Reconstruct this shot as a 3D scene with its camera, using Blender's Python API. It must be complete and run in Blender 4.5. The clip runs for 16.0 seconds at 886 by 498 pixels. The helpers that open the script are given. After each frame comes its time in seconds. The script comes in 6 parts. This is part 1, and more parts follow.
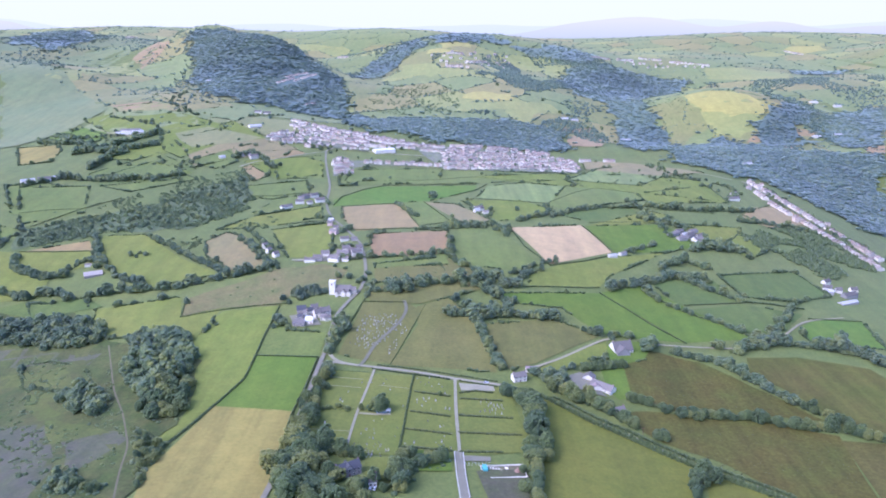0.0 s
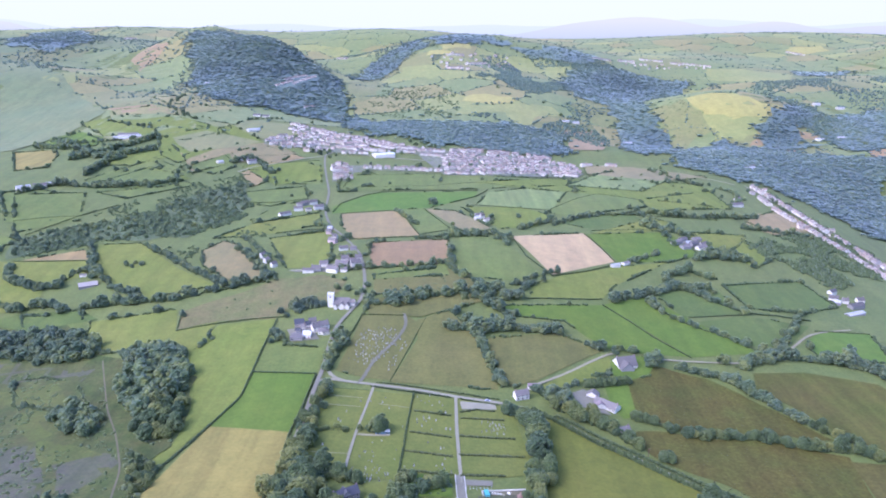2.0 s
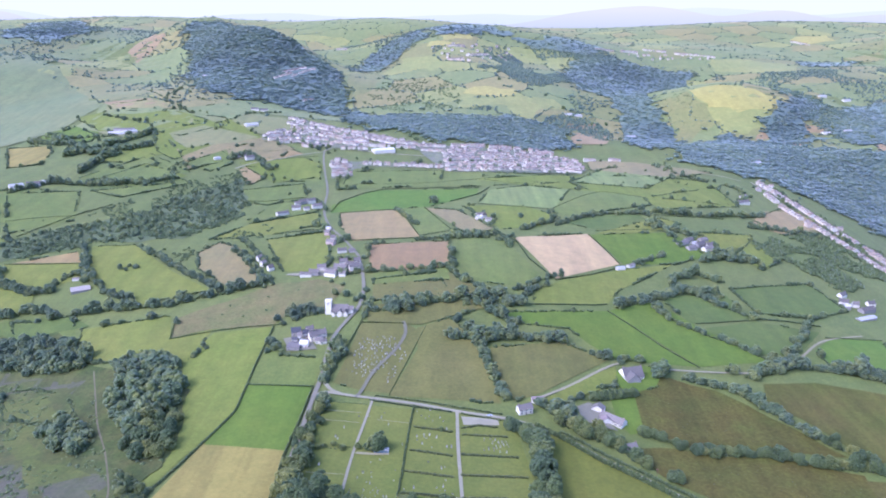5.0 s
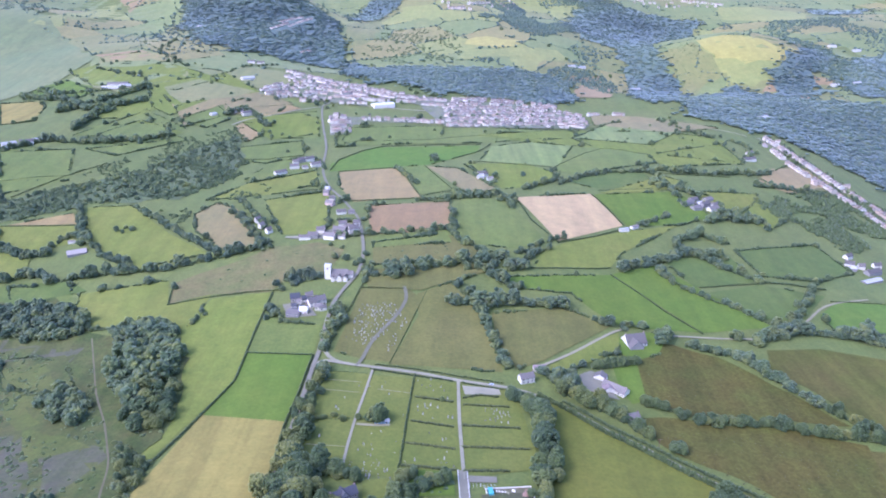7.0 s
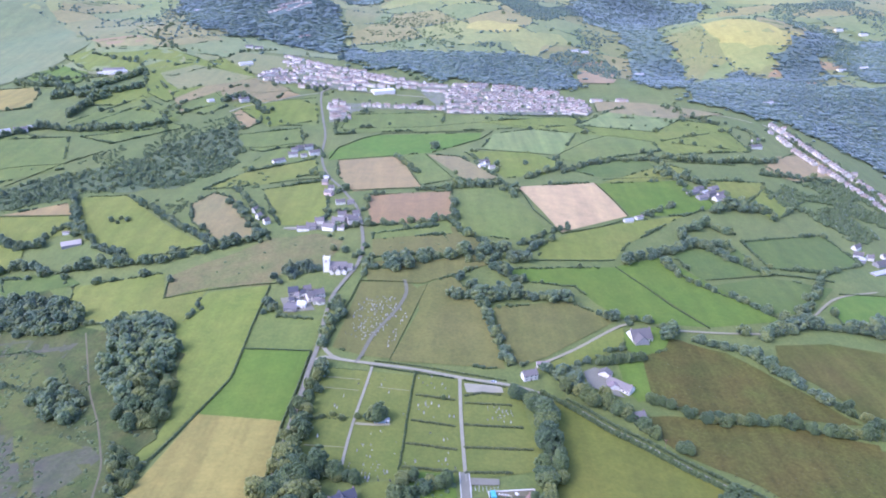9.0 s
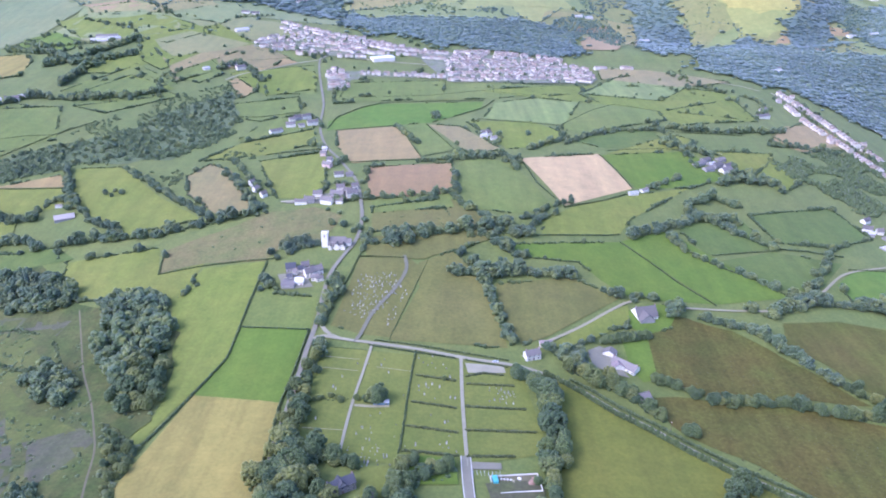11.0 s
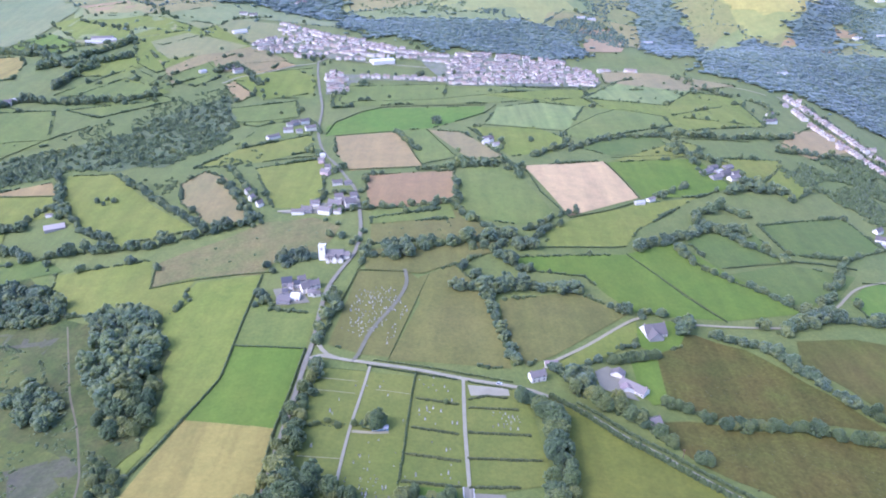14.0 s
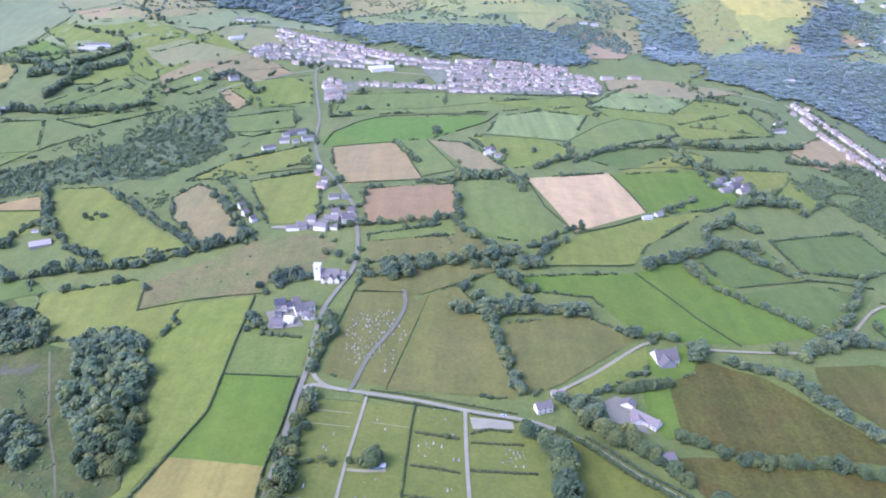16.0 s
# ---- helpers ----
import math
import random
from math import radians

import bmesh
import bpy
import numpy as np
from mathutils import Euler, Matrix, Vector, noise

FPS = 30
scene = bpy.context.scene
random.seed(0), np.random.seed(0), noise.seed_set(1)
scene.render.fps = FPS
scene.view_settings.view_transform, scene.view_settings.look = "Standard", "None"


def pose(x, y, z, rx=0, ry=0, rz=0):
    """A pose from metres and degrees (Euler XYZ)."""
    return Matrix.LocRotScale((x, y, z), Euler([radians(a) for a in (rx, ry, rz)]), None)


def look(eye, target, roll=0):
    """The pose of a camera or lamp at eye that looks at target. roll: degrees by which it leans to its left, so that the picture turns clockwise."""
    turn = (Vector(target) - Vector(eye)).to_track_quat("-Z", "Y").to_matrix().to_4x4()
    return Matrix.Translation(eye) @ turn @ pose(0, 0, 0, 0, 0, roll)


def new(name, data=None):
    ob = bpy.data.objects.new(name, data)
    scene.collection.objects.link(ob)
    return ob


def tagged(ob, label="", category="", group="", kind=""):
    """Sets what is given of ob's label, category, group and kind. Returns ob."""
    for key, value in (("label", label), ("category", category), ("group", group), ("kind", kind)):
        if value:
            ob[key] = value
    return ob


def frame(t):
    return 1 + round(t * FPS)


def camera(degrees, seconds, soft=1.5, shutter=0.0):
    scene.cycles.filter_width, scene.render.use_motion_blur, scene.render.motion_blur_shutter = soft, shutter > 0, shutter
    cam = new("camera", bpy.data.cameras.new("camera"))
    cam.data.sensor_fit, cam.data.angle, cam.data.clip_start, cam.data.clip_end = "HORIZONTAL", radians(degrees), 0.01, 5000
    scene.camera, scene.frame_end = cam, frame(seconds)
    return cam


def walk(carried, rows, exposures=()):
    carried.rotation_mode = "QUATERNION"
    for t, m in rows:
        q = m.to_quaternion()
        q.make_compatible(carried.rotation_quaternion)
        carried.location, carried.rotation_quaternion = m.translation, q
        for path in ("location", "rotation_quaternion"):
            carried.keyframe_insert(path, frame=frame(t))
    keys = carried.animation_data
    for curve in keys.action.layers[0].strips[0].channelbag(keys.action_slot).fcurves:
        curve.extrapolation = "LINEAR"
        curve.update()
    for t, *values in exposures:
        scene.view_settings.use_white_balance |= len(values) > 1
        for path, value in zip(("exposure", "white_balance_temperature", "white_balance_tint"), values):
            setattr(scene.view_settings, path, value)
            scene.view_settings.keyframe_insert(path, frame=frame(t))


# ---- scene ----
cam = camera(62.98, 16.0, soft=1.9)
# seconds, eye x y z, pitch, roll, yaw
ROWS = [
    (0.0, -0.00, 0.00, 289.90, -16.200, -0.098, -0.000),
    (0.5, -0.12, 3.96, 292.42, -16.239, -0.095, 0.001),
    (1.0, 0.01, 8.78, 295.11, -16.255, -0.085, 0.008),
    (1.5, -0.31, 13.17, 297.43, -16.275, -0.093, 0.006),
    (2.0, -0.34, 17.42, 299.49, -16.301, -0.084, 0.004),
    (2.5, -0.47, 21.55, 301.91, -16.343, -0.096, -0.004),
    (3.0, -0.43, 26.15, 303.80, -16.363, -0.085, -0.008),
    (3.2, -0.42, 27.80, 304.60, -16.370, -0.080, -0.006),
    (4.3, -0.25, 37.30, 307.90, -16.500, -0.045, 0.030),
    (4.9, -0.15, 42.30, 309.90, -16.950, -0.020, 0.060),
    (5.3, -0.05, 45.60, 311.20, -18.520, 0.000, 0.080),
    (5.5, -0.00, 47.22, 311.93, -19.784, 0.010, 0.086),
    (6.0, 0.16, 52.31, 316.30, -21.080, 0.017, 0.110),
    (6.5, -0.05, 56.56, 318.47, -21.113, 0.006, 0.125),
    (7.0, -0.10, 60.46, 319.94, -21.173, 0.074, 0.112),
    (7.5, -0.29, 64.40, 320.55, -21.156, 0.087, 0.110),
    (8.0, -0.14, 68.96, 320.69, -21.135, 0.106, 0.128),
    (8.5, -0.33, 73.95, 320.74, -22.386, 0.101, 0.153),
    (9.0, -0.47, 78.01, 321.58, -22.406, 0.101, 0.166),
    (9.5, -0.61, 82.20, 322.05, -22.401, 0.116, 0.166),
    (10.0, -0.52, 87.41, 321.67, -23.417, 0.119, 0.205),
    (10.2, -0.52, 89.20, 321.75, -24.450, 0.119, 0.210),
    (10.5, -0.55, 91.90, 321.90, -24.960, 0.118, 0.215),
    (12.3, -0.97, 107.80, 322.98, -25.040, 0.110, 0.260),
    (12.5, -1.01, 109.61, 323.12, -25.044, 0.110, 0.265),
    (13.0, -0.92, 114.12, 324.11, -25.094, 0.107, 0.291),
    (13.5, -1.31, 118.27, 324.53, -25.093, 0.087, 0.263),
    (14.0, -1.95, 122.84, 324.75, -25.083, 0.060, 0.252),
    (14.5, -2.06, 128.88, 325.15, -25.080, 0.060, 0.255),
    (15.0, -2.46, 133.61, 325.46, -25.096, 0.060, 0.229),
    (15.5, -2.99, 145.66, 325.68, -25.074, 0.036, 0.187),
    (16.0, -2.67, 155.69, 326.05, -24.845, 0.040, 0.258),
]
walk(cam, [(t, pose(x, y, z, 90 + pitch, roll, yaw)) for t, x, y, z, pitch, roll, yaw in ROWS],
     [(0.0, 0.36, 4850, 33.5), (3.2, 0.36, 4850, 33.5), (7.0, 0.42, 4840, 33.5), (16.0, 0.5, 4850, 33.5)])

# ---- sky, sun ----
world = bpy.data.worlds.new("world")
scene.world = world
world.use_nodes = True
wn = world.node_tree
sky = wn.nodes.new("ShaderNodeTexSky")
sky.sky_type, sky.sun_disc = "NISHITA", False
sky.sun_elevation, sky.sun_rotation = radians(46), radians(240)
sky.air_density, sky.dust_density, sky.ozone_density = 1.0, 3.0, 1.0
wn.links.new(sky.outputs[0], wn.nodes["Background"].inputs[0])
wn.nodes["Background"].inputs[1].default_value = 0.27
sun = new("sun", bpy.data.lights.new("sun", "SUN"))
sun.data.energy, sun.data.angle, sun.data.color = 1.1, radians(24), (1.0, 0.95, 0.87)
sun.matrix_world = look((0, 0, 0), (-math.sin(radians(240)) * math.cos(radians(46)), -math.cos(radians(240)) * math.cos(radians(46)), -math.sin(radians(46))))


# ---- materials ----
def shader(name):
    m = bpy.data.materials.new(name)
    m.use_nodes = True
    return m, m.node_tree, m.node_tree.nodes["Principled BSDF"]


def ramp(t, source, stops):
    r = t.nodes.new("ShaderNodeValToRGB")
    el = r.color_ramp.elements
    while len(el) < len(stops):
        el.new(0.5)
    for e, (p, c) in zip(el, stops):
        e.position, e.color = p, (*c, 1)
    t.links.new(source, r.inputs[0])
    return r.outputs[0]


def mix(t, factor, a, b, kind="MIX"):
    n = t.nodes.new("ShaderNodeMix")
    n.data_type, n.blend_type = "RGBA", kind
    for socket, v in ((n.inputs[0], factor), (n.inputs[6], a), (n.inputs[7], b)):
        if hasattr(v, "links"):
            t.links.new(v, socket)
        else:
            socket.default_value = v if isinstance(v, (int, float)) else (*v, 1)
    return n.outputs[2]


def grain(t, scale, detail=4, rough=0.55, stretch=(1, 1, 1), turn=0.0):
    g = t.nodes.new("ShaderNodeNewGeometry")
    mp = t.nodes.new("ShaderNodeMapping")
    mp.inputs["Rotation"].default_value = (0, 0, radians(turn))
    mp.inputs["Scale"].default_value = stretch
    n = t.nodes.new("ShaderNodeTexNoise")
    n.inputs["Scale"].default_value, n.inputs["Detail"].default_value, n.inputs["Roughness"].default_value = scale, detail, rough
    t.links.new(g.outputs["Position"], mp.inputs["Vector"])
    t.links.new(mp.outputs[0], n.inputs["Vector"])
    return n.outputs["Fac"]


def lift(t, b, source, distance, strength=0.5):
    n = t.nodes.new("ShaderNodeBump")
    n.inputs["Distance"].default_value, n.inputs["Strength"].default_value = distance, strength
    t.links.new(source, n.inputs["Height"])
    t.links.new(n.outputs[0], b.inputs["Normal"])


def scaled(c, k):
    return tuple(min(1.0, v * k) for v in c)


def turf(name, c, other, patchy=0.5, turn=20.0, lines=0.0, coarse=0.012, haze_sheen=0.12):
    """Grass or crop: broad patches, rows in the mowing direction, and tufts."""
    m, t, b = shader(name)
    broad = ramp(t, grain(t, coarse, 5, 0.6), [(0.35, (0, 0, 0)), (0.7, (1, 1, 1))])
    colour = mix(t, broad, c, other)
    rows = grain(t, 0.06, 3, 0.6, (1.0, 0.06, 1.0), turn)
    colour = mix(t, min(1.0, lines), colour, ramp(t, rows, [(0.35, (0.62, 0.62, 0.6)), (0.65, (1.2, 1.2, 1.1))]), "MULTIPLY")
    patch = grain(t, 0.07, 5, 0.65)
    colour = mix(t, 0.45, colour, ramp(t, patch, [(0.32, (0.72, 0.78, 0.74)), (0.68, (1.25, 1.16, 1.12))]), "MULTIPLY")
    tuft = grain(t, 0.35, 6, 0.7)
    colour = mix(t, patchy, colour, ramp(t, tuft, [(0.3, (0.5, 0.52, 0.5)), (0.7, (1.3, 1.3, 1.25))]), "MULTIPLY")
    t.links.new(colour, b.inputs["Base Color"])
    b.inputs["Roughness"].default_value = 0.85
    b.inputs["Specular IOR Level"].default_value = 0.25
    # Bluish sheen imitates haze, stronger where the grass is seen at a slant
    b.inputs["Sheen Weight"].default_value, b.inputs["Sheen Tint"].default_value = haze_sheen, (0.93, 0.96, 1.0, 1)
    lift(t, b, tuft, 0.4, 0.4)
    return m


GRASS = {
    "pasture": turf("pasture", (0.166, 0.205, 0.031), (0.206, 0.225, 0.040), 0.35, 15, 0.3, haze_sheen=0.03),
    "bright": turf("bright_grass", (0.118, 0.182, 0.020), (0.145, 0.192, 0.024), 0.3, 25, 0.3, haze_sheen=0.03),
    "vivid": turf("vivid_grass", (0.116, 0.195, 0.025), (0.140, 0.200, 0.029), 0.25, -10, 0.15, haze_sheen=0.03),
    "lime": turf("yellow_grass", (0.180, 0.207, 0.034), (0.214, 0.221, 0.042), 0.35, 40, 0.3, haze_sheen=0.03),
    "mid": turf("meadow", (0.145, 0.186, 0.034), (0.175, 0.200, 0.040), 0.4, -30, 0.3, haze_sheen=0.06),
    "deep": turf("deep_meadow", (0.108, 0.155, 0.027), (0.132, 0.164, 0.030), 0.4, -30, 0.3, haze_sheen=0.06),
    "olive": turf("olive_meadow", (0.150, 0.148, 0.032), (0.176, 0.162, 0.042), 0.45, 60, 0.3, haze_sheen=0.06),
    "pale": turf("pale_hay", (0.225, 0.260, 0.073), (0.184, 0.240, 0.063), 0.3, 75, 0.6, haze_sheen=0.06),
    "lawn": turf("cemetery_lawn", (0.146, 0.172, 0.030), (0.174, 0.186, 0.036), 0.4, 5, 0.15, haze_sheen=0.03),
    "rough": turf("rough_grass", (0.158, 0.166, 0.046), (0.212, 0.170, 0.062), 0.65, 30, 0.3, 0.03, haze_sheen=0.06),
    "paddock": turf("grazed_paddock", (0.148, 0.160, 0.022), (0.168, 0.165, 0.026), 0.35, 40, 0.3, haze_sheen=0.03),
    "heath": turf("bracken_heath", (0.124, 0.102, 0.022), (0.100, 0.110, 0.020), 0.75, 70, 0.5, 0.035, 0.0),
    "drygrass": turf("dry_grass", (0.272, 0.210, 0.070), (0.225, 0.196, 0.062), 0.4, 35, 0.3),
    "drybrown": turf("dry_brown_crop", (0.330, 0.235, 0.076), (0.290, 0.215, 0.070), 0.35, 12, 0.3),
    "redbrown": turf("red_brown_crop", (0.300, 0.185, 0.070), (0.265, 0.180, 0.064), 0.35, 12, 0.3),
    "stubble": turf("pale_stubble", (0.305, 0.248, 0.062), (0.262, 0.222, 0.056), 0.3, -38, 0.5, haze_sheen=0.03),
    "bare": turf("bare_ground", (0.106, 0.096, 0.054), (0.086, 0.098, 0.030), 0.65, -20, 0.4, 0.06),
    "bracken": turf("dry_bracken", (0.112, 0.104, 0.024), (0.130, 0.108, 0.028), 0.6, 20, 0.4, 0.03, 0.0),
    "tawny": turf("tawny_pasture", (0.112, 0.120, 0.022), (0.140, 0.120, 0.030), 0.45, 50, 0.5, 0.02, 0.0),
    "thicket": turf("thicket_floor", (0.105, 0.14, 0.046), (0.132, 0.158, 0.05), 0.6, 0, 0.2, 0.03),
    "moor": turf("sage_moor", (0.175, 0.215, 0.082), (0.215, 0.225, 0.08), 0.45, 30, 0.3, 0.006, 0.1),
    "village": turf("village_gardens", (0.21, 0.195, 0.14), (0.145, 0.18, 0.055), 0.5, 0, 0.3, 0.06),
    "sward": turf("rough_sward", (0.104, 0.128, 0.025), (0.130, 0.136, 0.032), 0.6, -20, 0.4, 0.04, haze_sheen=0.03),
    "land": turf("mixed_grassland", (0.140, 0.176, 0.040), (0.172, 0.190, 0.046), 0.45, 10, 0.25, 0.008, haze_sheen=0.06),
    "waste": turf("heathy_waste", (0.074, 0.100, 0.021), (0.122, 0.120, 0.036), 0.75, -20, 0.5, 0.05, haze_sheen=0.03),
    "harvest": turf("harvest_stubble", (0.500, 0.350, 0.155), (0.460, 0.330, 0.140), 0.25, -30, 0.3),
    # far copy of the red-brown crop, haze put in as a paler tone
    "hill_red": turf("hazy_plough", (0.335, 0.232, 0.105), (0.300, 0.220, 0.098), 0.3, 40, 0.2, 0.008, 0.1),
    "hill_gold": turf("hill_meadow", (0.40, 0.345, 0.092), (0.345, 0.315, 0.085), 0.3, 60, 0.2, 0.008, 0.1),
    # far copies of the green, lime, olive and tan fields, paled for haze
    "hill_green": turf("hazy_pasture", (0.195, 0.235, 0.075), (0.225, 0.245, 0.08), 0.35, 15, 0.2, 0.008, 0.1),
    "hill_lime": turf("hazy_hay", (0.30, 0.295, 0.085), (0.25, 0.27, 0.078), 0.3, 60, 0.2, 0.008, 0.1),
    "hill_olive": turf("hazy_rough", (0.215, 0.225, 0.070), (0.245, 0.230, 0.076), 0.4, 40, 0.2, 0.008, 0.1),
    "hill_tan": turf("hazy_stubble", (0.285, 0.250, 0.085), (0.255, 0.235, 0.078), 0.3, 40, 0.2, 0.008, 0.1),
}

# ---- the land ----
SLOPE = (40.2, -7.3, 59.7)
NEAR_X, NEAR_Y = (-1050, -700, -350, 0, 350, 700, 1050), (500, 850, 1200, 1550)
NEAR_H = (-12.2, -99.9, -23.9, -35.1, -35.5, 11.8, -59.8, -13.9, -24.8, -34.0, 1.8, -42.5, -59.2, -57.2, -3.9, -25.2, -22.5, -39.3, 0.3, -37.9, -127.8, -53.6, -1.3, -26.1, -3.6, -40.7, 5.9, -112.1)
FAR_X, FAR_Y = (-2400, -1600, -800, 0, 800, 1600, 2400), (-300, 1900, 2500, 3100, 3700, 4400)
FAR_H = (21.2, -48.1, -56.9, 85.6, -264.1, 20.5, 43.1, 301.6, -137.6, 45.0, -56.8, -56.6, 35.1, -237.0, 4.3, 66.4, -25.3, 25.6, -73.2, 108.8, -42.4, -214.8, 160.7, -140.1, 55.8, 17.0, -265.9, 282.6, -81.2, 79.8, -94.0, -13.1, 36.5, 91.9, -43.8, 19.6, 14.8, 10.9, 20.2, -20.6, 0.3, 37.2)

HILL_X, HILL_Y = range(-1150, 1700, 285), (1950, 2230, 2510, 2830)
HILL_H = (-15.1, 9.1, 11.0, -32.7, 7.6, 13.6, -38.9, -16.2, -32.4, 10.5, 47.1, -44.9, 18.9, 12.0, -11.2, 33.6, -18.0, 108.4, -48.5, -39.6, -28.1, -8.5, 145.7, -63.4, 31.5, 5.1, 7.1, -78.0, 30.6, -17.2, -34.7, 158.5, -7.5, -52.6, 50.6, -71.6, 41.8, -28.6, 8.1, 17.6)
LAST_X, LAST_Y = range(-1900, 2400, 520), (3200, 3650, 4150)
LAST_H = (-7.8, 10.8, 33.9, 50.1, 73.5, -17.5, 97.1, 0.7, 39.9, 7.6, -31.4, 43.7, -44.6, -12.6, -47.3, -35.7, -38.5, -38.9, 17.6, -5.7, -10.5, 63.7, -15.6, -12.6, -1.1, 9.6, 3.4)


def humps(xs_, ys_, hs_, wide, deep):
    """Rows of (x, y, height, width, depth) for a grid of smooth hills."""
    return [(a, b, h, wide, deep) for (b, a), h in zip(((b, a) for b in ys_ for a in xs_), hs_)]


HERE = np.array(humps(NEAR_X, NEAR_Y, NEAR_H, 330, 330) + humps(FAR_X, FAR_Y, FAR_H, 800, 600)).T
BEYOND = np.array(humps(HILL_X, HILL_Y, HILL_H, 270, 250) + humps(LAST_X, LAST_Y, LAST_H, 480, 400)).T


def height(x, y):
    """The land's height: a slope with hills and hollows, and the valley sides beyond the village."""
    x, y = np.asarray(x, float)[..., None], np.asarray(y, float)[..., None]
    z = SLOPE[0] + (SLOPE[1] * x[..., 0] + SLOPE[2] * y[..., 0]) / 1000
    z = z + (HERE[2] * np.exp(-((x - HERE[0]) / HERE[3]) ** 2 - ((y - HERE[1]) / HERE[4]) ** 2)).sum(-1)
    if y.max() < 1720:
        return z
    rise = np.clip((y[..., 0] - 1720) / 230, 0, 1)
    far = (BEYOND[2] * np.exp(-((x - BEYOND[0]) / BEYOND[3]) ** 2 - ((y - BEYOND[1]) / BEYOND[4]) ** 2)).sum(-1)
    return z + rise * rise * (3 - 2 * rise) * far


def mesh_of(name, bm, material, parent=None, smooth=False):
    me = bpy.data.meshes.new(name)
    bm.to_mesh(me)
    bm.free()
    if smooth:
        me.polygons.foreach_set("use_smooth", [True] * len(me.polygons))
    for m in material if isinstance(material, (list, tuple)) else [material]:
        me.materials.append(m)
    ob = new(name, me)
    ob.parent = parent
    return ob


def steps(*runs):
    out = []
    for a, b, s in runs:
        out += list(np.arange(a, b, s))
    return np.array(out)


xs = steps((-4200, -1000, 80), (-1000, 1000, 16), (1000, 4300, 80))
ys = steps((-1500, 200, 85), (200, 1700, 16), (1700, 4470, 40))
gx, gy = np.meshgrid(xs, ys)
gz = height(gx, gy)
me = bpy.data.meshes.new("ground")
w = len(xs)
quads = [(j * w + i, j * w + i + 1, (j + 1) * w + i + 1, (j + 1) * w + i) for j in range(len(ys) - 1) for i in range(w - 1)]
me.from_pydata(np.stack([gx, gy, gz], -1).reshape(-1, 3).tolist(), [], quads)
me.polygons.foreach_set("use_smooth", [True] * len(me.polygons))
me.materials.append(GRASS["land"])
ground = tagged(new("ground", me), "rolling green hill country of pasture and rough grass", "ground", kind="structure")


def drape(poly, lift_by, cell):
    """A bmesh of the outline, cut into cells and laid on the land."""
    bm = bmesh.new()
    bm.faces.new([bm.verts.new((x, y, 0)) for x, y in poly])
    for axis in (0, 1):
        lo, hi = min(p[axis] for p in poly), max(p[axis] for p in poly)
        n = [0, 0, 0]
        n[axis] = 1
        for k in range(int(lo // cell) + 1, int(hi // cell) + 1):
            co = [0, 0, 0]
            co[axis] = k * cell
            bmesh.ops.bisect_plane(bm, geom=bm.verts[:] + bm.edges[:] + bm.faces[:], plane_co=co, plane_no=n)
    bmesh.ops.triangulate(bm, faces=bm.faces[:])
    bm.normal_update()
    for f in bm.faces:
        if f.normal.z < 0:
            f.normal_flip()
    for v in bm.verts:
        v.co.z = float(height(v.co.x, v.co.y)) + lift_by
    return bm


WORDS = {"moor": "open sage-green moorland hillside", "thicket": "dark leafy ground of a scrub thicket", "bare": "bare grey-brown stony ground with thin grass", "bracken": "brown dry bracken and rush field", "tawny": "tawny grazed pasture with worn patches", "waste": "grey-brown heathy waste ground with bare patches", "stubble": "pale yellow mown stubble field", "harvest": "pale tan harvested grain field", "drybrown": "dry brown hay field", "redbrown": "reddish brown ploughed-looking field",
         "heath": "brown bracken and rush covered rough field", "rough": "rough tussocky grass common with brown patches", "lawn": "mown cemetery lawn beside the lane"}


LAID = []


def ragged(poly, amount, step=30.0):
    """The outline with its edges made uneven."""
    out = []
    for (x1, y1), (x2, y2) in zip(poly, poly[1:] + poly[:1]):
        n = max(1, int(math.hypot(x2 - x1, y2 - y1) / step))
        for k in range(n):
            x, y = x1 + (x2 - x1) * k / n, y1 + (y2 - y1) * k / n
            out.append((x + amount * noise.noise((x * 0.02, y * 0.02, 1)), y + amount * 1.5 * noise.noise((x * 0.02, y * 0.02, 8))))
    return out


def field(kind, poly):
    LAID.append(kind)
    far = max(p[1] for p in poly)
    if far > 1900:
        poly = ragged(poly, 22)
    elif kind in ("rough", "waste", "heath", "sward", "bare", "thicket"):
        poly = ragged(poly, 5 if kind in ("rough", "heath") else 16, 8.0)
    ob = mesh_of("field", drape(poly, (0.3 if far < 1600 else 1.2) + 0.005 * len(LAID), 20 if far < 1600 else 50), GRASS[kind], smooth=True)
    return tagged(ob, WORDS.get(kind, "green grazed pasture field between hedges"), "field", "fields", "structure")


# ---- the far distance: glowing backdrop sheets for bright sky and last ridges beyond the hills ----
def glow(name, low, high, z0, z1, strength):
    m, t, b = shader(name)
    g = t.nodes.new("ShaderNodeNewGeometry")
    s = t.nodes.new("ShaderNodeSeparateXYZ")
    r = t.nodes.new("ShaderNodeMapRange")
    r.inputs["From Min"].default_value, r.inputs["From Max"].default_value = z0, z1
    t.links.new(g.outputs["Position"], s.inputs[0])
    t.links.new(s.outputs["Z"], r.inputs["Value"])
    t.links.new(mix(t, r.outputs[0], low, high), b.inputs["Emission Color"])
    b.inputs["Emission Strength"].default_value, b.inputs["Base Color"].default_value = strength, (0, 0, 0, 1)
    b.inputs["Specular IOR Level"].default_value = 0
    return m


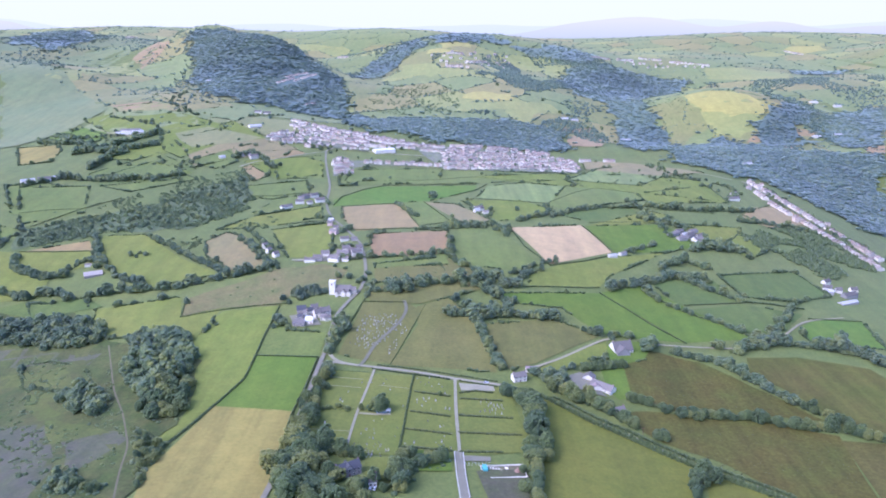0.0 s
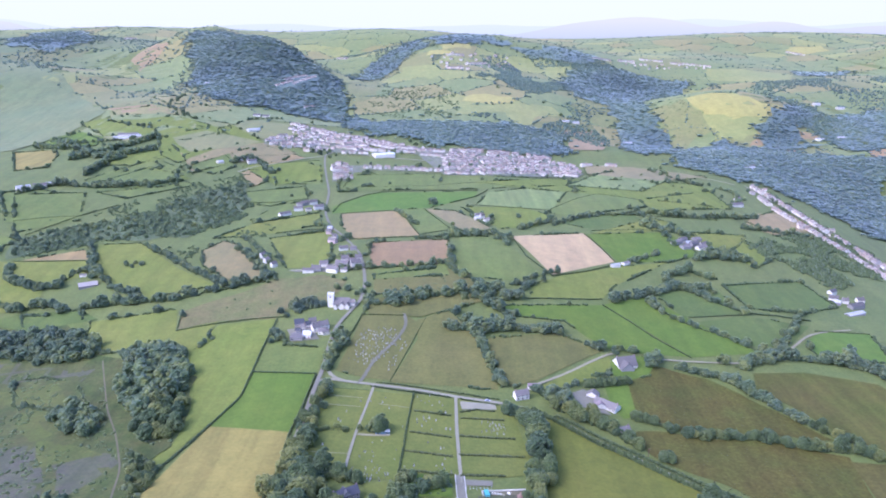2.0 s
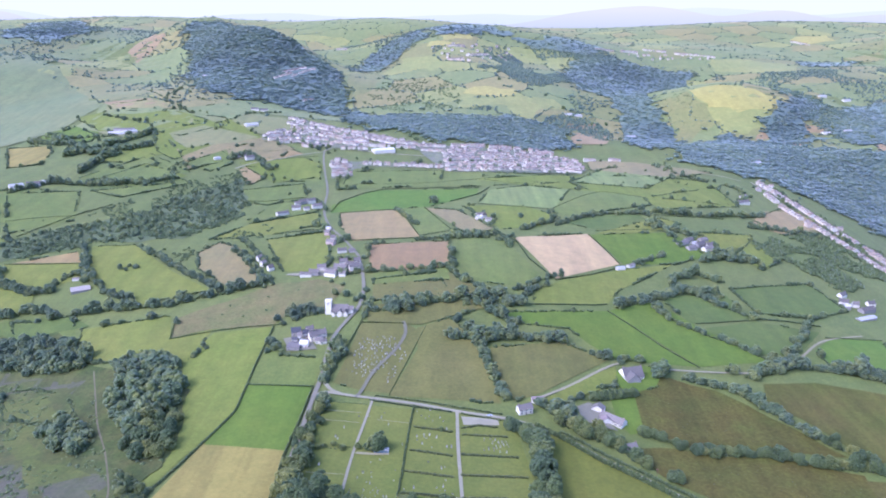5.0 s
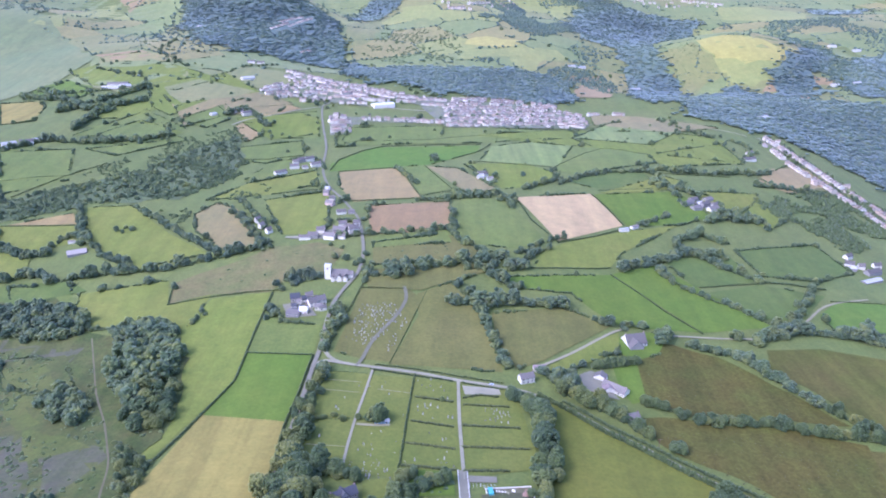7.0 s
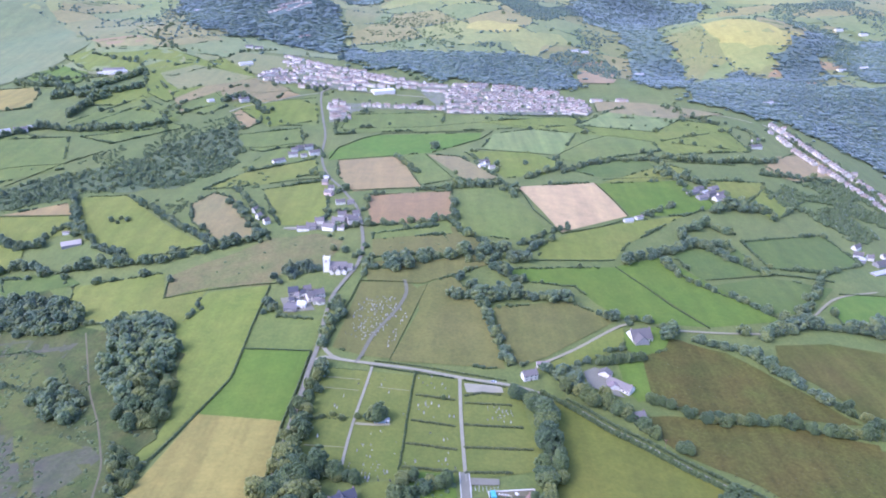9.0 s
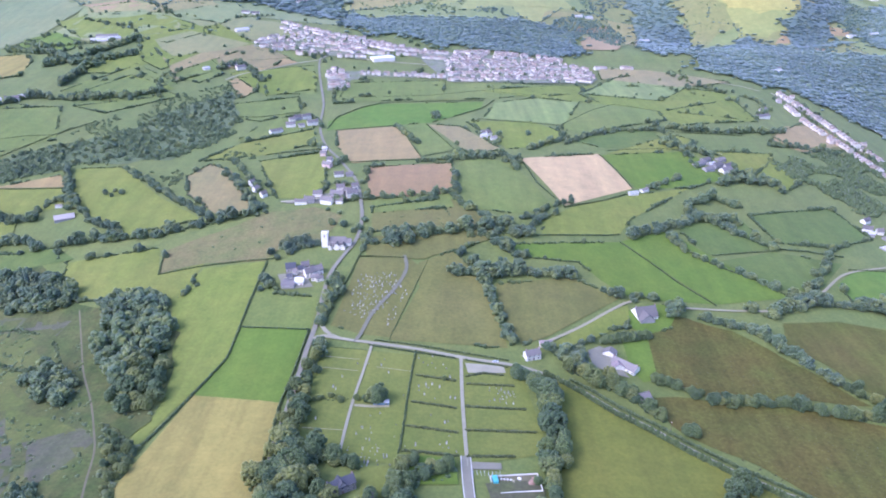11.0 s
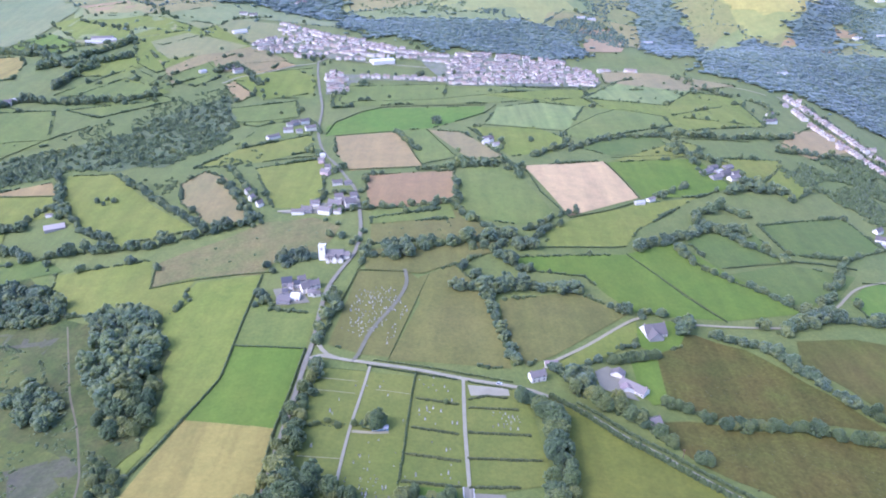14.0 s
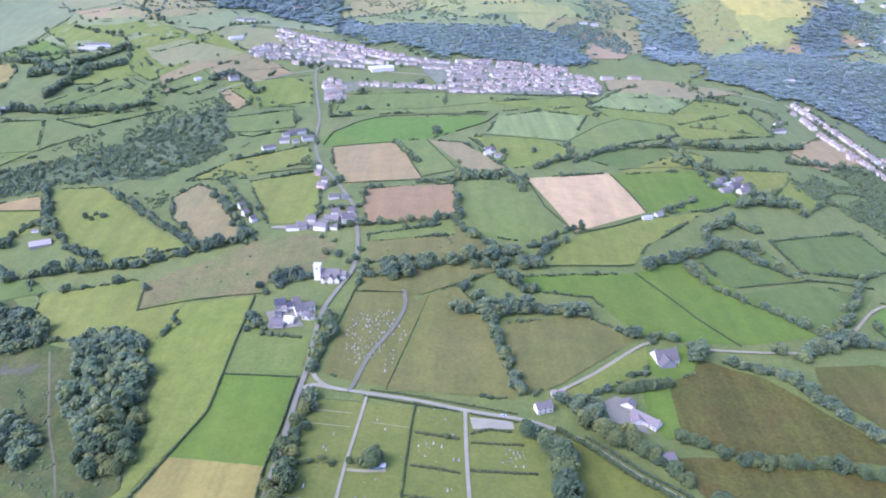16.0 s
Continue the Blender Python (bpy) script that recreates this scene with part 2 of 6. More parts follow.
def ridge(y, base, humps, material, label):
    """An upright backdrop sheet cut to a far skyline of broad overlapping hills."""
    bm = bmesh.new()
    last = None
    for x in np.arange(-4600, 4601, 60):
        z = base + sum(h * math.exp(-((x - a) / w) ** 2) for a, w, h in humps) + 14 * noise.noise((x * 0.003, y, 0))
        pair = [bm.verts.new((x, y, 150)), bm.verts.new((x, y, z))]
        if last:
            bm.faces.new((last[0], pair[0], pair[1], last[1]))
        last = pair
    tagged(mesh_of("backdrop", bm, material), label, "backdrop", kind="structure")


# White glowing sheet added behind the hills to brighten the sky
ridge(4985, 1500, (), glow("sky_glow", (0.98, 0.95, 0.78), (1.0, 0.97, 0.76), 330, 700, 0.82), "glowing white backdrop sheet for the bright sky")
# Both ridges glow: their pale haze is put in as emission
ridge(4700, 330, ((300, 700, 45), (-1100, 500, 50), (1700, 600, 80), (3000, 500, 90), (-2800, 400, 80)), glow("last_ridge_glow", (0.84, 0.85, 0.74), (0.95, 0.93, 0.77), 320, 440, 0.8), "pale blue horizon ridge, a glowing haze-coloured sheet")
ridge(4480, 285, ((900, 420, 105), (1400, 350, 85), (1960, 260, 95), (2600, 400, 85), (-2650, 300, 105), (-350, 500, 45), (-900, 350, 35)), glow("near_ridge_glow", (0.74, 0.74, 0.62), (0.93, 0.86, 0.70), 290, 400, 0.78), "faint mauve moorland ridge, a glowing haze-coloured sheet")


# ---- roads ----
def paving(name, a, b2, rough=0.85):
    m, t, b = shader(name)
    c = ramp(t, grain(t, 0.08, 5), [(0.3, a), (0.7, b2)])
    c = mix(t, 0.5, c, ramp(t, grain(t, 2.0, 5, 0.7), [(0.3, (0.7, 0.7, 0.7)), (0.7, (1.2, 1.2, 1.2))]), "MULTIPLY")
    t.links.new(c, b.inputs["Base Color"])
    b.inputs["Roughness"].default_value = rough
    return m


PAVE = {"lane": paving("worn_lane_asphalt", (0.275, 0.252, 0.158), (0.345, 0.316, 0.2)), "gravel": paving("pale_gravel", (0.28, 0.252, 0.142), (0.34, 0.305, 0.175)),
        "kerb": paving("white_kerb", (0.6, 0.57, 0.48), (0.7, 0.66, 0.56)), "asphalt": paving("grey_asphalt", (0.2, 0.184, 0.122), (0.25, 0.23, 0.152)), "path": paving("worn_path", (0.158, 0.15, 0.092), (0.2, 0.186, 0.12)), "dirt": paving("bare_earth_track", (0.13, 0.115, 0.056), (0.168, 0.15, 0.075))}
PAVE_WORDS = {"kerb": "low white-painted kerb along the drive", "lane": "narrow grey country lane between hedges", "gravel": "pale gravel path or drive", "asphalt": "dark grey tarmac drive", "path": "worn grey path across the burial ground", "dirt": "bare earth track across rough ground"}


TAKEN = set()


def taken(x, y, mark=True):
    """Whether a road or hedge already runs here; notes that one now does."""
    cells = {(int(x // 7) + i, int(y // 7) + j) for i in (-1, 0, 1) for j in (-1, 0, 1)}
    was = bool(cells & TAKEN)
    if mark:
        TAKEN.add((int(x // 7), int(y // 7)))
    return was


def road(kind, wide, pts):
    """A band laid on the land along smoothed corners."""
    P = [Vector((*p, 0)) for p in pts]
    line = []
    for k in range(len(P) - 1):
        a, b, c, d = P[max(k - 1, 0)], P[k], P[k + 1], P[min(k + 2, len(P) - 1)]
        n = max(2, int((c - b).length / 8))
        for s in range(n):
            u = s / n
            line.append(0.5 * (2 * b + (c - a) * u + (2 * a - 5 * b + 4 * c - d) * u * u + (3 * b - a - 3 * c + d) * u ** 3))
    line.append(P[-1])
    bm = bmesh.new()
    rows = []
    for k, p in enumerate(line):
        taken(p.x, p.y)
        d = (line[min(k + 1, len(line) - 1)] - line[max(k - 1, 0)]).normalized()
        side = Vector((-d.y, d.x, 0)) * wide * 0.5 * (1 + 0.12 * noise.noise((p.x * 0.1, p.y * 0.1, 0)))
        rows.append([bm.verts.new((q.x, q.y, float(height(q.x, q.y)) + z)) for q, z in ((p + side, 0.95), (p, 1.02), (p - side, 0.95))])
    for a, b in zip(rows, rows[1:]):
        bm.faces.new((a[0], a[1], b[1], b[0]))
        bm.faces.new((a[1], a[2], b[2], b[1]))
    bmesh.ops.recalc_face_normals(bm, faces=bm.faces[:])
    tagged(mesh_of("road", bm, PAVE[kind], smooth=True), PAVE_WORDS[kind], "road", "roads", "structure")


def yard(kind, poly):
    tagged(mesh_of("pavement", drape(poly, 0.9, 15), PAVE[kind]), "grey paved yard with worn surface", "yard", kind="structure")


field('stubble', [(-184, 529), (-118, 517), (-115, 393), (-197, 393), (-203, 434), (-194, 483)])
field('bright', [(-172, 615), (-114, 610), (-118, 517), (-184, 527), (-172, 573)])
field('mid', [(-172, 653), (-169, 698), (-152, 666), (-113, 657), (-114, 610), (-173, 616)])
field('pasture', [(-248, 667), (-233, 718), (-175, 723), (-174, 648), (-172, 573), (-188, 528), (-200, 490), (-208, 458), (-216, 453), (-214, 484), (-205, 504), (-206, 533), (-221, 590)])
field('lime', [(-387, 755), (-294, 767), (-277, 714), (-236, 727), (-242, 666), (-340, 679), (-369, 710)])
field('rough', [(-277, 714), (-286, 762), (-240, 793), (-198, 829), (-147, 837), (-111, 818), (-128, 752), (-167, 744), (-175, 724), (-235, 724)])
field('mid', [(-478, 783), (-406, 778), (-380, 729), (-453, 742)])
field('lime', [(-477, 981), (-419, 986), (-336, 891), (-268, 826), (-344, 802), (-391, 839), (-443, 895)])
field('drygrass', [(-324, 951), (-306, 989), (-272, 965), (-242, 902), (-208, 846), (-250, 830), (-306, 895)])
field('lime', [(-242, 995), (-162, 1025), (-140, 888), (-151, 863), (-193, 868), (-211, 907)])
field('lime', [(-324, 1001), (-284, 1070), (-196, 1133), (-178, 1067), (-239, 1018)])
field('mid', [(-364, 1195), (-346, 1247), (-248, 1302), (-229, 1220), (-281, 1168)])
field('drybrown', [(-382, 1364), (-373, 1391), (-338, 1399), (-321, 1324), (-340, 1280)])
field('mid', [(-344, 1447), (-256, 1505), (-222, 1323), (-303, 1310)])
field('drybrown', [(-161, 1127), (-72, 1151), (-32, 991), (-121, 975), (-150, 1051)])
field('redbrown', [(-101, 957), (7, 973), (9, 874), (-18, 861), (-87, 857)])
field('vivid', [(-175, 1127), (-180, 1175), (-123, 1275), (62, 1301), (55, 1253), (12, 1208), (-24, 1172), (-161, 1134)])
field('pale', [(81, 1294), (232, 1377), (264, 1278), (170, 1159), (57, 1196)])
field('mid', [(-68, 1155), (-33, 1169), (10, 1032), (-32, 1004)])
field('drygrass', [(-28, 1162), (20, 1150), (74, 1034), (33, 1005)])
field('pasture', [(30, 1179), (128, 1176), (172, 1112), (139, 1053), (81, 1035)])
field('harvest', [(96, 998), (203, 1029), (225, 921), (133, 855)])
field('mid', [(25, 992), (81, 984), (120, 849), (79, 826), (15, 834), (9, 943)])
field('olive', [(-82, 832), (2, 857), (40, 821), (51, 794), (-77, 775)])
field('deep', [(168, 1083), (236, 1138), (305, 1133), (308, 1078), (219, 1051)])
field('bright', [(207, 1025), (336, 1062), (358, 981), (300, 940), (230, 923)])
field('lime', [(103, 816), (141, 853), (226, 905), (300, 940), (204, 838), (183, 798), (99, 782)])
field('bright', [(61, 757), (179, 781), (246, 679), (169, 677), (146, 703), (129, 733), (65, 735)])
field('bright', [(181, 783), (239, 818), (326, 701), (248, 679)])
field('deep', [(250, 835), (340, 864), (350, 803), (270, 773)])
field('deep', [(353, 882), (475, 931), (487, 855), (429, 820), (363, 819)])
field('deep', [(279, 763), (350, 796), (417, 782), (362, 717), (322, 717)])
field('vivid', [(387, 733), (424, 770), (480, 772), (462, 692), (387, 697)])
field('heath', [(172, 633), (194, 652), (212, 654), (248, 639), (269, 616), (286, 588), (306, 560), (319, 543), (267, 543), (221, 543), (191, 545), (160, 558), (167, 605)])
field('heath', [(150, 541), (193, 539), (240, 538), (282, 530), (318, 516), (300, 400), (258, 405), (242, 442), (212, 466), (186, 484), (160, 510)])
field('bracken', [(318, 512), (352, 508), (400, 500), (380, 400), (302, 400)])
field('tawny', [(300, 655), (354, 663), (391, 652), (415, 642), (424, 599), (373, 519), (337, 536), (314, 589), (290, 623)])
field('paddock', [(69, 560), (88, 552), (100, 540), (121, 518), (141, 502), (162, 483), (186, 464), (176, 420), (186, 380), (61, 382), (80, 494)])
field('paddock', [(192, 460), (210, 447), (236, 430), (250, 385), (192, 385), (182, 425)])
field('olive', [(45, 684), (118, 704), (157, 675), (85, 611), (61, 596), (47, 642)])
field('olive', [(-27, 715), (7, 740), (39, 679), (49, 591), (-47, 596), (-25, 674)])
field('lawn', [(-107, 587), (47, 567), (57, 562), (68, 474), (5, 457), (-71, 459), (-99, 464)])
field('olive', [(-97, 615), (-91, 658), (-84, 724), (-37, 724), (-22, 705), (-47, 599), (-71, 603)])
field('lime', [(-564, 925), (-468, 927), (-450, 881), (-487, 856), (-528, 859)])
field('drybrown', [(-558, 928), (-488, 963), (-468, 930)])
field('mid', [(-698, 1173), (-596, 1201), (-546, 1072), (-613, 1016)])
field('mid', [(-628, 1270), (-567, 1413), (-476, 1326), (-515, 1271)])
field('bright', [(-853, 1597), (-827, 1672), (-734, 1575), (-794, 1529)])
field('stubble', [(-899, 1527), (-809, 1512), (-768, 1455), (-735, 1348), (-781, 1323)])
field('drygrass', [(-520, 1459), (-475, 1530), (-439, 1520), (-414, 1429), (-467, 1345)])
field('drygrass', [(-449, 1558), (-398, 1614), (-306, 1535), (-424, 1465)])
field('bright', [(146, 608), (158, 611), (169, 617), (164, 563), (151, 558), (145, 577)])
field('bright', [(182, 669), (203, 672), (205, 658), (193, 635), (170, 622), (155, 633), (162, 658)])
field('hill_olive', [(-301, 2406), (-210, 2660), (-188, 2418), (-221, 2148), (-259, 2082)])
field('hill_lime', [(-142, 2720), (-48, 2648), (11, 2490), (-45, 2442), (-146, 2598)])
field('hill_gold', [(75, 2226), (138, 2232), (205, 2208), (208, 2148), (141, 2130), (63, 2160)])
field('hill_lime', [(50, 2118), (197, 2124), (322, 2136), (333, 2094), (150, 2028), (38, 2028)])
field('hill_tan', [(245, 2034), (349, 2094), (340, 2034), (247, 1986)])
field('hill_gold', [(-9, 2912), (102, 2960), (105, 2900), (-4, 2840)])
field('hill_gold', [(-56, 2840), (66, 2828), (33, 2756), (-59, 2792)])
field('hill_lime', [(-29, 2696), (139, 2780), (157, 2732), (-28, 2636)])
field('hill_lime', [(377, 2828), (482, 2816), (490, 2732), (374, 2720)])
field('hill_olive', [(224, 2334), (384, 2442), (368, 2334), (236, 2268)])
field('hill_olive', [(367, 2214), (490, 2316), (517, 2154), (467, 2070), (401, 2112)])
field('hill_red', [(321, 1866), (419, 1950), (395, 1800), (313, 1770)])
field('hill_red', [(330, 1968), (416, 2016), (407, 1968), (321, 1914)])
field('hill_gold', [(716, 2214), (773, 2214), (856, 2166), (922, 2142), (988, 2136), (936, 2070), (817, 2052), (747, 2076), (724, 2136)])
field('hill_lime', [(746, 2064), (931, 2058), (867, 1992), (794, 1938), (737, 1968), (740, 2016)])
field('hill_olive', [(612, 2184), (709, 2214), (719, 2130), (742, 2070), (729, 2016), (657, 1956), (554, 1734), (561, 1794), (633, 2022), (616, 2106)])
field('hill_red', [(872, 1986), (958, 2004), (887, 1926), (799, 1902)])
field('hill_red', [(935, 1968), (1031, 1992), (1012, 1950), (933, 1944)])
field('hill_red', [(860, 1878), (927, 1896), (887, 1824), (838, 1812)])
field('hill_red', [(1091, 1872), (1131, 1848), (1101, 1794), (1063, 1806)])
field('hill_lime', [(1076, 3044), (1201, 3068), (1397, 2984), (1277, 2744), (1157, 2780), (1029, 2900)])
field('hill_tan', [(1134, 2648), (1216, 2586), (1404, 2532), (1385, 2478), (1114, 2598)])
field('hill_green', [(1165, 2472), (1278, 2472), (1259, 2394), (1136, 2406)])
field('hill_green', [(1062, 2130), (1233, 2232), (1136, 2076), (1026, 2052)])
field('hill_green', [(1248, 2370), (1426, 2376), (1380, 2292), (1225, 2286)])
field('hill_gold', [(1725, 3764), (1898, 3788), (1870, 3656), (1726, 3596), (1665, 3656)])
field('hill_green', [(1284, 3428), (1634, 3572), (1540, 3356), (1203, 3140)])
field('hill_green', [(-438, 4052), (-288, 4088), (-280, 3956), (-427, 3944)])
field('hill_lime', [(-1166, 2188), (-1121, 2327), (-1069, 2169), (-1133, 2138)])
field('hill_lime', [(-1153, 2359), (-1118, 2645), (-1027, 2450), (-1086, 2249)])
field('hill_red', [(-1109, 2671), (-1063, 2817), (-977, 2691), (-1008, 2488)])
field('hill_olive', [(-1032, 2062), (-908, 2187), (-726, 2090), (-658, 1955), (-843, 1875)])
field('hill_green', [(-809, 1656), (-715, 1775), (-595, 1757), (-570, 1699), (-645, 1538)])
field('bright', [(-869, 1634), (-839, 1679), (-738, 1591), (-765, 1548)])
field('hill_olive', [(-571, 1721), (-473, 1782), (-343, 1676), (-396, 1623), (-501, 1684)])
field('hill_tan', [(-789, 1984), (-676, 2033), (-523, 1868), (-623, 1802)])
field('hill_olive', [(-832, 1849), (-727, 1876), (-673, 1845), (-665, 1782), (-805, 1787)])
field('mid', [(-724, 1180), (-677, 1205), (-588, 1187), (-547, 1077), (-645, 1052)])
field('mid', [(-577, 1205), (-481, 1256), (-465, 1296), (-437, 1273), (-520, 1181)])
field('olive', [(495, 1172), (612, 1305), (676, 1282), (612, 1173), (517, 1133)])
field('lime', [(213, 1029), (331, 1126), (361, 1105), (303, 1054)])
field('pale', [(336, 1544), (465, 1612), (465, 1483), (365, 1328), (235, 1371)])
field('mid', [(224, 1305), (338, 1264), (341, 1197), (193, 1112), (169, 1136)])
field('pasture', [(332, 1238), (509, 1376), (502, 1242), (353, 1174)])
field('mid', [(-201, 1388), (-27, 1429), (87, 1442), (247, 1447), (249, 1388), (70, 1321), (-86, 1302), (-185, 1273)])
field('mid', [(-540, 976), (-603, 975), (-596, 935), (-637, 1008)])
field('hill_olive', [(-1457, 2465), (-1436, 2675), (-1398, 2984), (-1283, 2686), (-1334, 2439)])
field('hill_green', [(-1317, 2553), (-1278, 2858), (-1220, 3245), (-1130, 2854), (-1203, 2509)])
field('hill_olive', [(-1234, 3387), (-1159, 3814), (-1021, 3720), (-1067, 3330)])
field('waste', [(-700, 860), (-501, 764), (-459, 758), (-419, 752), (-361, 714), (-339, 672), (-320, 668), (-256, 668), (-237, 634), (-213, 550), (-204, 494), (-210, 458), (-202, 374), (-200, 300), (-420, 300), (-620, 560)])
field('bare', [(-420, 560), (-352, 512), (-321, 506), (-276, 446), (-268, 416), (-300, 380), (-400, 420)])
field('bare', [(-560, 690), (-454, 684), (-367, 662), (-325, 644), (-323, 626), (-369, 632), (-428, 638), (-540, 640)])
field('bare', [(-290, 480), (-250, 486), (-232, 464), (-250, 442), (-271, 452)])
field('sward', [(-409, 632), (-377, 630), (-335, 615), (-308, 578), (-336, 565), (-400, 583)])
field('sward', [(-326, 514), (-271, 512), (-252, 482), (-290, 480), (-304, 474)])
field('sward', [(-367, 570), (-344, 573), (-316, 525), (-329, 512)])
field('lime', [(-640, 870), (-600, 925), (-560, 922), (-530, 860), (-487, 850), (-470, 800), (-600, 780)])
field('deep', [(-520, 775), (-478, 790), (-410, 785), (-380, 760), (-450, 745)])
field('thicket', [(-601, 993), (-545, 1037), (-457, 1119), (-419, 1212), (-358, 1310), (-316, 1165), (-331, 1063), (-357, 1018), (-485, 990), (-536, 955), (-571, 938)])
field('moor', [(-1445, 2443), (-1314, 2398), (-1082, 2168), (-845, 1848), (-851, 1650), (-943, 1538)])
field('moor', [(-2528, 4306), (-1606, 3671), (-1286, 3859), (-1124, 3208), (-1368, 2740), (-1465, 2480)])
field('lime', [(83, 598), (114, 625), (142, 650), (163, 666), (158, 639), (130, 616), (97, 594)])
field('hill_olive', [(-831, 1675), (-808, 1793), (-720, 1788), (-590, 1740), (-555, 1670), (-651, 1538), (-738, 1591)])
field('mid', [(-661, 1659), (-577, 1697), (-496, 1665), (-554, 1568), (-595, 1581)])
field('drygrass', [(-564, 1528), (-492, 1651), (-393, 1580), (-429, 1510), (-486, 1395)])
field('mid', [(-630, 1280), (-565, 1432), (-462, 1336), (-509, 1251)])
field('pasture', [(-394, 1417), (-283, 1479), (-235, 1435), (-228, 1349), (-302, 1301)])
field('drybrown', [(484, 1144), (541, 1236), (623, 1287), (656, 1230), (527, 1117)])
field('pasture', [(405, 1003), (454, 1066), (484, 1020), (426, 957)])
field('lime', [(363, 1069), (463, 1090), (435, 1040), (358, 981)])
field('pasture', [(55, 1376), (234, 1453), (435, 1465), (526, 1407), (484, 1238), (353, 1248), (247, 1291)])
field('mid', [(-273, 1169), (-222, 1211), (-197, 1142), (-240, 1097), (-294, 1078)])
field('olive', [(-82, 762), (-28, 775), (57, 792), (50, 768), (7, 742), (-24, 721), (-78, 728)])
field('mid', [(-83, 848), (2, 869), (8, 833), (-81, 817)])
field('bright', [(-20, 466), (5, 464), (7, 441), (-32, 438)])
field('lawn', [(-55, 453), (-37, 455), (-31, 427), (-52, 426)])
field('village', [(-369, 1773), (-294, 1749), (-83, 1656), (4, 1643), (231, 1679), (298, 1528), (276, 1475), (3, 1422), (-55, 1581), (-180, 1644), (-283, 1678), (-360, 1724)])
field('village', [(-398, 1614), (-331, 1669), (-239, 1631), (-176, 1605), (-158, 1544), (-265, 1565), (-314, 1579), (-386, 1584)])
field('village', [(-226, 1467), (-162, 1470), (-2, 1476), (-2, 1447), (-159, 1436), (-166, 1356), (-206, 1343)])
field('hill_green', [(-827, 1659), (-796, 1827), (-688, 1807), (-582, 1724), (-643, 1615), (-724, 1607)])
field('pasture', [(-622, 1598), (-492, 1720), (-389, 1600), (-471, 1523), (-512, 1405), (-560, 1451)])
field('drybrown', [(-468, 1512), (-391, 1583), (-286, 1507), (-343, 1443), (-418, 1463)])
field('bright', [(-877, 1608), (-840, 1673), (-740, 1602), (-725, 1530), (-747, 1484)])
field('hill_olive', [(-507, 1775), (-376, 1776), (-309, 1684), (-383, 1628), (-484, 1713)])
field('hill_red', [(-852, 1871), (-743, 1885), (-675, 1828), (-787, 1820)])
field('pasture', [(-606, 1242), (-551, 1369), (-456, 1311), (-507, 1251)])
field('mid', [(-172, 1414), (-2, 1426), (-7, 1344), (-146, 1315), (-182, 1290)])
field('drygrass', [(316, 1626), (417, 1616), (553, 1516), (433, 1459), (304, 1529)])
field('pasture', [(-863, 1758), (-806, 1788), (-618, 1764), (-515, 1686), (-577, 1638), (-663, 1596), (-743, 1608)])
field('bright', [(-882, 1644), (-824, 1674), (-753, 1602), (-720, 1542), (-845, 1584)])
field('hill_tan', [(-827, 1848), (-738, 1866), (-642, 1836), (-626, 1788), (-797, 1800)])
field('hill_tan', [(-794, 2016), (-677, 1944), (-565, 1914), (-567, 1872), (-701, 1884)])
field('hill_green', [(-610, 1758), (-487, 1728), (-441, 1818), (-550, 1860), (-607, 1794)])
field('hill_olive', [(-584, 1584), (-532, 1656), (-398, 1602), (-429, 1554), (-515, 1484), (-554, 1530)])
field('mid', [(-481, 1376), (-473, 1496), (-437, 1494), (-402, 1406), (-429, 1348)])
field('drygrass', [(-453, 1530), (-388, 1584), (-315, 1524), (-326, 1462), (-410, 1434)])
field('mid', [(-612, 1306), (-558, 1354), (-477, 1332), (-476, 1240), (-571, 1234)])
field('pasture', [(-659, 1468), (-575, 1524), (-538, 1448), (-577, 1376), (-628, 1368)])
road('asphalt', 3.9, [(-115, 393), (-113, 440), (-113, 488), (-112, 537), (-111, 587), (-109, 624), (-110, 664), (-108, 699), (-100, 729), (-91, 760), (-90, 803), (-97, 857), (-107, 908), (-119, 942), (-141, 997), (-163, 1046), (-180, 1106), (-191, 1168), (-201, 1267), (-222, 1377), (-239, 1469), (-248, 1535)])
road('lane', 3.4, [(-107, 621), (-100, 607), (-88, 597), (-65, 592), (-22, 584), (11, 576), (47, 570), (65, 565), (91, 552)])
road('lane', 2.1, [(91, 552), (104, 541), (123, 522), (143, 507), (164, 488), (188, 468), (211, 452), (238, 434), (262, 402), (280, 360)])
road('lane', 4.0, [(-108, 596), (-101, 600), (-88, 597)])
road('lane', 2.1, [(-60, 590), (-64, 552), (-67, 525), (-69, 496), (-70, 463)])
road('gravel', 2.5, [(-66, 515), (-53, 514), (-41, 515)])
road('lane', 2.6, [(11, 576), (11, 528), (12, 488), (13, 458)])
road('asphalt', 6.0, [(12, 467), (13, 439), (15, 411), (16, 388)])
road('gravel', 2.8, [(79, 600), (112, 625), (142, 652), (161, 668), (174, 674)])
road('gravel', 2.8, [(214, 668), (270, 671), (323, 681), (364, 715), (408, 758), (464, 781)])
road('dirt', 1.5, [(-331, 662), (-306, 611), (-283, 565), (-258, 523), (-239, 486), (-230, 466), (-221, 433), (-208, 393)])
road('path', 3.4, [(-75, 592), (-71, 602), (-63, 635), (-46, 673), (-38, 704), (-41, 728)])
road('lane', 4.0, [(-389, 1373), (-368, 1415), (-333, 1449), (-288, 1499), (-250, 1527)])
road('lane', 4.0, [(-187, 857), (-170, 857), (-144, 860), (-117, 854), (-100, 870)])
road('lane', 5.0, [(614, 1465), (633, 1354), (645, 1247), (657, 1158), (670, 1054)])
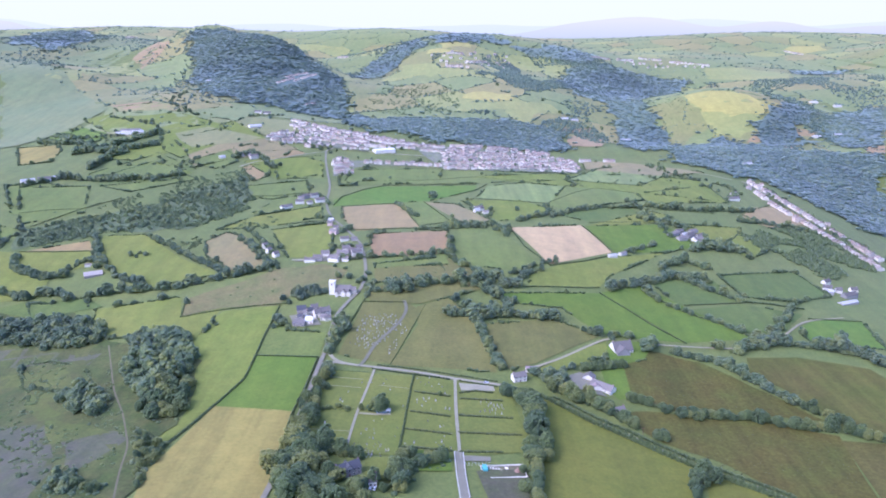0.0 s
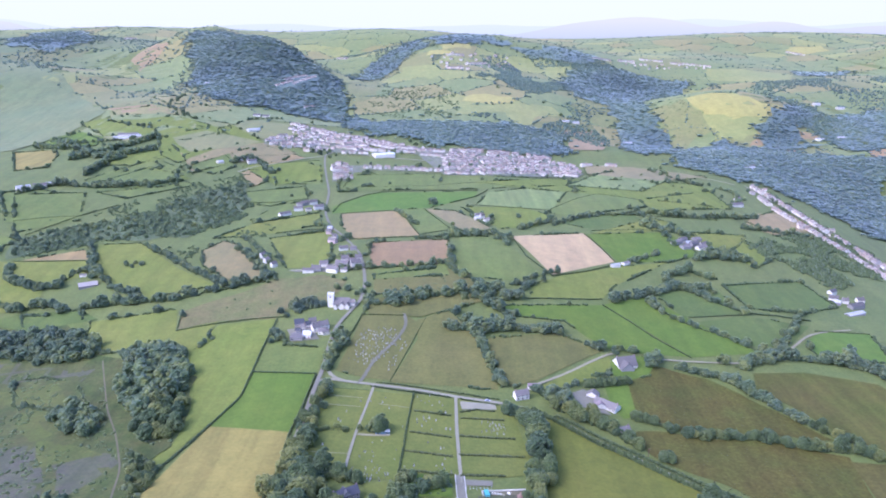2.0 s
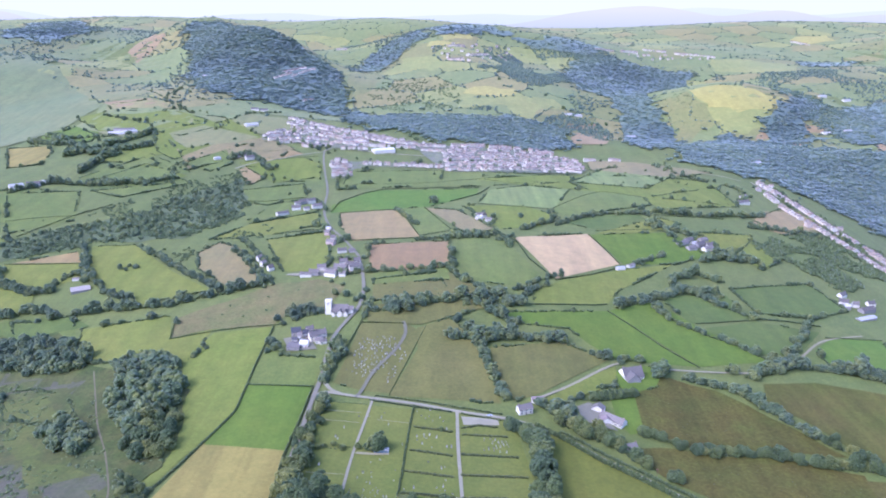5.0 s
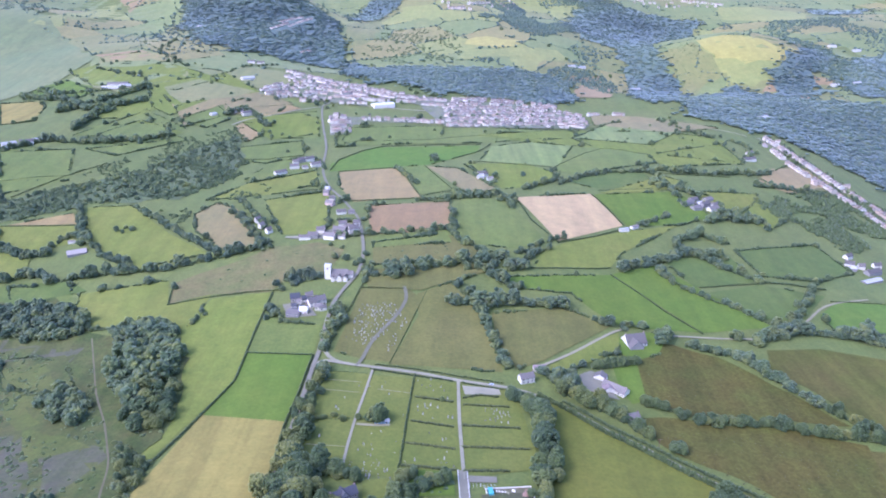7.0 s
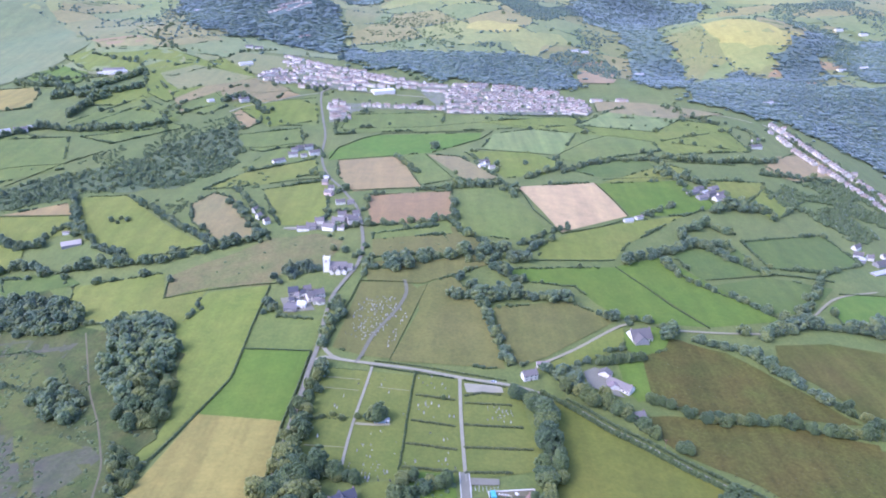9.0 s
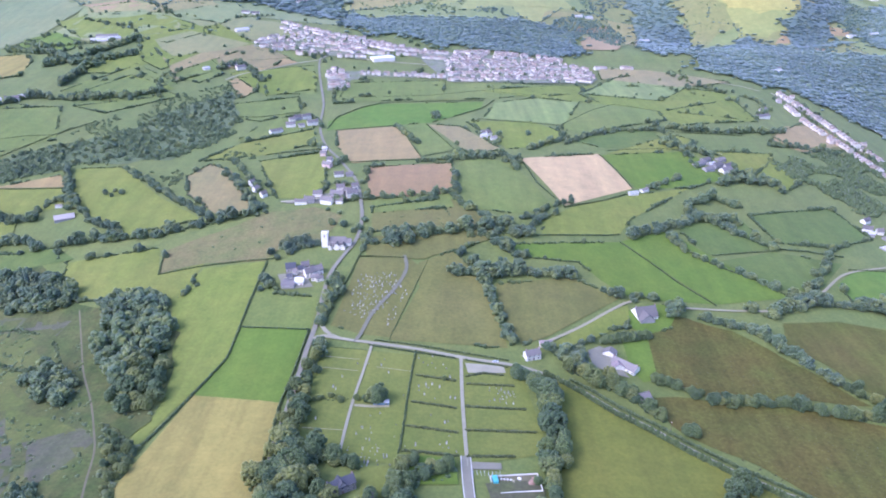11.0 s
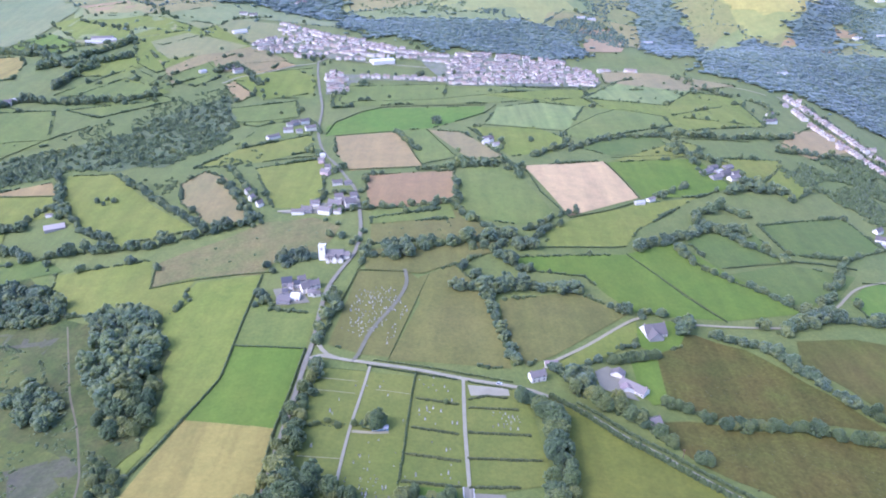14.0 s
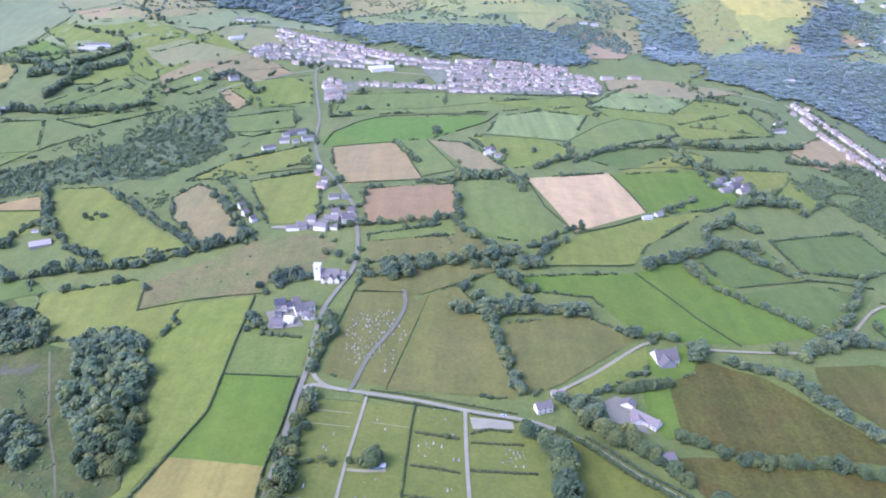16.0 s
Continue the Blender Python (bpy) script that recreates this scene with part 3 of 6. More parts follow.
road('gravel', 5.0, [(311, 1644), (378, 1626), (435, 1596), (468, 1560), (516, 1518), (562, 1494), (593, 1466)])
road('lane', 5.0, [(-248, 1535), (-220, 1575), (-147, 1547), (-31, 1539)])
road('kerb', 0.5, [(8.8, 467), (9.8, 439), (11.8, 411), (12.8, 388)])
road('kerb', 0.5, [(15.2, 467), (16.2, 439), (18.2, 411), (19.2, 388)])
field('bare', [(31, 435), (56, 437), (62, 428), (60, 405), (34, 405)])
yard('lane', [(14, 569), (44, 567), (45, 559), (16, 557)])
yard('asphalt', [(14, 462), (35, 462), (35, 456), (16, 455)])
yard('asphalt', [(114, 594), (125, 601), (132, 597), (136, 576), (142, 562), (135, 564), (115, 574)])
yard('asphalt', [(-183, 852), (-140, 873), (-100, 880), (-97, 856), (-129, 845)])
yard('asphalt', [(-158, 697), (-134, 701), (-121, 674), (-147, 671)])
road('gravel', 0.6, [(-98, 559), (-68, 555)])
road('gravel', 0.6, [(-99, 490), (-70, 488)])
road('gravel', 0.6, [(-98, 573), (-68, 569)])
road('gravel', 0.6, [(-54, 560), (-28, 556)])
# ---- plants: materials ----
def foliage(name, dark, mid, light, vary=0.5, stand=False, haze_sheen=0.4, twiggy=0.7):
    """Leaves: one hue for each plant, its clumps and twigs lighter or darker."""
    m, t, b = shader(name)
    info = t.nodes.new("ShaderNodeObjectInfo")
    geo = t.nodes.new("ShaderNodeNewGeometry")
    tone = ramp(t, grain(t, 0.11, 1, 0.5), [(0.34, (0, 0, 0)), (0.66, (1, 1, 1))]) if stand else info.outputs["Random"]
    colour = ramp(t, tone, [(0.0, dark), (0.55, mid), (1.0, light)])
    clump = ramp(t, geo.outputs["Random Per Island"], [(0.0, (0.7, 0.74, 0.72)), (0.6, (1.0, 1.0, 1.0)), (1.0, (1.35, 1.3, 1.12))])
    colour = mix(t, vary, colour, clump, "MULTIPLY")
    if stand:
        colour = mix(t, 1.0, colour, ramp(t, grain(t, 0.006, 4, 0.6), [(0.35, (0.8, 0.82, 0.92)), (0.65, (1.2, 1.18, 1.0))]), "MULTIPLY")
    twig = grain(t, 1.1, 5, 0.7)
    colour = mix(t, twiggy, colour, ramp(t, twig, [(0.32, (0.55, 0.6, 0.58)), (0.68, (1.45, 1.4, 1.25))]), "MULTIPLY")
    t.links.new(colour, b.inputs["Base Color"])
    b.inputs["Roughness"].default_value = 0.65
    b.inputs["Specular IOR Level"].default_value = 0.35
    # Bluish-white sheen on the leaves stands in for air haze
    b.inputs["Sheen Weight"].default_value, b.inputs["Sheen Tint"].default_value = haze_sheen, (0.84, 0.93, 0.96, 1)
    lift(t, b, twig, 0.6, 0.57 * twiggy)
    thin = t.nodes.new("ShaderNodeBsdfTranslucent")
    t.links.new(colour, thin.inputs["Color"])
    blend = t.nodes.new("ShaderNodeMixShader")
    blend.inputs[0].default_value = 0.48
    t.links.new(b.outputs[0], blend.inputs[1])
    t.links.new(thin.outputs[0], blend.inputs[2])
    t.links.new(blend.outputs[0], t.nodes["Material Output"].inputs["Surface"])
    return m


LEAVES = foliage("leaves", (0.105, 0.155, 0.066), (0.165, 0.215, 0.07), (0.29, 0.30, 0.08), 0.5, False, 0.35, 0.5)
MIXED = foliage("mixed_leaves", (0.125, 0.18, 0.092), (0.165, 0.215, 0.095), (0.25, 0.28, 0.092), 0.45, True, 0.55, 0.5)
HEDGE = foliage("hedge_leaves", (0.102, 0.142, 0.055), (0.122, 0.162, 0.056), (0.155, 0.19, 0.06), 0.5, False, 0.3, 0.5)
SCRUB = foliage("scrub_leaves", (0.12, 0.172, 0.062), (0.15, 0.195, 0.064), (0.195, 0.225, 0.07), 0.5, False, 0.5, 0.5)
# Far forest, copse and hedgerow leaves: base paled and blued for distance haze
HAZED_LEAVES = foliage("hazed_leaves", (0.135, 0.20, 0.152), (0.16, 0.225, 0.157), (0.21, 0.26, 0.15), 0.15, True, 0.8, 0.1)
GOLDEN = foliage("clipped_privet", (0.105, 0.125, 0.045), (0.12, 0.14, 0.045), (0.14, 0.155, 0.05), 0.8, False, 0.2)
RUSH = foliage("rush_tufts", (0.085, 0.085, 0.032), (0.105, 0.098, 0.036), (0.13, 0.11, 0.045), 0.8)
bark, bark_t, bark_b = shader("bark")
bark_t.links.new(ramp(bark_t, grain(bark_t, 2.0), [(0.3, (0.06, 0.05, 0.04)), (0.7, (0.14, 0.12, 0.1))]), bark_b.inputs["Base Color"])
bark_b.inputs["Roughness"].default_value = 0.9

# ---- plants: shapes ----
rng = np.random.default_rng(7)


def knobs(n):
    """Leaf clumps of 20 triangles, their corners pushed in and out."""
    out = []
    for _ in range(n):
        bm = bmesh.new()
        bmesh.ops.create_icosphere(bm, subdivisions=1, radius=1.0)
        v = np.array([q.co[:] for q in bm.verts]) * rng.uniform(0.7, 1.25, (len(bm.verts), 1))
        out.append((v, np.array([[q.index for q in f.verts] for f in bm.faces])))
        bm.free()
    return out


KNOBS = knobs(12)
OCTA = np.array([(0, 1, 4), (1, 2, 4), (2, 3, 4), (3, 0, 4), (1, 0, 5), (2, 1, 5), (3, 2, 5), (0, 3, 5)])
CHIPS = [(np.array([(1, 0, 0), (0, 1, 0), (-1, 0, 0), (0, -1, 0), (0, 0, 1), (0, 0, -1)]) * rng.uniform(0.8, 1.3, (6, 1)), OCTA) for _ in range(8)]


def clump_mesh(name, centres, radii, material, tufts=0, coarse=False):
    """One mesh of many leaf clumps; tufts adds loose leaf sprays round each clump."""
    V, F, n = [], [], 0
    shapes = CHIPS if coarse else KNOBS
    for c, r in zip(centres, radii):
        v, f = shapes[int(rng.integers(len(shapes)))]
        a = rng.uniform(0, 6.28)
        turn = np.array([[math.cos(a), -math.sin(a), 0], [math.sin(a), math.cos(a), 0], [0, 0, 1]])
        V.append((v @ turn.T) * r + c)
        F.append(f + n)
        n += len(v)
        for _ in range(tufts):
            d = rng.normal(size=3)
            d /= np.linalg.norm(d)
            p = c + d * np.asarray(r) * rng.uniform(0.85, 1.2)
            V.append(p + rng.normal(size=(3, 3)) * np.mean(r) * 0.3)
            F.append(np.array([[n, n + 1, n + 2]]))
            n += 3
    me = bpy.data.meshes.new(name)
    me.from_pydata(np.concatenate(V).tolist(), [], np.concatenate(F).tolist())
    me.materials.append(material)
    return me


def tube(bm, p, q, r1, r2, sides=6):
    p, q = Vector(p), Vector(q)
    turn = (q - p).to_track_quat("Z", "Y").to_matrix()
    rings = [[bm.verts.new(c + turn @ Vector((math.cos(a) * r, math.sin(a) * r, 0))) for a in (6.2832 * k / sides for k in range(sides))] for c, r in ((p, r1), (q, r2))]
    for k in range(sides):
        bm.faces.new((rings[0][k], rings[0][(k + 1) % sides], rings[1][(k + 1) % sides], rings[1][k]))


def tree_kind(lobes, clumps, tall, tufts, coarse=False):
    """Trunk and crown of a tree one metre across, standing at the origin: a lobed dome that hangs almost to the ground."""
    bm = bmesh.new()
    tube(bm, (0, 0, -0.05), (0.01, 0, 0.45 * tall), 0.045, 0.025)
    humps = []
    for k in range(lobes):
        d = np.array([rng.normal(), rng.normal(), rng.uniform(-0.3, 1.0)])
        humps.append((d / np.linalg.norm(d), rng.uniform(0.08, 0.22)))
        tube(bm, (0, 0, 0.2 * tall), tuple(humps[-1][0] * np.array([0.3, 0.3, 0.3 * tall]) + (0, 0, 0.5 * tall)), 0.02, 0.005, 4)
    trunk = bpy.data.meshes.new("trunk")
    bm.to_mesh(trunk)
    bm.free()
    trunk.materials.append(bark)
    C, R = [np.array([0, 0, 0.46 * tall])], [np.array([0.34, 0.34, 0.36 * tall])]
    size = 1.15 / math.sqrt(clumps)
    for k in range(clumps):
        up, a = 1 - 1.72 * (k + 0.5) / clumps, 2.39996 * k + rng.normal() * 0.13
        flat = math.sqrt(max(0.0, 1 - up * up))
        d = np.array([math.cos(a) * flat, math.sin(a) * flat, up])
        reach = 0.33 + sum(h * max(0.0, float(d @ v) - 0.55) / 0.45 for v, h in humps) + rng.uniform(-0.035, 0.045)
        C.append(d * reach * np.array([1.05, 1.05, 1.15 * tall]) + (0, 0, 0.48 * tall))
        R.append(np.array([1.1, 1.1, 0.95]) * size * rng.uniform(0.75, 1.25))
    return trunk, clump_mesh("crown", C, R, LEAVES, tufts, coarse)


NEAR_TREES = [tree_kind(6, 110, 1.1, 4), tree_kind(5, 100, 1.35, 4), tree_kind(8, 120, 0.95, 4), tree_kind(4, 100, 1.25, 4), tree_kind(9, 120, 1.05, 4), tree_kind(3, 96, 1.55, 4)]
MID_TREES = [tree_kind(6, 34, 1.0, 2), tree_kind(4, 30, 1.25, 2), tree_kind(7, 34, 0.9, 2), tree_kind(4, 30, 1.4, 2)]
FAR_TREES = [tree_kind(5, 16, 1.0, 1, True), tree_kind(4, 14, 1.2, 1, True), tree_kind(5, 16, 0.9, 1, True)]
TREE_WORDS = ("full-leaved broad green deciduous tree", "bushy dark green hedgerow tree", "spreading green tree in summer leaf")


POOL = {}


def arrays(me):
    me.calc_loop_triangles()
    return np.array([v.co[:] for v in me.vertices]), np.array([t.vertices[:] for t in me.loop_triangles])


SHAPES = {k: [[arrays(m) for m in pair] for pair in kinds] for k, kinds in (("mid", MID_TREES), ("far", FAR_TREES))}


def tree(x, y, size, group="trees", words=None):
    """A tree of its own where the camera passes nearest; further off it joins the others of its belt."""
    size = size * rng.uniform(0.72, 1.15)
    wide, tall, a = size * rng.uniform(0.9, 1.15), size * rng.uniform(0.85, 1.1), rng.uniform(0, 6.28)
    z = float(height(x, y))
    if y > 570 or x < -246:
        belt = "mid" if y < 950 else "far"
        pair = SHAPES[belt][int(rng.integers(len(SHAPES[belt])))]
        turn = np.array([[math.cos(a), -math.sin(a), 0], [math.sin(a), math.cos(a), 0], [0, 0, 1]])
        for piece, (v, f) in zip(("trunks", "crowns"), pair):
            POOL.setdefault((belt, piece), []).append(((v * (wide, size, tall)) @ turn.T + (x, y, z), f))
        return None
    k = int(rng.integers(len(NEAR_TREES)))
    top = new("tree")
    top.matrix_basis = Matrix.LocRotScale((x, y, z), Euler((0, 0, a)), (wide, size, tall))
    for name, me in zip(("trunk", "crown"), NEAR_TREES[k]):
        ob = new(name, me)
        ob.parent = top
    return tagged(top, words or TREE_WORDS[k % 3], "tree", group)


def flush_trees():
    for belt in ("mid", "far"):
        top = tagged(new("tree_belt"), "hedgerow and woodland trees across the fields" if belt == "mid" else "scattered trees on the distant farmland", "trees", kind="stuff")
        for piece, m in (("trunks", bark), ("crowns", MIXED)):
            V, F, n = [], [], 0
            for v, f in POOL[(belt, piece)]:
                V.append(v)
                F.append(f + n)
                n += len(v)
            me = bpy.data.meshes.new(piece)
            me.from_pydata(np.concatenate(V).tolist(), [], np.concatenate(F).tolist())
            me.materials.append(m)
            new(piece, me).parent = top


def along(pts, gap):
    """Points at even steps along a line of corners."""
    out = []
    for (x1, y1), (x2, y2) in zip(pts, pts[1:]):
        d = math.hypot(x2 - x1, y2 - y1)
        n = max(1, round(d / gap))
        out += [(x1 + (x2 - x1) * k / n, y1 + (y2 - y1) * k / n) for k in range(n)]
    return out + [pts[-1]]


def tree_row(size, gap, pts):
    """A line of trees with an understorey of bushes joined as one hedge."""
    low = []
    grown = 1.0 if pts[0][1] < 640 else 1.12
    size = size * grown
    for x, y in along(pts, gap):
        tree(x + rng.normal() * gap * 0.3, y + rng.normal() * gap * 0.3, size * rng.uniform(0.75, 1.15), "hedgerow trees")
    for x, y in along(pts, 2.2):
        taken(x, y)
        r = size * rng.uniform(0.14, 0.26)
        low.append((x + rng.normal() * 0.9, y + rng.normal() * 0.9, r))
    C = [(x, y, float(height(x, y)) + r * 0.7) for x, y, r in low]
    me = clump_mesh("hedge", C, [np.array([r, r, r * 1.1]) for _, _, r in low], HEDGE, 2)
    tagged(new("hedge", me), "overgrown dark green hedgerow under a line of trees", "hedge", "hedges")


def bounds(poly):
    """The ragged hedge round a field, with gaps and a few hedgerow trees, where none runs yet."""
    C, R = [], []
    spots = [(x, y) for x, y in along(poly + poly[:1], 2.6) if not taken(x, y, False)]
    for x, y in spots:
        taken(x, y)
        grown = noise.noise((x * 0.03, y * 0.03, 2))
        if grown < -0.3:
            continue
        r = rng.uniform(0.9, 1.5) * (1.0 + max(0.0, grown) * 2.2)
        C.append((x + rng.normal() * 0.7, y + rng.normal() * 0.7, float(height(x, y)) + r * 0.7))
        R.append(np.array([r * 1.25, r * 1.25, r]))
        if rng.random() < 0.05:
            tree(x, y, rng.uniform(4.0, 7.0), "hedgerow trees")
    if C:
        tagged(new("hedge", clump_mesh("hedge", C, R, HEDGE, 1)), "ragged green hedge round a pasture field", "hedge", "hedges")


def hedge(h, wide, pts):
    C, R = [], []
    for x, y in along(pts, 3.0):
        taken(x, y)
    for x, y in along(pts, 1.1 if max(p[1] for p in pts) < 1000 else 2.0):
        r = h * rng.uniform(0.45, 0.7)
        C.append((x + rng.normal() * 0.2, y + rng.normal() * 0.2, float(height(x, y)) + 0.3 + r * 0.75))
        R.append(np.array([wide * rng.uniform(0.4, 0.65), wide * rng.uniform(0.4, 0.65), r]))
    tagged(new("hedge", clump_mesh("hedge", C, R, HEDGE if h != 1.3 else GOLDEN, 1)), "low trimmed dark green field hedge" if h != 1.3 else "low clipped yellow-green hedge between cemetery plots", "hedge", "hedges")


def inside(x, y, poly):
    hit = False
    for (x1, y1), (x2, y2) in zip(poly, poly[1:] + poly[:1]):
        if (y1 > y) != (y2 > y) and x < x1 + (y - y1) / (y2 - y1) * (x2 - x1):
            hit = not hit
    return hit


def spread(poly, gap):
    """Points strewn over an outline, about one to each square of side gap."""
    x0, x1 = min(p[0] for p in poly), max(p[0] for p in poly)
    y0, y1 = min(p[1] for p in poly), max(p[1] for p in poly)
    out = []
    for x in np.arange(x0, x1, gap):
        for y in np.arange(y0, y1, gap):
            px, py = x + rng.uniform(0, gap), y + rng.uniform(0, gap)
            if inside(px, py, poly):
                out.append((px, py))
    return out


def wood(size, gap, poly):
    for x, y in spread(poly, gap):
        tree(x, y, size * rng.uniform(0.75, 1.2), "woodland trees", "grey-green broadleaved tree crowded in a small wood")
    low = spread(poly, gap * 0.6)
    r = rng.uniform(0.8, 2.0, len(low))
    me = clump_mesh("undergrowth", [(x, y, float(height(x, y)) + k * 0.4) for (x, y), k in zip(low, r)], [np.array([k * 1.3, k * 1.3, k]) for k in r], SCRUB, 2)
    tagged(new("undergrowth", me), "tangled green undergrowth of a small wood", "undergrowth", kind="stuff")


def scrub(h, gap, poly):
    C, R = [], []
    for x, y in spread(poly, gap):
        if noise.noise((x * 0.02, y * 0.02, 3)) < -0.12:
            continue
        for _ in range(4):
            r = h * rng.uniform(0.25, 0.6)
            px, py = x + rng.normal() * h * 0.6, y + rng.normal() * h * 0.6
            C.append((px, py, float(height(px, py)) + r * 0.6))
            R.append(np.array([r * 1.2, r * 1.2, r]))
    tagged(new("scrub", clump_mesh("scrub", C, R, RUSH if h < 1 else SCRUB, 0 if h < 1 else 2, h < 1 or poly[0][1] > 900)), "rough bushes and bramble scrub on open ground" if h >= 1 else "brown rush and bracken tufts", "scrub", kind="stuff")


GLADE = [(-482, 2118), (-417, 2274), (-379, 2286), (-430, 2148)]


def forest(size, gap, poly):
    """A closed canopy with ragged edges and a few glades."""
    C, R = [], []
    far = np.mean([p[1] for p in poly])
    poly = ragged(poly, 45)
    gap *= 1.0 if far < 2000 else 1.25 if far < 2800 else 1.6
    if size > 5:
        # leaf-coloured sheet added up among the crowns to cover the dark gaps
        floor = mesh_of("forest_floor", drape(poly, size * 0.46, 40), HAZED_LEAVES, smooth=True)
        tagged(floor, "leaf-coloured fill sheet raised into the far forest canopy", "forest floor", kind="structure")
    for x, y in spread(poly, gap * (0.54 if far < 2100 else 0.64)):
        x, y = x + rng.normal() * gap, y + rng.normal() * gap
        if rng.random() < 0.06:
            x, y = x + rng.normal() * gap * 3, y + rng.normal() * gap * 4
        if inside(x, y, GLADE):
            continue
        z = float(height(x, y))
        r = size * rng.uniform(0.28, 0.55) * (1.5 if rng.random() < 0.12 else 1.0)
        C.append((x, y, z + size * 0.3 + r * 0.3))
        # clumps flattened so they shade little, giving a soft hazy canopy
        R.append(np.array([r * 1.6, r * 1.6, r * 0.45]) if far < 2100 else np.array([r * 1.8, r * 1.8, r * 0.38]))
    me = clump_mesh("forest", C, R, HAZED_LEAVES)
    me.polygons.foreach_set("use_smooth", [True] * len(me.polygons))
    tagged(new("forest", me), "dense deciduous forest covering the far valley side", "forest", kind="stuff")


OPEN_HILLS = [[(-142, 2720), (-48, 2648), (11, 2490), (-45, 2442), (-146, 2598)], [(75, 2226), (138, 2232), (205, 2208), (208, 2148), (141, 2130), (63, 2160)], [(50, 2118), (197, 2124), (322, 2136), (333, 2094), (150, 2028), (38, 2028)], [(-9, 2912), (102, 2960), (105, 2900), (-4, 2840)], [(-56, 2840), (66, 2828), (33, 2756), (-59, 2792)], [(-29, 2696), (139, 2780), (157, 2732), (-28, 2636)], [(377, 2828), (482, 2816), (490, 2732), (374, 2720)], [(716, 2214), (773, 2214), (856, 2166), (922, 2142), (988, 2136), (936, 2070), (817, 2052), (747, 2076), (724, 2136)], [(746, 2064), (931, 2058), (867, 1992), (794, 1938), (737, 1968), (740, 2016)], [(1076, 3044), (1201, 3068), (1397, 2984), (1277, 2744), (1157, 2780), (1029, 2900)], [(1725, 3764), (1898, 3788), (1870, 3656), (1726, 3596), (1665, 3656)]]


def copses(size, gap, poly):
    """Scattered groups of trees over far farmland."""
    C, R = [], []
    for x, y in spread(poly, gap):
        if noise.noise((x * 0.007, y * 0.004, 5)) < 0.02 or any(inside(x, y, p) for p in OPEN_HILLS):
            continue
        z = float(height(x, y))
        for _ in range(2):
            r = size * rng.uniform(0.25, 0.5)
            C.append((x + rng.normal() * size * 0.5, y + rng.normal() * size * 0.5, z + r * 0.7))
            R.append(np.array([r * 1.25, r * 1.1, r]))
    # The leaf colour here carries painted haze
    tagged(new("copse", clump_mesh("copse", C, R, HAZED_LEAVES, 0, True)), "copses and tree clumps scattered over distant farmland", "copse", kind="stuff")


def clip(poly, px, py, nx, ny):
    """The part of an outline on the near side of a line."""
    out = []
    for (ax, ay), (bx, by) in zip(poly, poly[1:] + poly[:1]):
        da, db = (ax - px) * nx + (ay - py) * ny, (bx - px) * nx + (by - py) * ny
        if da <= 0:
            out.append((ax, ay))
        if da * db < 0:
            u = da / (da - db)
            out.append((ax + (bx - ax) * u, ay + (by - ay) * u))
    return out


def patchwork(outline, cell, avoid, kinds):
    """Small far fields that share their hedges: each takes the ground nearest to its own middle."""
    seeds = spread(outline, cell)
    sheets, C, R = {}, [], []
    for x, y in seeds:
        poly = [(x - cell, y - cell), (x + cell, y - cell), (x + cell, y + cell), (x - cell, y + cell)]
        for ox, oy in seeds:
            if (ox, oy) != (x, y) and abs(ox - x) < 2.2 * cell and abs(oy - y) < 2.2 * cell and len(poly) > 2:
                d = math.hypot(ox - x, oy - y)
                poly = clip(poly, (x + ox) / 2, (y + oy) / 2, (ox - x) / d, (oy - y) / d)
        if len(poly) < 3 or any(inside(x, y, a) for a in avoid):
            continue
        kind = kinds[int(rng.integers(len(kinds)))]
        bm = drape(poly, 0.7, 45)
        v = np.array([q.co[:] for q in bm.verts])
        bm.verts.index_update()
        f = np.array([[q.index for q in t.verts] for t in bm.faces])
        bm.free()
        sheets.setdefault(kind, []).append((v, f))
        for px, py in along(poly, 7.0):
            if rng.random() < (0.62 if y < 2700 else 0.38) and not any(inside(px, py, a) for a in OPEN_HILLS):
                r = rng.uniform(1.0, 2.0) if rng.random() < 0.8 else rng.uniform(2.4, 4.0)
                C.append((px + rng.normal(), py + rng.normal(), float(height(px, py)) + r * 0.8))
                R.append(np.array([r * 1.4, r * 1.2, r]))
    for kind, items in sheets.items():
        V, F, n = [], [], 0
        for v, f in items:
            V.append(v)
            F.append(f + n)
            n += len(v)
        me = bpy.data.meshes.new("far_fields")
        me.from_pydata(np.concatenate(V).tolist(), [], np.concatenate(F).tolist())
        me.materials.append(GRASS[kind])
        tagged(new("far_fields", me), "small hedged fields on the distant hills", "fields", kind="stuff")
    # Same hazed leaf colour as the far forest
    tagged(new("far_hedgerows", clump_mesh("far_hedgerows", C, R, HAZED_LEAVES, 0, True)), "hedgerows between the distant fields", "hedgerows", kind="stuff")


hedge(1.6, 1.8, [(-173, 723), (-174, 648), (-172, 573), (-185, 528), (-198, 483), (-209, 451)])
hedge(1.4, 1.6, [(-172, 615), (-114, 609)])
hedge(2.0, 1.8, [(-114, 607), (-116, 559), (-119, 515), (-117, 463), (-119, 429)])
hedge(1.4, 1.5, [(-276, 713), (-235, 722), (-198, 726), (-164, 727)])
hedge(1.4, 1.5, [(-276, 713), (-286, 758)])
hedge(0.7, 0.7, [(-47, 596), (-23, 699), (-18, 721)])
hedge(1.5, 1.5, [(-62, 588), (-24, 580), (6, 575)])
hedge(1.5, 1.5, [(15, 573), (47, 566)])
hedge(1.5, 1.6, [(-58, 595), (-22, 589), (11, 582), (48, 575)])
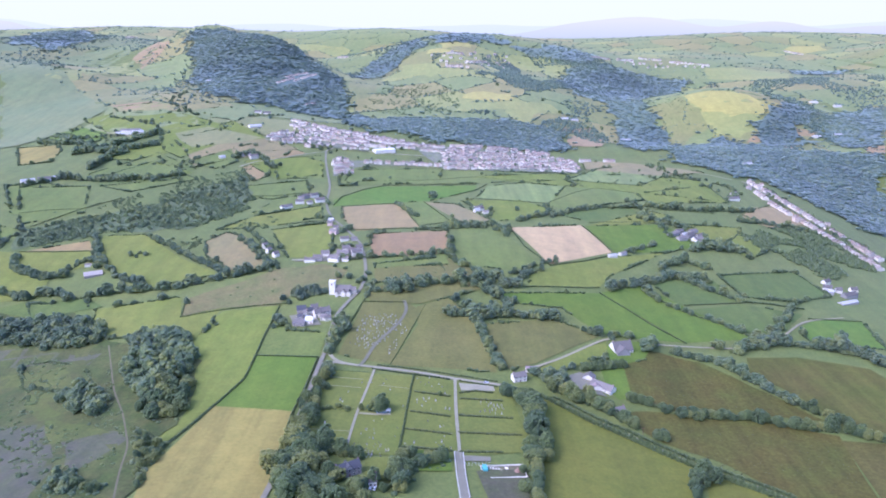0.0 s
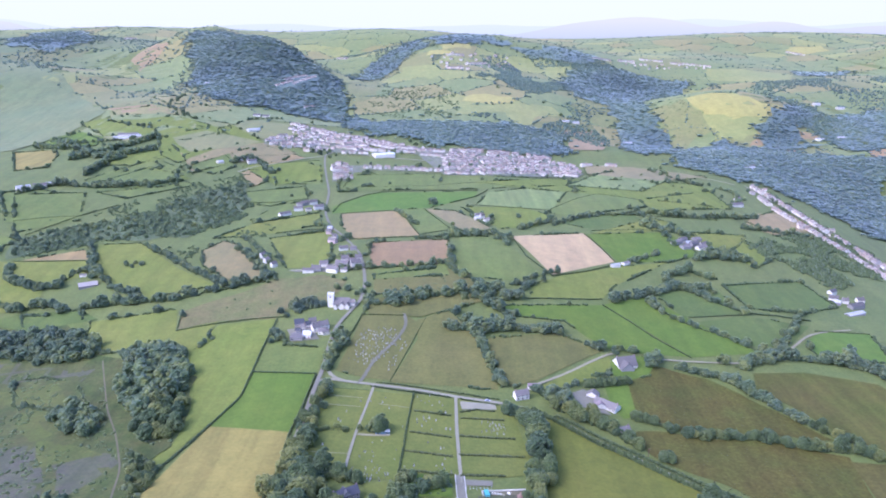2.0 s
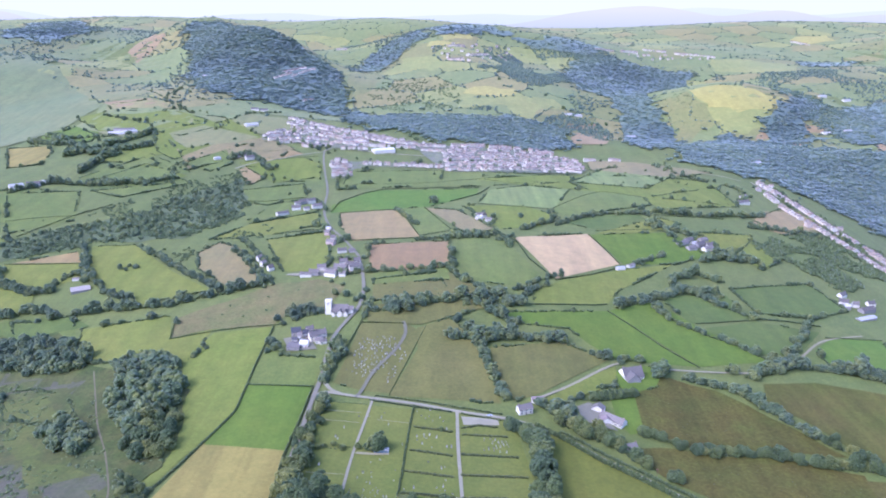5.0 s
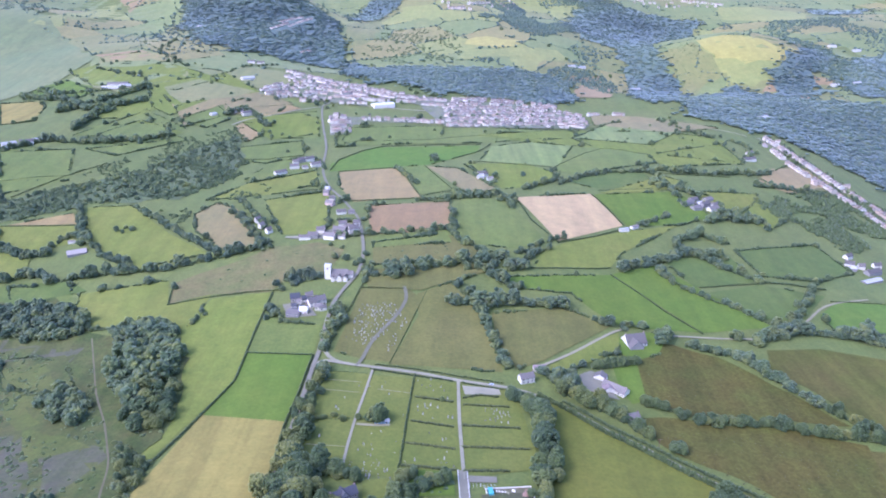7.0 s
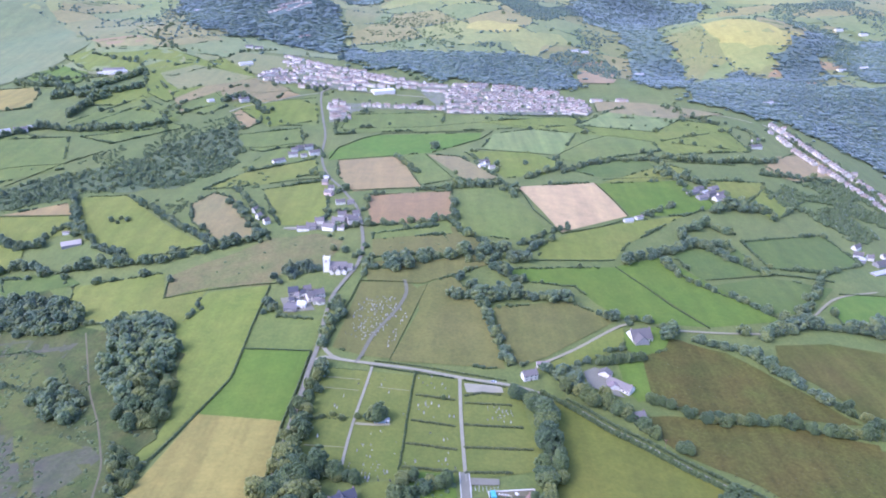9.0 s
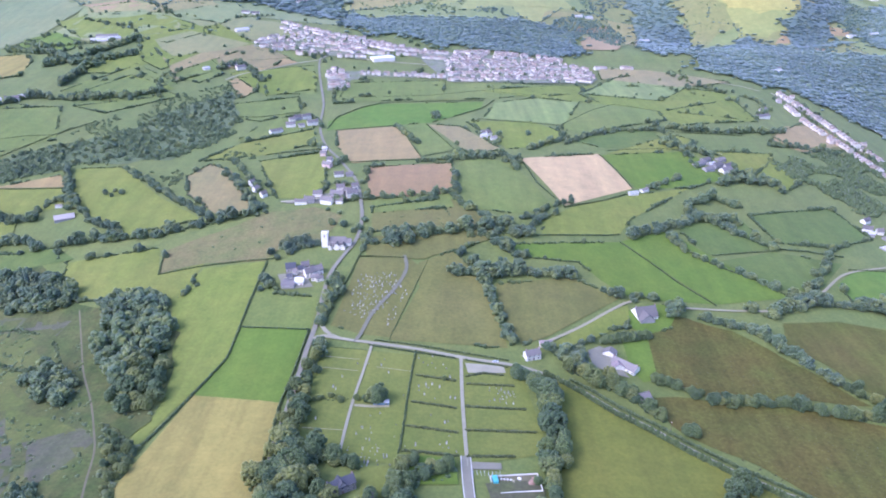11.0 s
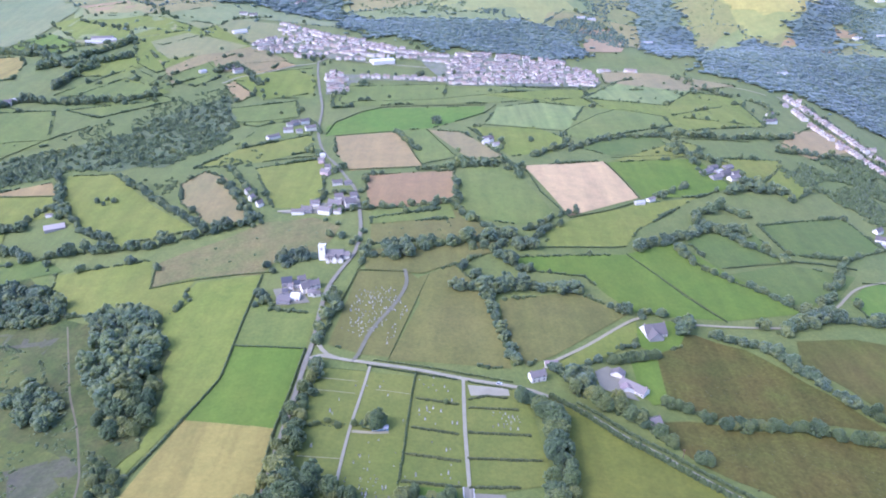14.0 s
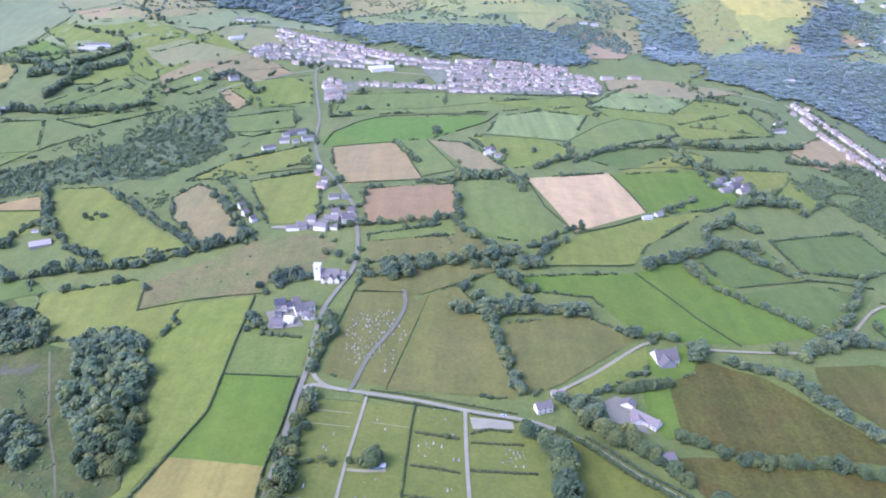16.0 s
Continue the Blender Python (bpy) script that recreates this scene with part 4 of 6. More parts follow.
hedge(4.4, 3.2, [(75, 560), (88.8, 550), (102, 538), (121, 518.4), (141, 503.4), (162, 484.4), (186, 464.4), (209, 448.4), (236, 430.4), (259, 399), (277, 358)])
hedge(2.4, 2.8, [(95, 555), (107, 545), (126, 526), (146, 511), (167, 492), (191, 472), (214, 456), (241, 438), (266, 405), (284, 362)])
hedge(1.5, 1.6, [(180, 782), (202, 747), (222, 711), (247, 677)])
hedge(1.8, 2.0, [(-140, 977), (-73, 982), (10, 991), (87, 1004)])
hedge(1.5, 1.6, [(-162, 1127), (-111, 1144), (-68, 1155)])
hedge(1.8, 2.0, [(-68, 1155), (-46, 1047), (-32, 991)])
hedge(1.4, 1.5, [(-31, 1165), (10, 1032)])
hedge(1.5, 1.6, [(-32, 998), (10, 1023)])
hedge(1.8, 2.0, [(-175, 1137), (-170, 1196), (-139, 1253), (-104, 1284), (-7, 1302), (62, 1306)])
hedge(1.8, 2.0, [(12, 1208), (60, 1261), (80, 1310)])
hedge(1.4, 1.5, [(48, 1193), (169, 1152), (234, 1246), (276, 1288), (343, 1246)])
hedge(1.4, 1.5, [(-107, 1320), (-27, 1335), (66, 1377), (166, 1343)])
hedge(1.8, 2.0, [(133, 851), (179, 877), (228, 914)])
hedge(1.6, 2.0, [(96, 993), (108, 914), (133, 851)])
hedge(1.5, 1.8, [(204, 1025), (216, 974), (225, 921)])
hedge(2.0, 2.4, [(176, 1084), (236, 1138), (307, 1141), (359, 1139), (443, 1152)])
hedge(1.5, 1.6, [(93, 780), (169, 793), (183, 798)])
hedge(1.4, 1.6, [(276, 774), (352, 799)])
hedge(2.0, 2.2, [(350, 803), (389, 804), (425, 798)])
hedge(1.5, 1.6, [(218, 1043), (296, 1064), (336, 1062)])
hedge(1.8, 2.0, [(-239, 1018), (-195, 1032), (-164, 1038)])
hedge(1.6, 1.8, [(-347, 1183), (-286, 1189), (-229, 1220)])
hedge(1.6, 1.8, [(-333, 1449), (-254, 1494)])
hedge(1.6, 1.8, [(-503, 1348), (-489, 1429), (-472, 1526), (-419, 1447), (-377, 1497), (-305, 1531)])
hedge(1.6, 1.8, [(-586, 1588), (-510, 1660), (-483, 1709)])
hedge(1.6, 1.8, [(-470, 1519), (-391, 1583)])
hedge(1.6, 1.8, [(-636, 1058), (-597, 1078), (-554, 1089), (-542, 1118)])
hedge(1.8, 2.0, [(-593, 1008), (-554, 1089), (-519, 1145)])
hedge(1.6, 1.8, [(-564, 925), (-468, 927)])
hedge(1.6, 1.8, [(-483, 960), (-464, 927), (-439, 894)])
hedge(1.5, 1.6, [(417, 769), (480, 772)])
hedge(1.5, 1.5, [(-102, 635), (-91, 688), (-84, 732)])
hedge(1.3, 1.4, [(-84, 726), (-41, 724)])
hedge(1.3, 2.6, [(-23, 552), (6, 547)])
hedge(1.3, 2.6, [(-25, 521), (6, 516)])
hedge(1.3, 2.6, [(-28, 495), (7, 490)])
hedge(1.3, 2.6, [(-29, 470), (7, 467)])
hedge(1.3, 2.6, [(15, 553), (28, 558), (42, 556)])
hedge(1.3, 2.6, [(15, 544), (50, 544)])
hedge(1.3, 2.6, [(14, 518), (55, 518)])
hedge(1.3, 2.6, [(13, 493), (60, 494)])
hedge(1.3, 2.6, [(13, 467), (44, 469)])
hedge(1.8, 1.6, [(-25, 582), (-27, 554), (-29, 522), (-30, 491), (-32, 468)])
hedge(0.8, 0.8, [(-95, 585), (-65, 582)])
tree_row(9, 9, [(-104, 613), (-101, 635), (-98, 663), (-97, 688)])
tree_row(8, 7, [(-106, 482), (-104, 505), (-104, 533), (-102, 559), (-101, 579)])
tree_row(10, 9, [(-117, 445), (-109, 457), (-94, 461), (-83, 459)])
tree_row(10, 8, [(-106, 416), (-107, 451), (-106, 475)])
tree_row(11, 10, [(-106, 416), (-92, 423), (-77, 424)])
tree_row(13, 8, [(61, 554), (65, 546), (70, 529), (73, 509), (73, 490), (72, 469), (67, 446)])
tree_row(10, 10, [(-74, 749), (-51, 755), (-28, 768), (2, 776), (39, 786), (58, 795)])
tree_row(9, 8, [(13, 697), (40, 699), (62, 702), (91, 705), (122, 710)])
tree_row(7, 7, [(34, 693), (39, 659), (46, 624), (54, 595)])
tree_row(6, 7, [(9, 943), (9, 883), (15, 841), (37, 821), (57, 788)])
tree_row(6, 8, [(33, 1005), (72, 1008), (82, 996)])
tree_row(8, 9, [(-495, 796), (-460, 804), (-420, 786), (-391, 794), (-347, 795), (-303, 793), (-275, 806), (-246, 815), (-224, 830), (-202, 848)])
tree_row(6, 7, [(-406, 972), (-367, 937), (-332, 898), (-296, 861), (-259, 827)])
tree_row(6, 8, [(-443, 895), (-395, 839), (-352, 806)])
tree_row(6, 8, [(-279, 962), (-248, 913), (-215, 847)])
tree_row(6, 6, [(-497, 844), (-478, 853), (-472, 868)])
tree_row(5, 7, [(-472, 868), (-457, 911), (-468, 951)])
tree_row(8, 9, [(195, 795), (232, 816), (273, 847), (320, 866), (329, 854)])
tree_row(6, 8, [(234, 824), (247, 781), (274, 750), (304, 732), (319, 711), (336, 697)])
tree_row(7, 8, [(280, 871), (326, 825), (350, 803)])
tree_row(6, 8, [(418, 810), (374, 743), (344, 704)])
tree_row(9.5, 7, [(317, 684), (346, 692), (375, 690), (408, 684), (427, 668), (440, 640)])
tree_row(8, 9, [(289, 665), (323, 679)])
tree_row(6.5, 5.5, [(225, 652), (237, 648), (263, 642), (279, 621), (294, 593), (309, 569), (324, 550), (338, 534)])
tree_row(7.5, 5.5, [(159, 560), (177, 554), (197, 541), (224, 539), (253, 540), (271, 538), (286, 530), (308, 526), (330, 524), (352, 512), (385, 505)])
tree_row(9, 6.5, [(97, 565), (114, 555), (130, 542), (141, 533), (153, 514)])
tree_row(9, 7, [(83, 594), (93, 579), (103, 573)])
hedge(7.5, 7.0, [(130, 606), (144, 610), (169, 618)])
tree_row(5, 6, [(169, 677), (191, 680)])
tree_row(6, 8, [(-123, 851), (-91, 857), (-58, 859), (-18, 864), (9, 874)])
tree_row(6, 8, [(-139, 972), (-127, 990)])
tree_row(6, 9, [(316, 1143), (325, 1082), (330, 1040)])
tree_row(7, 10, [(344, 960), (384, 988), (420, 981)])
tree_row(6, 10, [(246, 926), (292, 964)])
tree_row(10, 9, [(-620, 1585), (-656, 1501), (-686, 1442), (-722, 1406)])
tree_row(11, 10, [(-870, 1561), (-800, 1518), (-753, 1502)])
tree_row(10, 8, [(-808, 1556), (-677, 1423), (-632, 1443), (-584, 1486)])
tree_row(10, 8, [(-642, 1300), (-640, 1386), (-625, 1424)])
tree_row(8, 8, [(-698, 1173), (-659, 1236), (-591, 1230), (-509, 1257), (-466, 1296)])
tree_row(8, 8, [(-414, 1429), (-393, 1473), (-364, 1442), (-328, 1376)])
tree_row(4, 5, [(-105, 519), (-88, 521), (-69, 522)])
tree_row(5, 7, [(-184, 1143), (-205, 1190)])
tree_row(6, 8, [(20, 765), (69, 784), (96, 808), (118, 833)])
tree_row(5, 7, [(84, 813), (114, 848), (143, 869)])
tree_row(7, 8, [(-33, 452), (-21, 457), (-9, 454), (3, 458)])
tree_row(7, 7, [(-38, 414), (-30, 428), (-27, 442)])
tree_row(8, 8, [(-75, 460), (-91, 463), (-103, 459)])
tree_row(4.5, 9, [(648, 1440), (660, 1340), (672, 1230), (688, 1110), (694, 1040)])
tree_row(4, 10, [(624, 1380), (630, 1290), (642, 1180), (652, 1090)])
tree_row(5, 8, [(538, 1412), (558, 1380), (535, 1296)])
tree_row(6, 10, [(463, 1522), (496, 1446), (510, 1425)])
tree_row(5, 12, [(-509, 1666), (-462, 1792), (-404, 1844)])
tree_row(6, 12, [(-694, 1996), (-699, 1880), (-589, 1758)])
tree_row(6, 12, [(-790, 1750), (-678, 1671)])
tree_row(6, 10, [(-853, 1602), (-789, 1547), (-663, 1568)])
wood(10, 9.2, [(-319, 676), (-287, 680), (-255, 664), (-229, 610), (-214, 550), (-207, 508), (-216, 500), (-238, 512), (-261, 556), (-279, 580), (-289, 624)])
wood(9.5, 9.5, [(-560, 770), (-489, 744), (-451, 744), (-414, 744), (-357, 708), (-342, 680), (-353, 666), (-388, 668), (-461, 692), (-560, 715)])
wood(8.5, 8.2, [(-336, 568), (-316, 578), (-289, 562), (-274, 534), (-277, 516), (-311, 538)])
wood(4.5, 6, [(-240, 500), (-214, 480), (-201, 472), (-203, 438), (-199, 410), (-216, 440)])
wood(5, 7, [(-270, 430), (-255, 436), (-227, 418), (-221, 404), (-260, 408)])
scrub(2.2, 8, [(-421, 663), (-314, 622), (-276, 548), (-248, 501), (-227, 442), (-290, 442)])
scrub(0.8, 5, [(172, 600), (198, 645), (245, 632), (280, 585), (309, 547), (168, 562)])
scrub(0.8, 5, [(165, 529), (276, 526), (315, 508), (300, 440), (235, 446), (166, 505)])
scrub(0.9, 6, [(-420, 640), (-330, 610), (-262, 500), (-225, 430), (-230, 380), (-330, 400), (-400, 520)])
scrub(2.6, 12, [(-420, 560), (-350, 590), (-300, 500), (-290, 400), (-360, 400)])
tree_row(7, 5, [(-560, 905), (-540, 870), (-505, 852)])
tree_row(6, 6, [(-560, 830), (-525, 812), (-495, 800)])
scrub(4, 6.5, [(-599, 990), (-547, 1041), (-487, 1088), (-432, 1168), (-375, 1218), (-311, 1181), (-302, 1110), (-329, 1058), (-363, 1014), (-478, 992), (-534, 951), (-569, 935)])
scrub(3, 9, [(-546, 1072), (-489, 1202), (-429, 1303), (-367, 1367), (-337, 1287), (-371, 1203), (-432, 1168), (-490, 1094)])
scrub(1.6, 26, [(-288, 769), (-196, 821), (-132, 820), (-130, 765), (-177, 733)])
scrub(3.0, 8, [(-392, 966), (-337, 981), (-323, 914), (-353, 918)])
scrub(6, 8, [(449, 1055), (574, 1141), (714, 1177), (622, 976), (513, 918), (489, 995), (451, 1017)])
tree(201, 654, 13)
scrub(2.0, 25, [(-170, 1348), (124, 1460), (318, 1544), (525, 1501), (499, 1278), (368, 1233), (217, 1348), (13, 1331)])
scrub(1.5, 14, [(-82, 832), (-5, 840), (45, 800), (-53, 781)])
scrub(3.0, 9, [(-307, 1034), (-251, 1070), (-245, 1006), (-272, 965)])
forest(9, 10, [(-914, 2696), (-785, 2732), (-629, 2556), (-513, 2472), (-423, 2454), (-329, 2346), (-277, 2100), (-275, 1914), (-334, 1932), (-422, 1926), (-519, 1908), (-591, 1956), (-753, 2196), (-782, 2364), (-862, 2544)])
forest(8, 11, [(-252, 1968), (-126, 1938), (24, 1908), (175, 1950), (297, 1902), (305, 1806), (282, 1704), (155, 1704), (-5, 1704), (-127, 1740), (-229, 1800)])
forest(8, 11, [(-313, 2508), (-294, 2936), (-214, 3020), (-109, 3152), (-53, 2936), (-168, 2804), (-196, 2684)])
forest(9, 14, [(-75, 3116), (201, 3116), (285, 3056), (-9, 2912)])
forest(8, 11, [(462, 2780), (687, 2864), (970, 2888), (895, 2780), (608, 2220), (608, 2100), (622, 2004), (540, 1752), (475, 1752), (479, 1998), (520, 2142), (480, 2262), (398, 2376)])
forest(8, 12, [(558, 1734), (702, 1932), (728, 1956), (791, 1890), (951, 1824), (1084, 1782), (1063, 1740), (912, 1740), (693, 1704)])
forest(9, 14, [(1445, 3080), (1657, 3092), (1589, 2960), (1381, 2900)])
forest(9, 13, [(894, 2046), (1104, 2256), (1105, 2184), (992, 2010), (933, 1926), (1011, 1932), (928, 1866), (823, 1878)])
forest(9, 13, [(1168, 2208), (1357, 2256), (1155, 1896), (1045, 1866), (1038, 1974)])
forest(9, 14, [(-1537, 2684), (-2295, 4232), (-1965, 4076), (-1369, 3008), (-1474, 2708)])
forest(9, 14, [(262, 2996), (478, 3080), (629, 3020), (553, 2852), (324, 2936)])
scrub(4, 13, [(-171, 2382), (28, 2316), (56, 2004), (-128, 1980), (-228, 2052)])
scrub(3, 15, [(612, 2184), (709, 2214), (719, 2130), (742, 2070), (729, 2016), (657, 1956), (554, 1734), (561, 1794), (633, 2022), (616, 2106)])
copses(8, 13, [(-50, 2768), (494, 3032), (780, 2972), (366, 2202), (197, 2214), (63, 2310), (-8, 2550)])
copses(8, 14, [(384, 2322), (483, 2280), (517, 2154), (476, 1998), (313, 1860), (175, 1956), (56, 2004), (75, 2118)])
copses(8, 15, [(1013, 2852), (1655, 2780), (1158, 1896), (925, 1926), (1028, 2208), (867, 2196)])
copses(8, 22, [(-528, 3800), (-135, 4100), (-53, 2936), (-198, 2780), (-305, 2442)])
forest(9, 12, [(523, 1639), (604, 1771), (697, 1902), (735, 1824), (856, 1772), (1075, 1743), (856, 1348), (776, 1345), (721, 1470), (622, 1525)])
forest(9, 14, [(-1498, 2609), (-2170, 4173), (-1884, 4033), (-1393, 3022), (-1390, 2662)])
for x, y, s in [(-54, 520, 9), (-51, 523, 10), (-47, 520, 9), (-50, 518, 9), (-2, 547, 3), (-327, 1833, 9), (-15, 1197, 9), (14, 1004, 9), (59, 1062, 5), (116, 1103, 6), (378, 1781, 5), (150, 679, 8), (158, 678, 7), (-165, 689, 6), (201, 667, 5), (209, 665, 8), (278, 672, 8), (-115, 531, 5), (474, 1538, 9), (480, 1602, 7)]:
    tree(x, y, s)
for x, y, s in [(-409, 907, 5), (-400, 914, 5), (-389, 908, 5), (-398, 901, 4), (-281, 747, 6), (-172, 738, 6), (-158, 743, 7), (-146, 754, 7), (-136, 747, 6), (-198, 829, 4), (-206, 823, 4), (-130, 828, 4), (-116, 819, 4), (-95, 775, 5), (-82, 762, 6), (396, 1001, 9), (403, 976, 8), (420, 990, 8)]:
    tree(x, y, s)
for x, y, s in [(-98, 1339, 5), (-18, 1399, 4), (20, 1447, 5), (75, 1401, 5), (122, 1434, 4), (193, 1481, 4), (276, 1444, 5), (296, 1358, 4), (417, 1522, 5), (449, 1438, 7), (336, 1375, 4), (363, 1379, 4), (504, 1473, 5), (-146, 1315, 4), (-190, 1346, 5), (-230, 1253, 6), (-232, 1188, 6), (-259, 1233, 5)]:
    tree(x, y, s)
for x, y, s in [(-607, 1565, 7), (-520, 1261, 8), (-465, 1264, 7), (-707, 1526, 6), (-637, 1442, 7), (-530, 1366, 7), (-496, 1373, 6), (-472, 1344, 5), (-415, 1357, 6), (-538, 1685, 5), (-578, 1775, 5), (-693, 1880, 7), (-682, 1910, 6), (-397, 1532, 6), (-328, 1376, 8), (-317, 1396, 7), (-288, 1330, 6), (-168, 1038, 8), (-183, 1053, 7)]:
    tree(x, y, s)
for x, y, s in [(-557, 1764, 6), (-589, 1758, 7), (-624, 1783, 6), (-680, 1845, 8), (-669, 1681, 8), (-499, 1633, 6), (-487, 1689, 6), (-345, 1556, 9), (-301, 1583, 9), (-278, 1555, 8), (-243, 1564, 8), (-213, 1571, 7), (-177, 1580, 7), (-105, 1598, 8), (-78, 1700, 9), (-64, 1677, 9), (-18, 1667, 9)]:
    tree(x, y, s)
for x, y, s in [(442, 2025, 7), (397, 2000, 7), (455, 1909, 8), (332, 2085, 7), (295, 2176, 7), (170, 2306, 8), (559, 1333, 7), (515, 1330, 6), (521, 1290, 7), (531, 1438, 7), (497, 1475, 6), (454, 1469, 8), (-188, 1969, 5), (1069, 2117, 8), (1040, 1987, 8), (1112, 2010, 8), (1106, 1909, 8)]:
    tree(x, y, s)
copses(8, 10, [(954, 2076), (1367, 2268), (1141, 1866), (994, 1824), (881, 1860), (832, 1920)])
copses(7, 9, [(31, 2550), (250, 2852), (466, 2852), (687, 2864), (392, 2370), (255, 2286), (82, 2322)])
copses(7, 10, [(181, 2022), (339, 2028), (481, 2022), (443, 1794), (334, 1902), (175, 1956)])
copses(8, 26, [(-1594, 2710), (-1359, 4087), (-864, 2562), (-491, 1914), (-687, 1846), (-972, 2181), (-1361, 2290)])
wood(11, 10, [(-108, 390), (-114, 433), (-110, 467), (-99, 471), (-91, 460), (-73, 425), (-65, 393)])
wood(9, 8, [(-33, 442), (-9, 454), (7, 454), (7, 447), (-17, 439), (-23, 415), (-34, 408)])
wood(8, 8, [(-58, 426), (-49, 413), (-51, 394), (-62, 396)])
tree_row(8, 7, [(-107, 459), (-91, 463), (-75, 460), (-57, 453)])
tree_row(9, 6, [(50, 554), (57, 561)])
tree_row(7, 8, [(317, 1160), (351, 1149), (420, 1156), (522, 1196)])
tree_row(7, 8, [(300, 1084), (328, 1073), (354, 1057), (378, 1059)])
tree_row(8, 8, [(345, 964), (380, 980), (401, 978), (430, 979)])
tree_row(6, 8, [(476, 1129), (529, 1135), (582, 1137), (658, 1165)])
tree_row(7, 8, [(281, 891), (322, 915), (351, 901)])
tree_row(6, 8, [(165, 1065), (203, 1104), (247, 1128), (314, 1147)])
tree_row(6, 8, [(75, 980), (97, 993), (83, 952)])
tree_row(6, 8, [(109, 1037), (143, 1068), (168, 1084)])
tree_row(6, 8, [(-37, 975), (-9, 985), (19, 986), (62, 993)])
tree_row(5, 7, [(-76, 1156), (-40, 1057)])
tree_row(5, 6, [(-131, 904), (-111, 898), (-99, 902)])
tree_row(5, 6, [(-282, 1003), (-245, 944), (-219, 891)])
tree_row(6, 7, [(-489, 983), (-462, 931), (-440, 876)])
tree_row(4, 5, [(-241, 669), (-236, 680), (-234, 692)])
for x, y, s in [(99, 572, 10), (106, 562, 10), (113, 550, 11), (126, 556, 9), (139, 541, 9), (169, 502, 7), (174, 499, 6), (173, 505, 6), (94, 586, 9), (107, 587, 9), (119, 607, 8), (203, 672, 6), (188, 678, 7), (170, 672, 6), (153, 630, 5)]:
    tree(x, y, s)
for x, y, s in [(47, 1102, 6), (44, 1112, 5), (74, 1096, 6), (78, 1088, 5), (60, 1120, 6), (72, 1070, 5), (330, 1008, 7), (326, 1024, 6), (380, 1012, 7), (384, 1030, 7), (376, 996, 8), (362, 1048, 6)]:
    tree(x, y, s)
for x, y, s in [(188, 453, 11), (194, 449, 9), (183, 446, 9), (176, 438, 8), (174, 428, 8)]:
    tree(x, y, s)
for x, y, s in [(-126, 706, 6), (-162, 677, 6), (-169, 690, 6), (-164, 726, 5), (-154, 736, 5), (-81, 752, 8)]:
    tree(x, y, s)
for x, y, s in [(60, 745, 10), (50, 756, 9), (71, 774, 11), (84, 779, 9), (44, 765, 9), (24, 719, 9), (16, 735, 8), (-51, 747, 10), (-37, 752, 10), (-58, 762, 9), (-22, 765, 9)]:
    tree(x, y, s)
tree_row(7, 7, [(-535, 872), (-499, 854), (-469, 848)])
tree_row(6, 6, [(-112, 522), (-110, 502), (-110, 482)])
wood(5.5, 13, [(-601, 993), (-545, 1037), (-457, 1119), (-419, 1212), (-358, 1310), (-316, 1165), (-331, 1063), (-357, 1018), (-485, 990), (-536, 955), (-571, 938)])
for x, y, s in [(-58, 1489, 6), (-53, 1495, 6), (-47, 1492, 6), (-73, 1453, 5), (-147, 1485, 5), (-175, 1488, 5), (-261, 1541, 8), (-235, 1518, 7), (-245, 1548, 7), (-226, 1536, 6), (-104, 1600, 6), (-91, 1585, 6), (-8, 1484, 5), (-96, 1474, 4)]:
    tree(x, y, s)
wood(4.5, 5, [(-168, 746), (-163, 765), (-142, 768), (-133, 750), (-149, 739)])
for x, y, s in [(-129, 750, 6), (-120, 793, 5), (-108, 790, 5), (-90, 782, 6), (-86, 800, 6), (-82, 762, 7), (-82, 738, 7), (-166, 685, 5), (-168, 672, 4)]:
    tree(x, y, s)
    tree(x, y, s)
scrub(3, 12, [(-309, 442), (-270, 443), (-226, 417), (-217, 390), (-281, 395)])
for x, y, s in [(-57, 1473, 7), (-53, 1474, 7), (-49, 1474, 7), (449, 1577, 8), (453, 1560, 7), (415, 1434, 7), (419, 1417, 8), (448, 1401, 5), (460, 1388, 5), (601, 1420, 6), (636, 1451, 6), (634, 1380, 6), (628, 1319, 6), (655, 1309, 6), (641, 1219, 6), (657, 1193, 6), (649, 1126, 6)]:
    tree(x, y, s)
tree_row(9, 6, [(64, 473), (65, 451), (66, 431), (66, 415)])
for x, y, s in [(57, 445, 6), (56, 424, 7), (-47, 423, 7), (-53, 413, 7), (-76, 428, 8), (-77, 412, 9), (-36, 427, 7)]:
    tree(x, y, s)
patchwork([(-2300, 2000), (-900, 1750), (-420, 1750), (-300, 2000), (1500, 1750), (2200, 2600), (3000, 4440), (-3200, 4440)], 150, [[(-1445, 2443), (-1314, 2398), (-1082, 2168), (-845, 1848), (-851, 1650), (-943, 1538)]], ["hill_green", "hill_green", "hill_olive", "hill_lime", "hill_green", "hill_tan"])
bounds([(-172, 653), (-169, 698), (-152, 666), (-113, 657), (-114, 610), (-173, 616)])
bounds([(-387, 755), (-294, 767), (-277, 714), (-236, 727), (-242, 666), (-340, 679), (-369, 710)])
bounds([(-478, 783), (-406, 778), (-380, 729), (-453, 742)])
bounds([(-477, 981), (-419, 986), (-336, 891), (-268, 826), (-344, 802), (-391, 839), (-443, 895)])
bounds([(-324, 951), (-306, 989), (-272, 965), (-242, 902), (-208, 846), (-250, 830), (-306, 895)])
bounds([(-242, 995), (-162, 1025), (-140, 888), (-151, 863), (-193, 868), (-211, 907)])
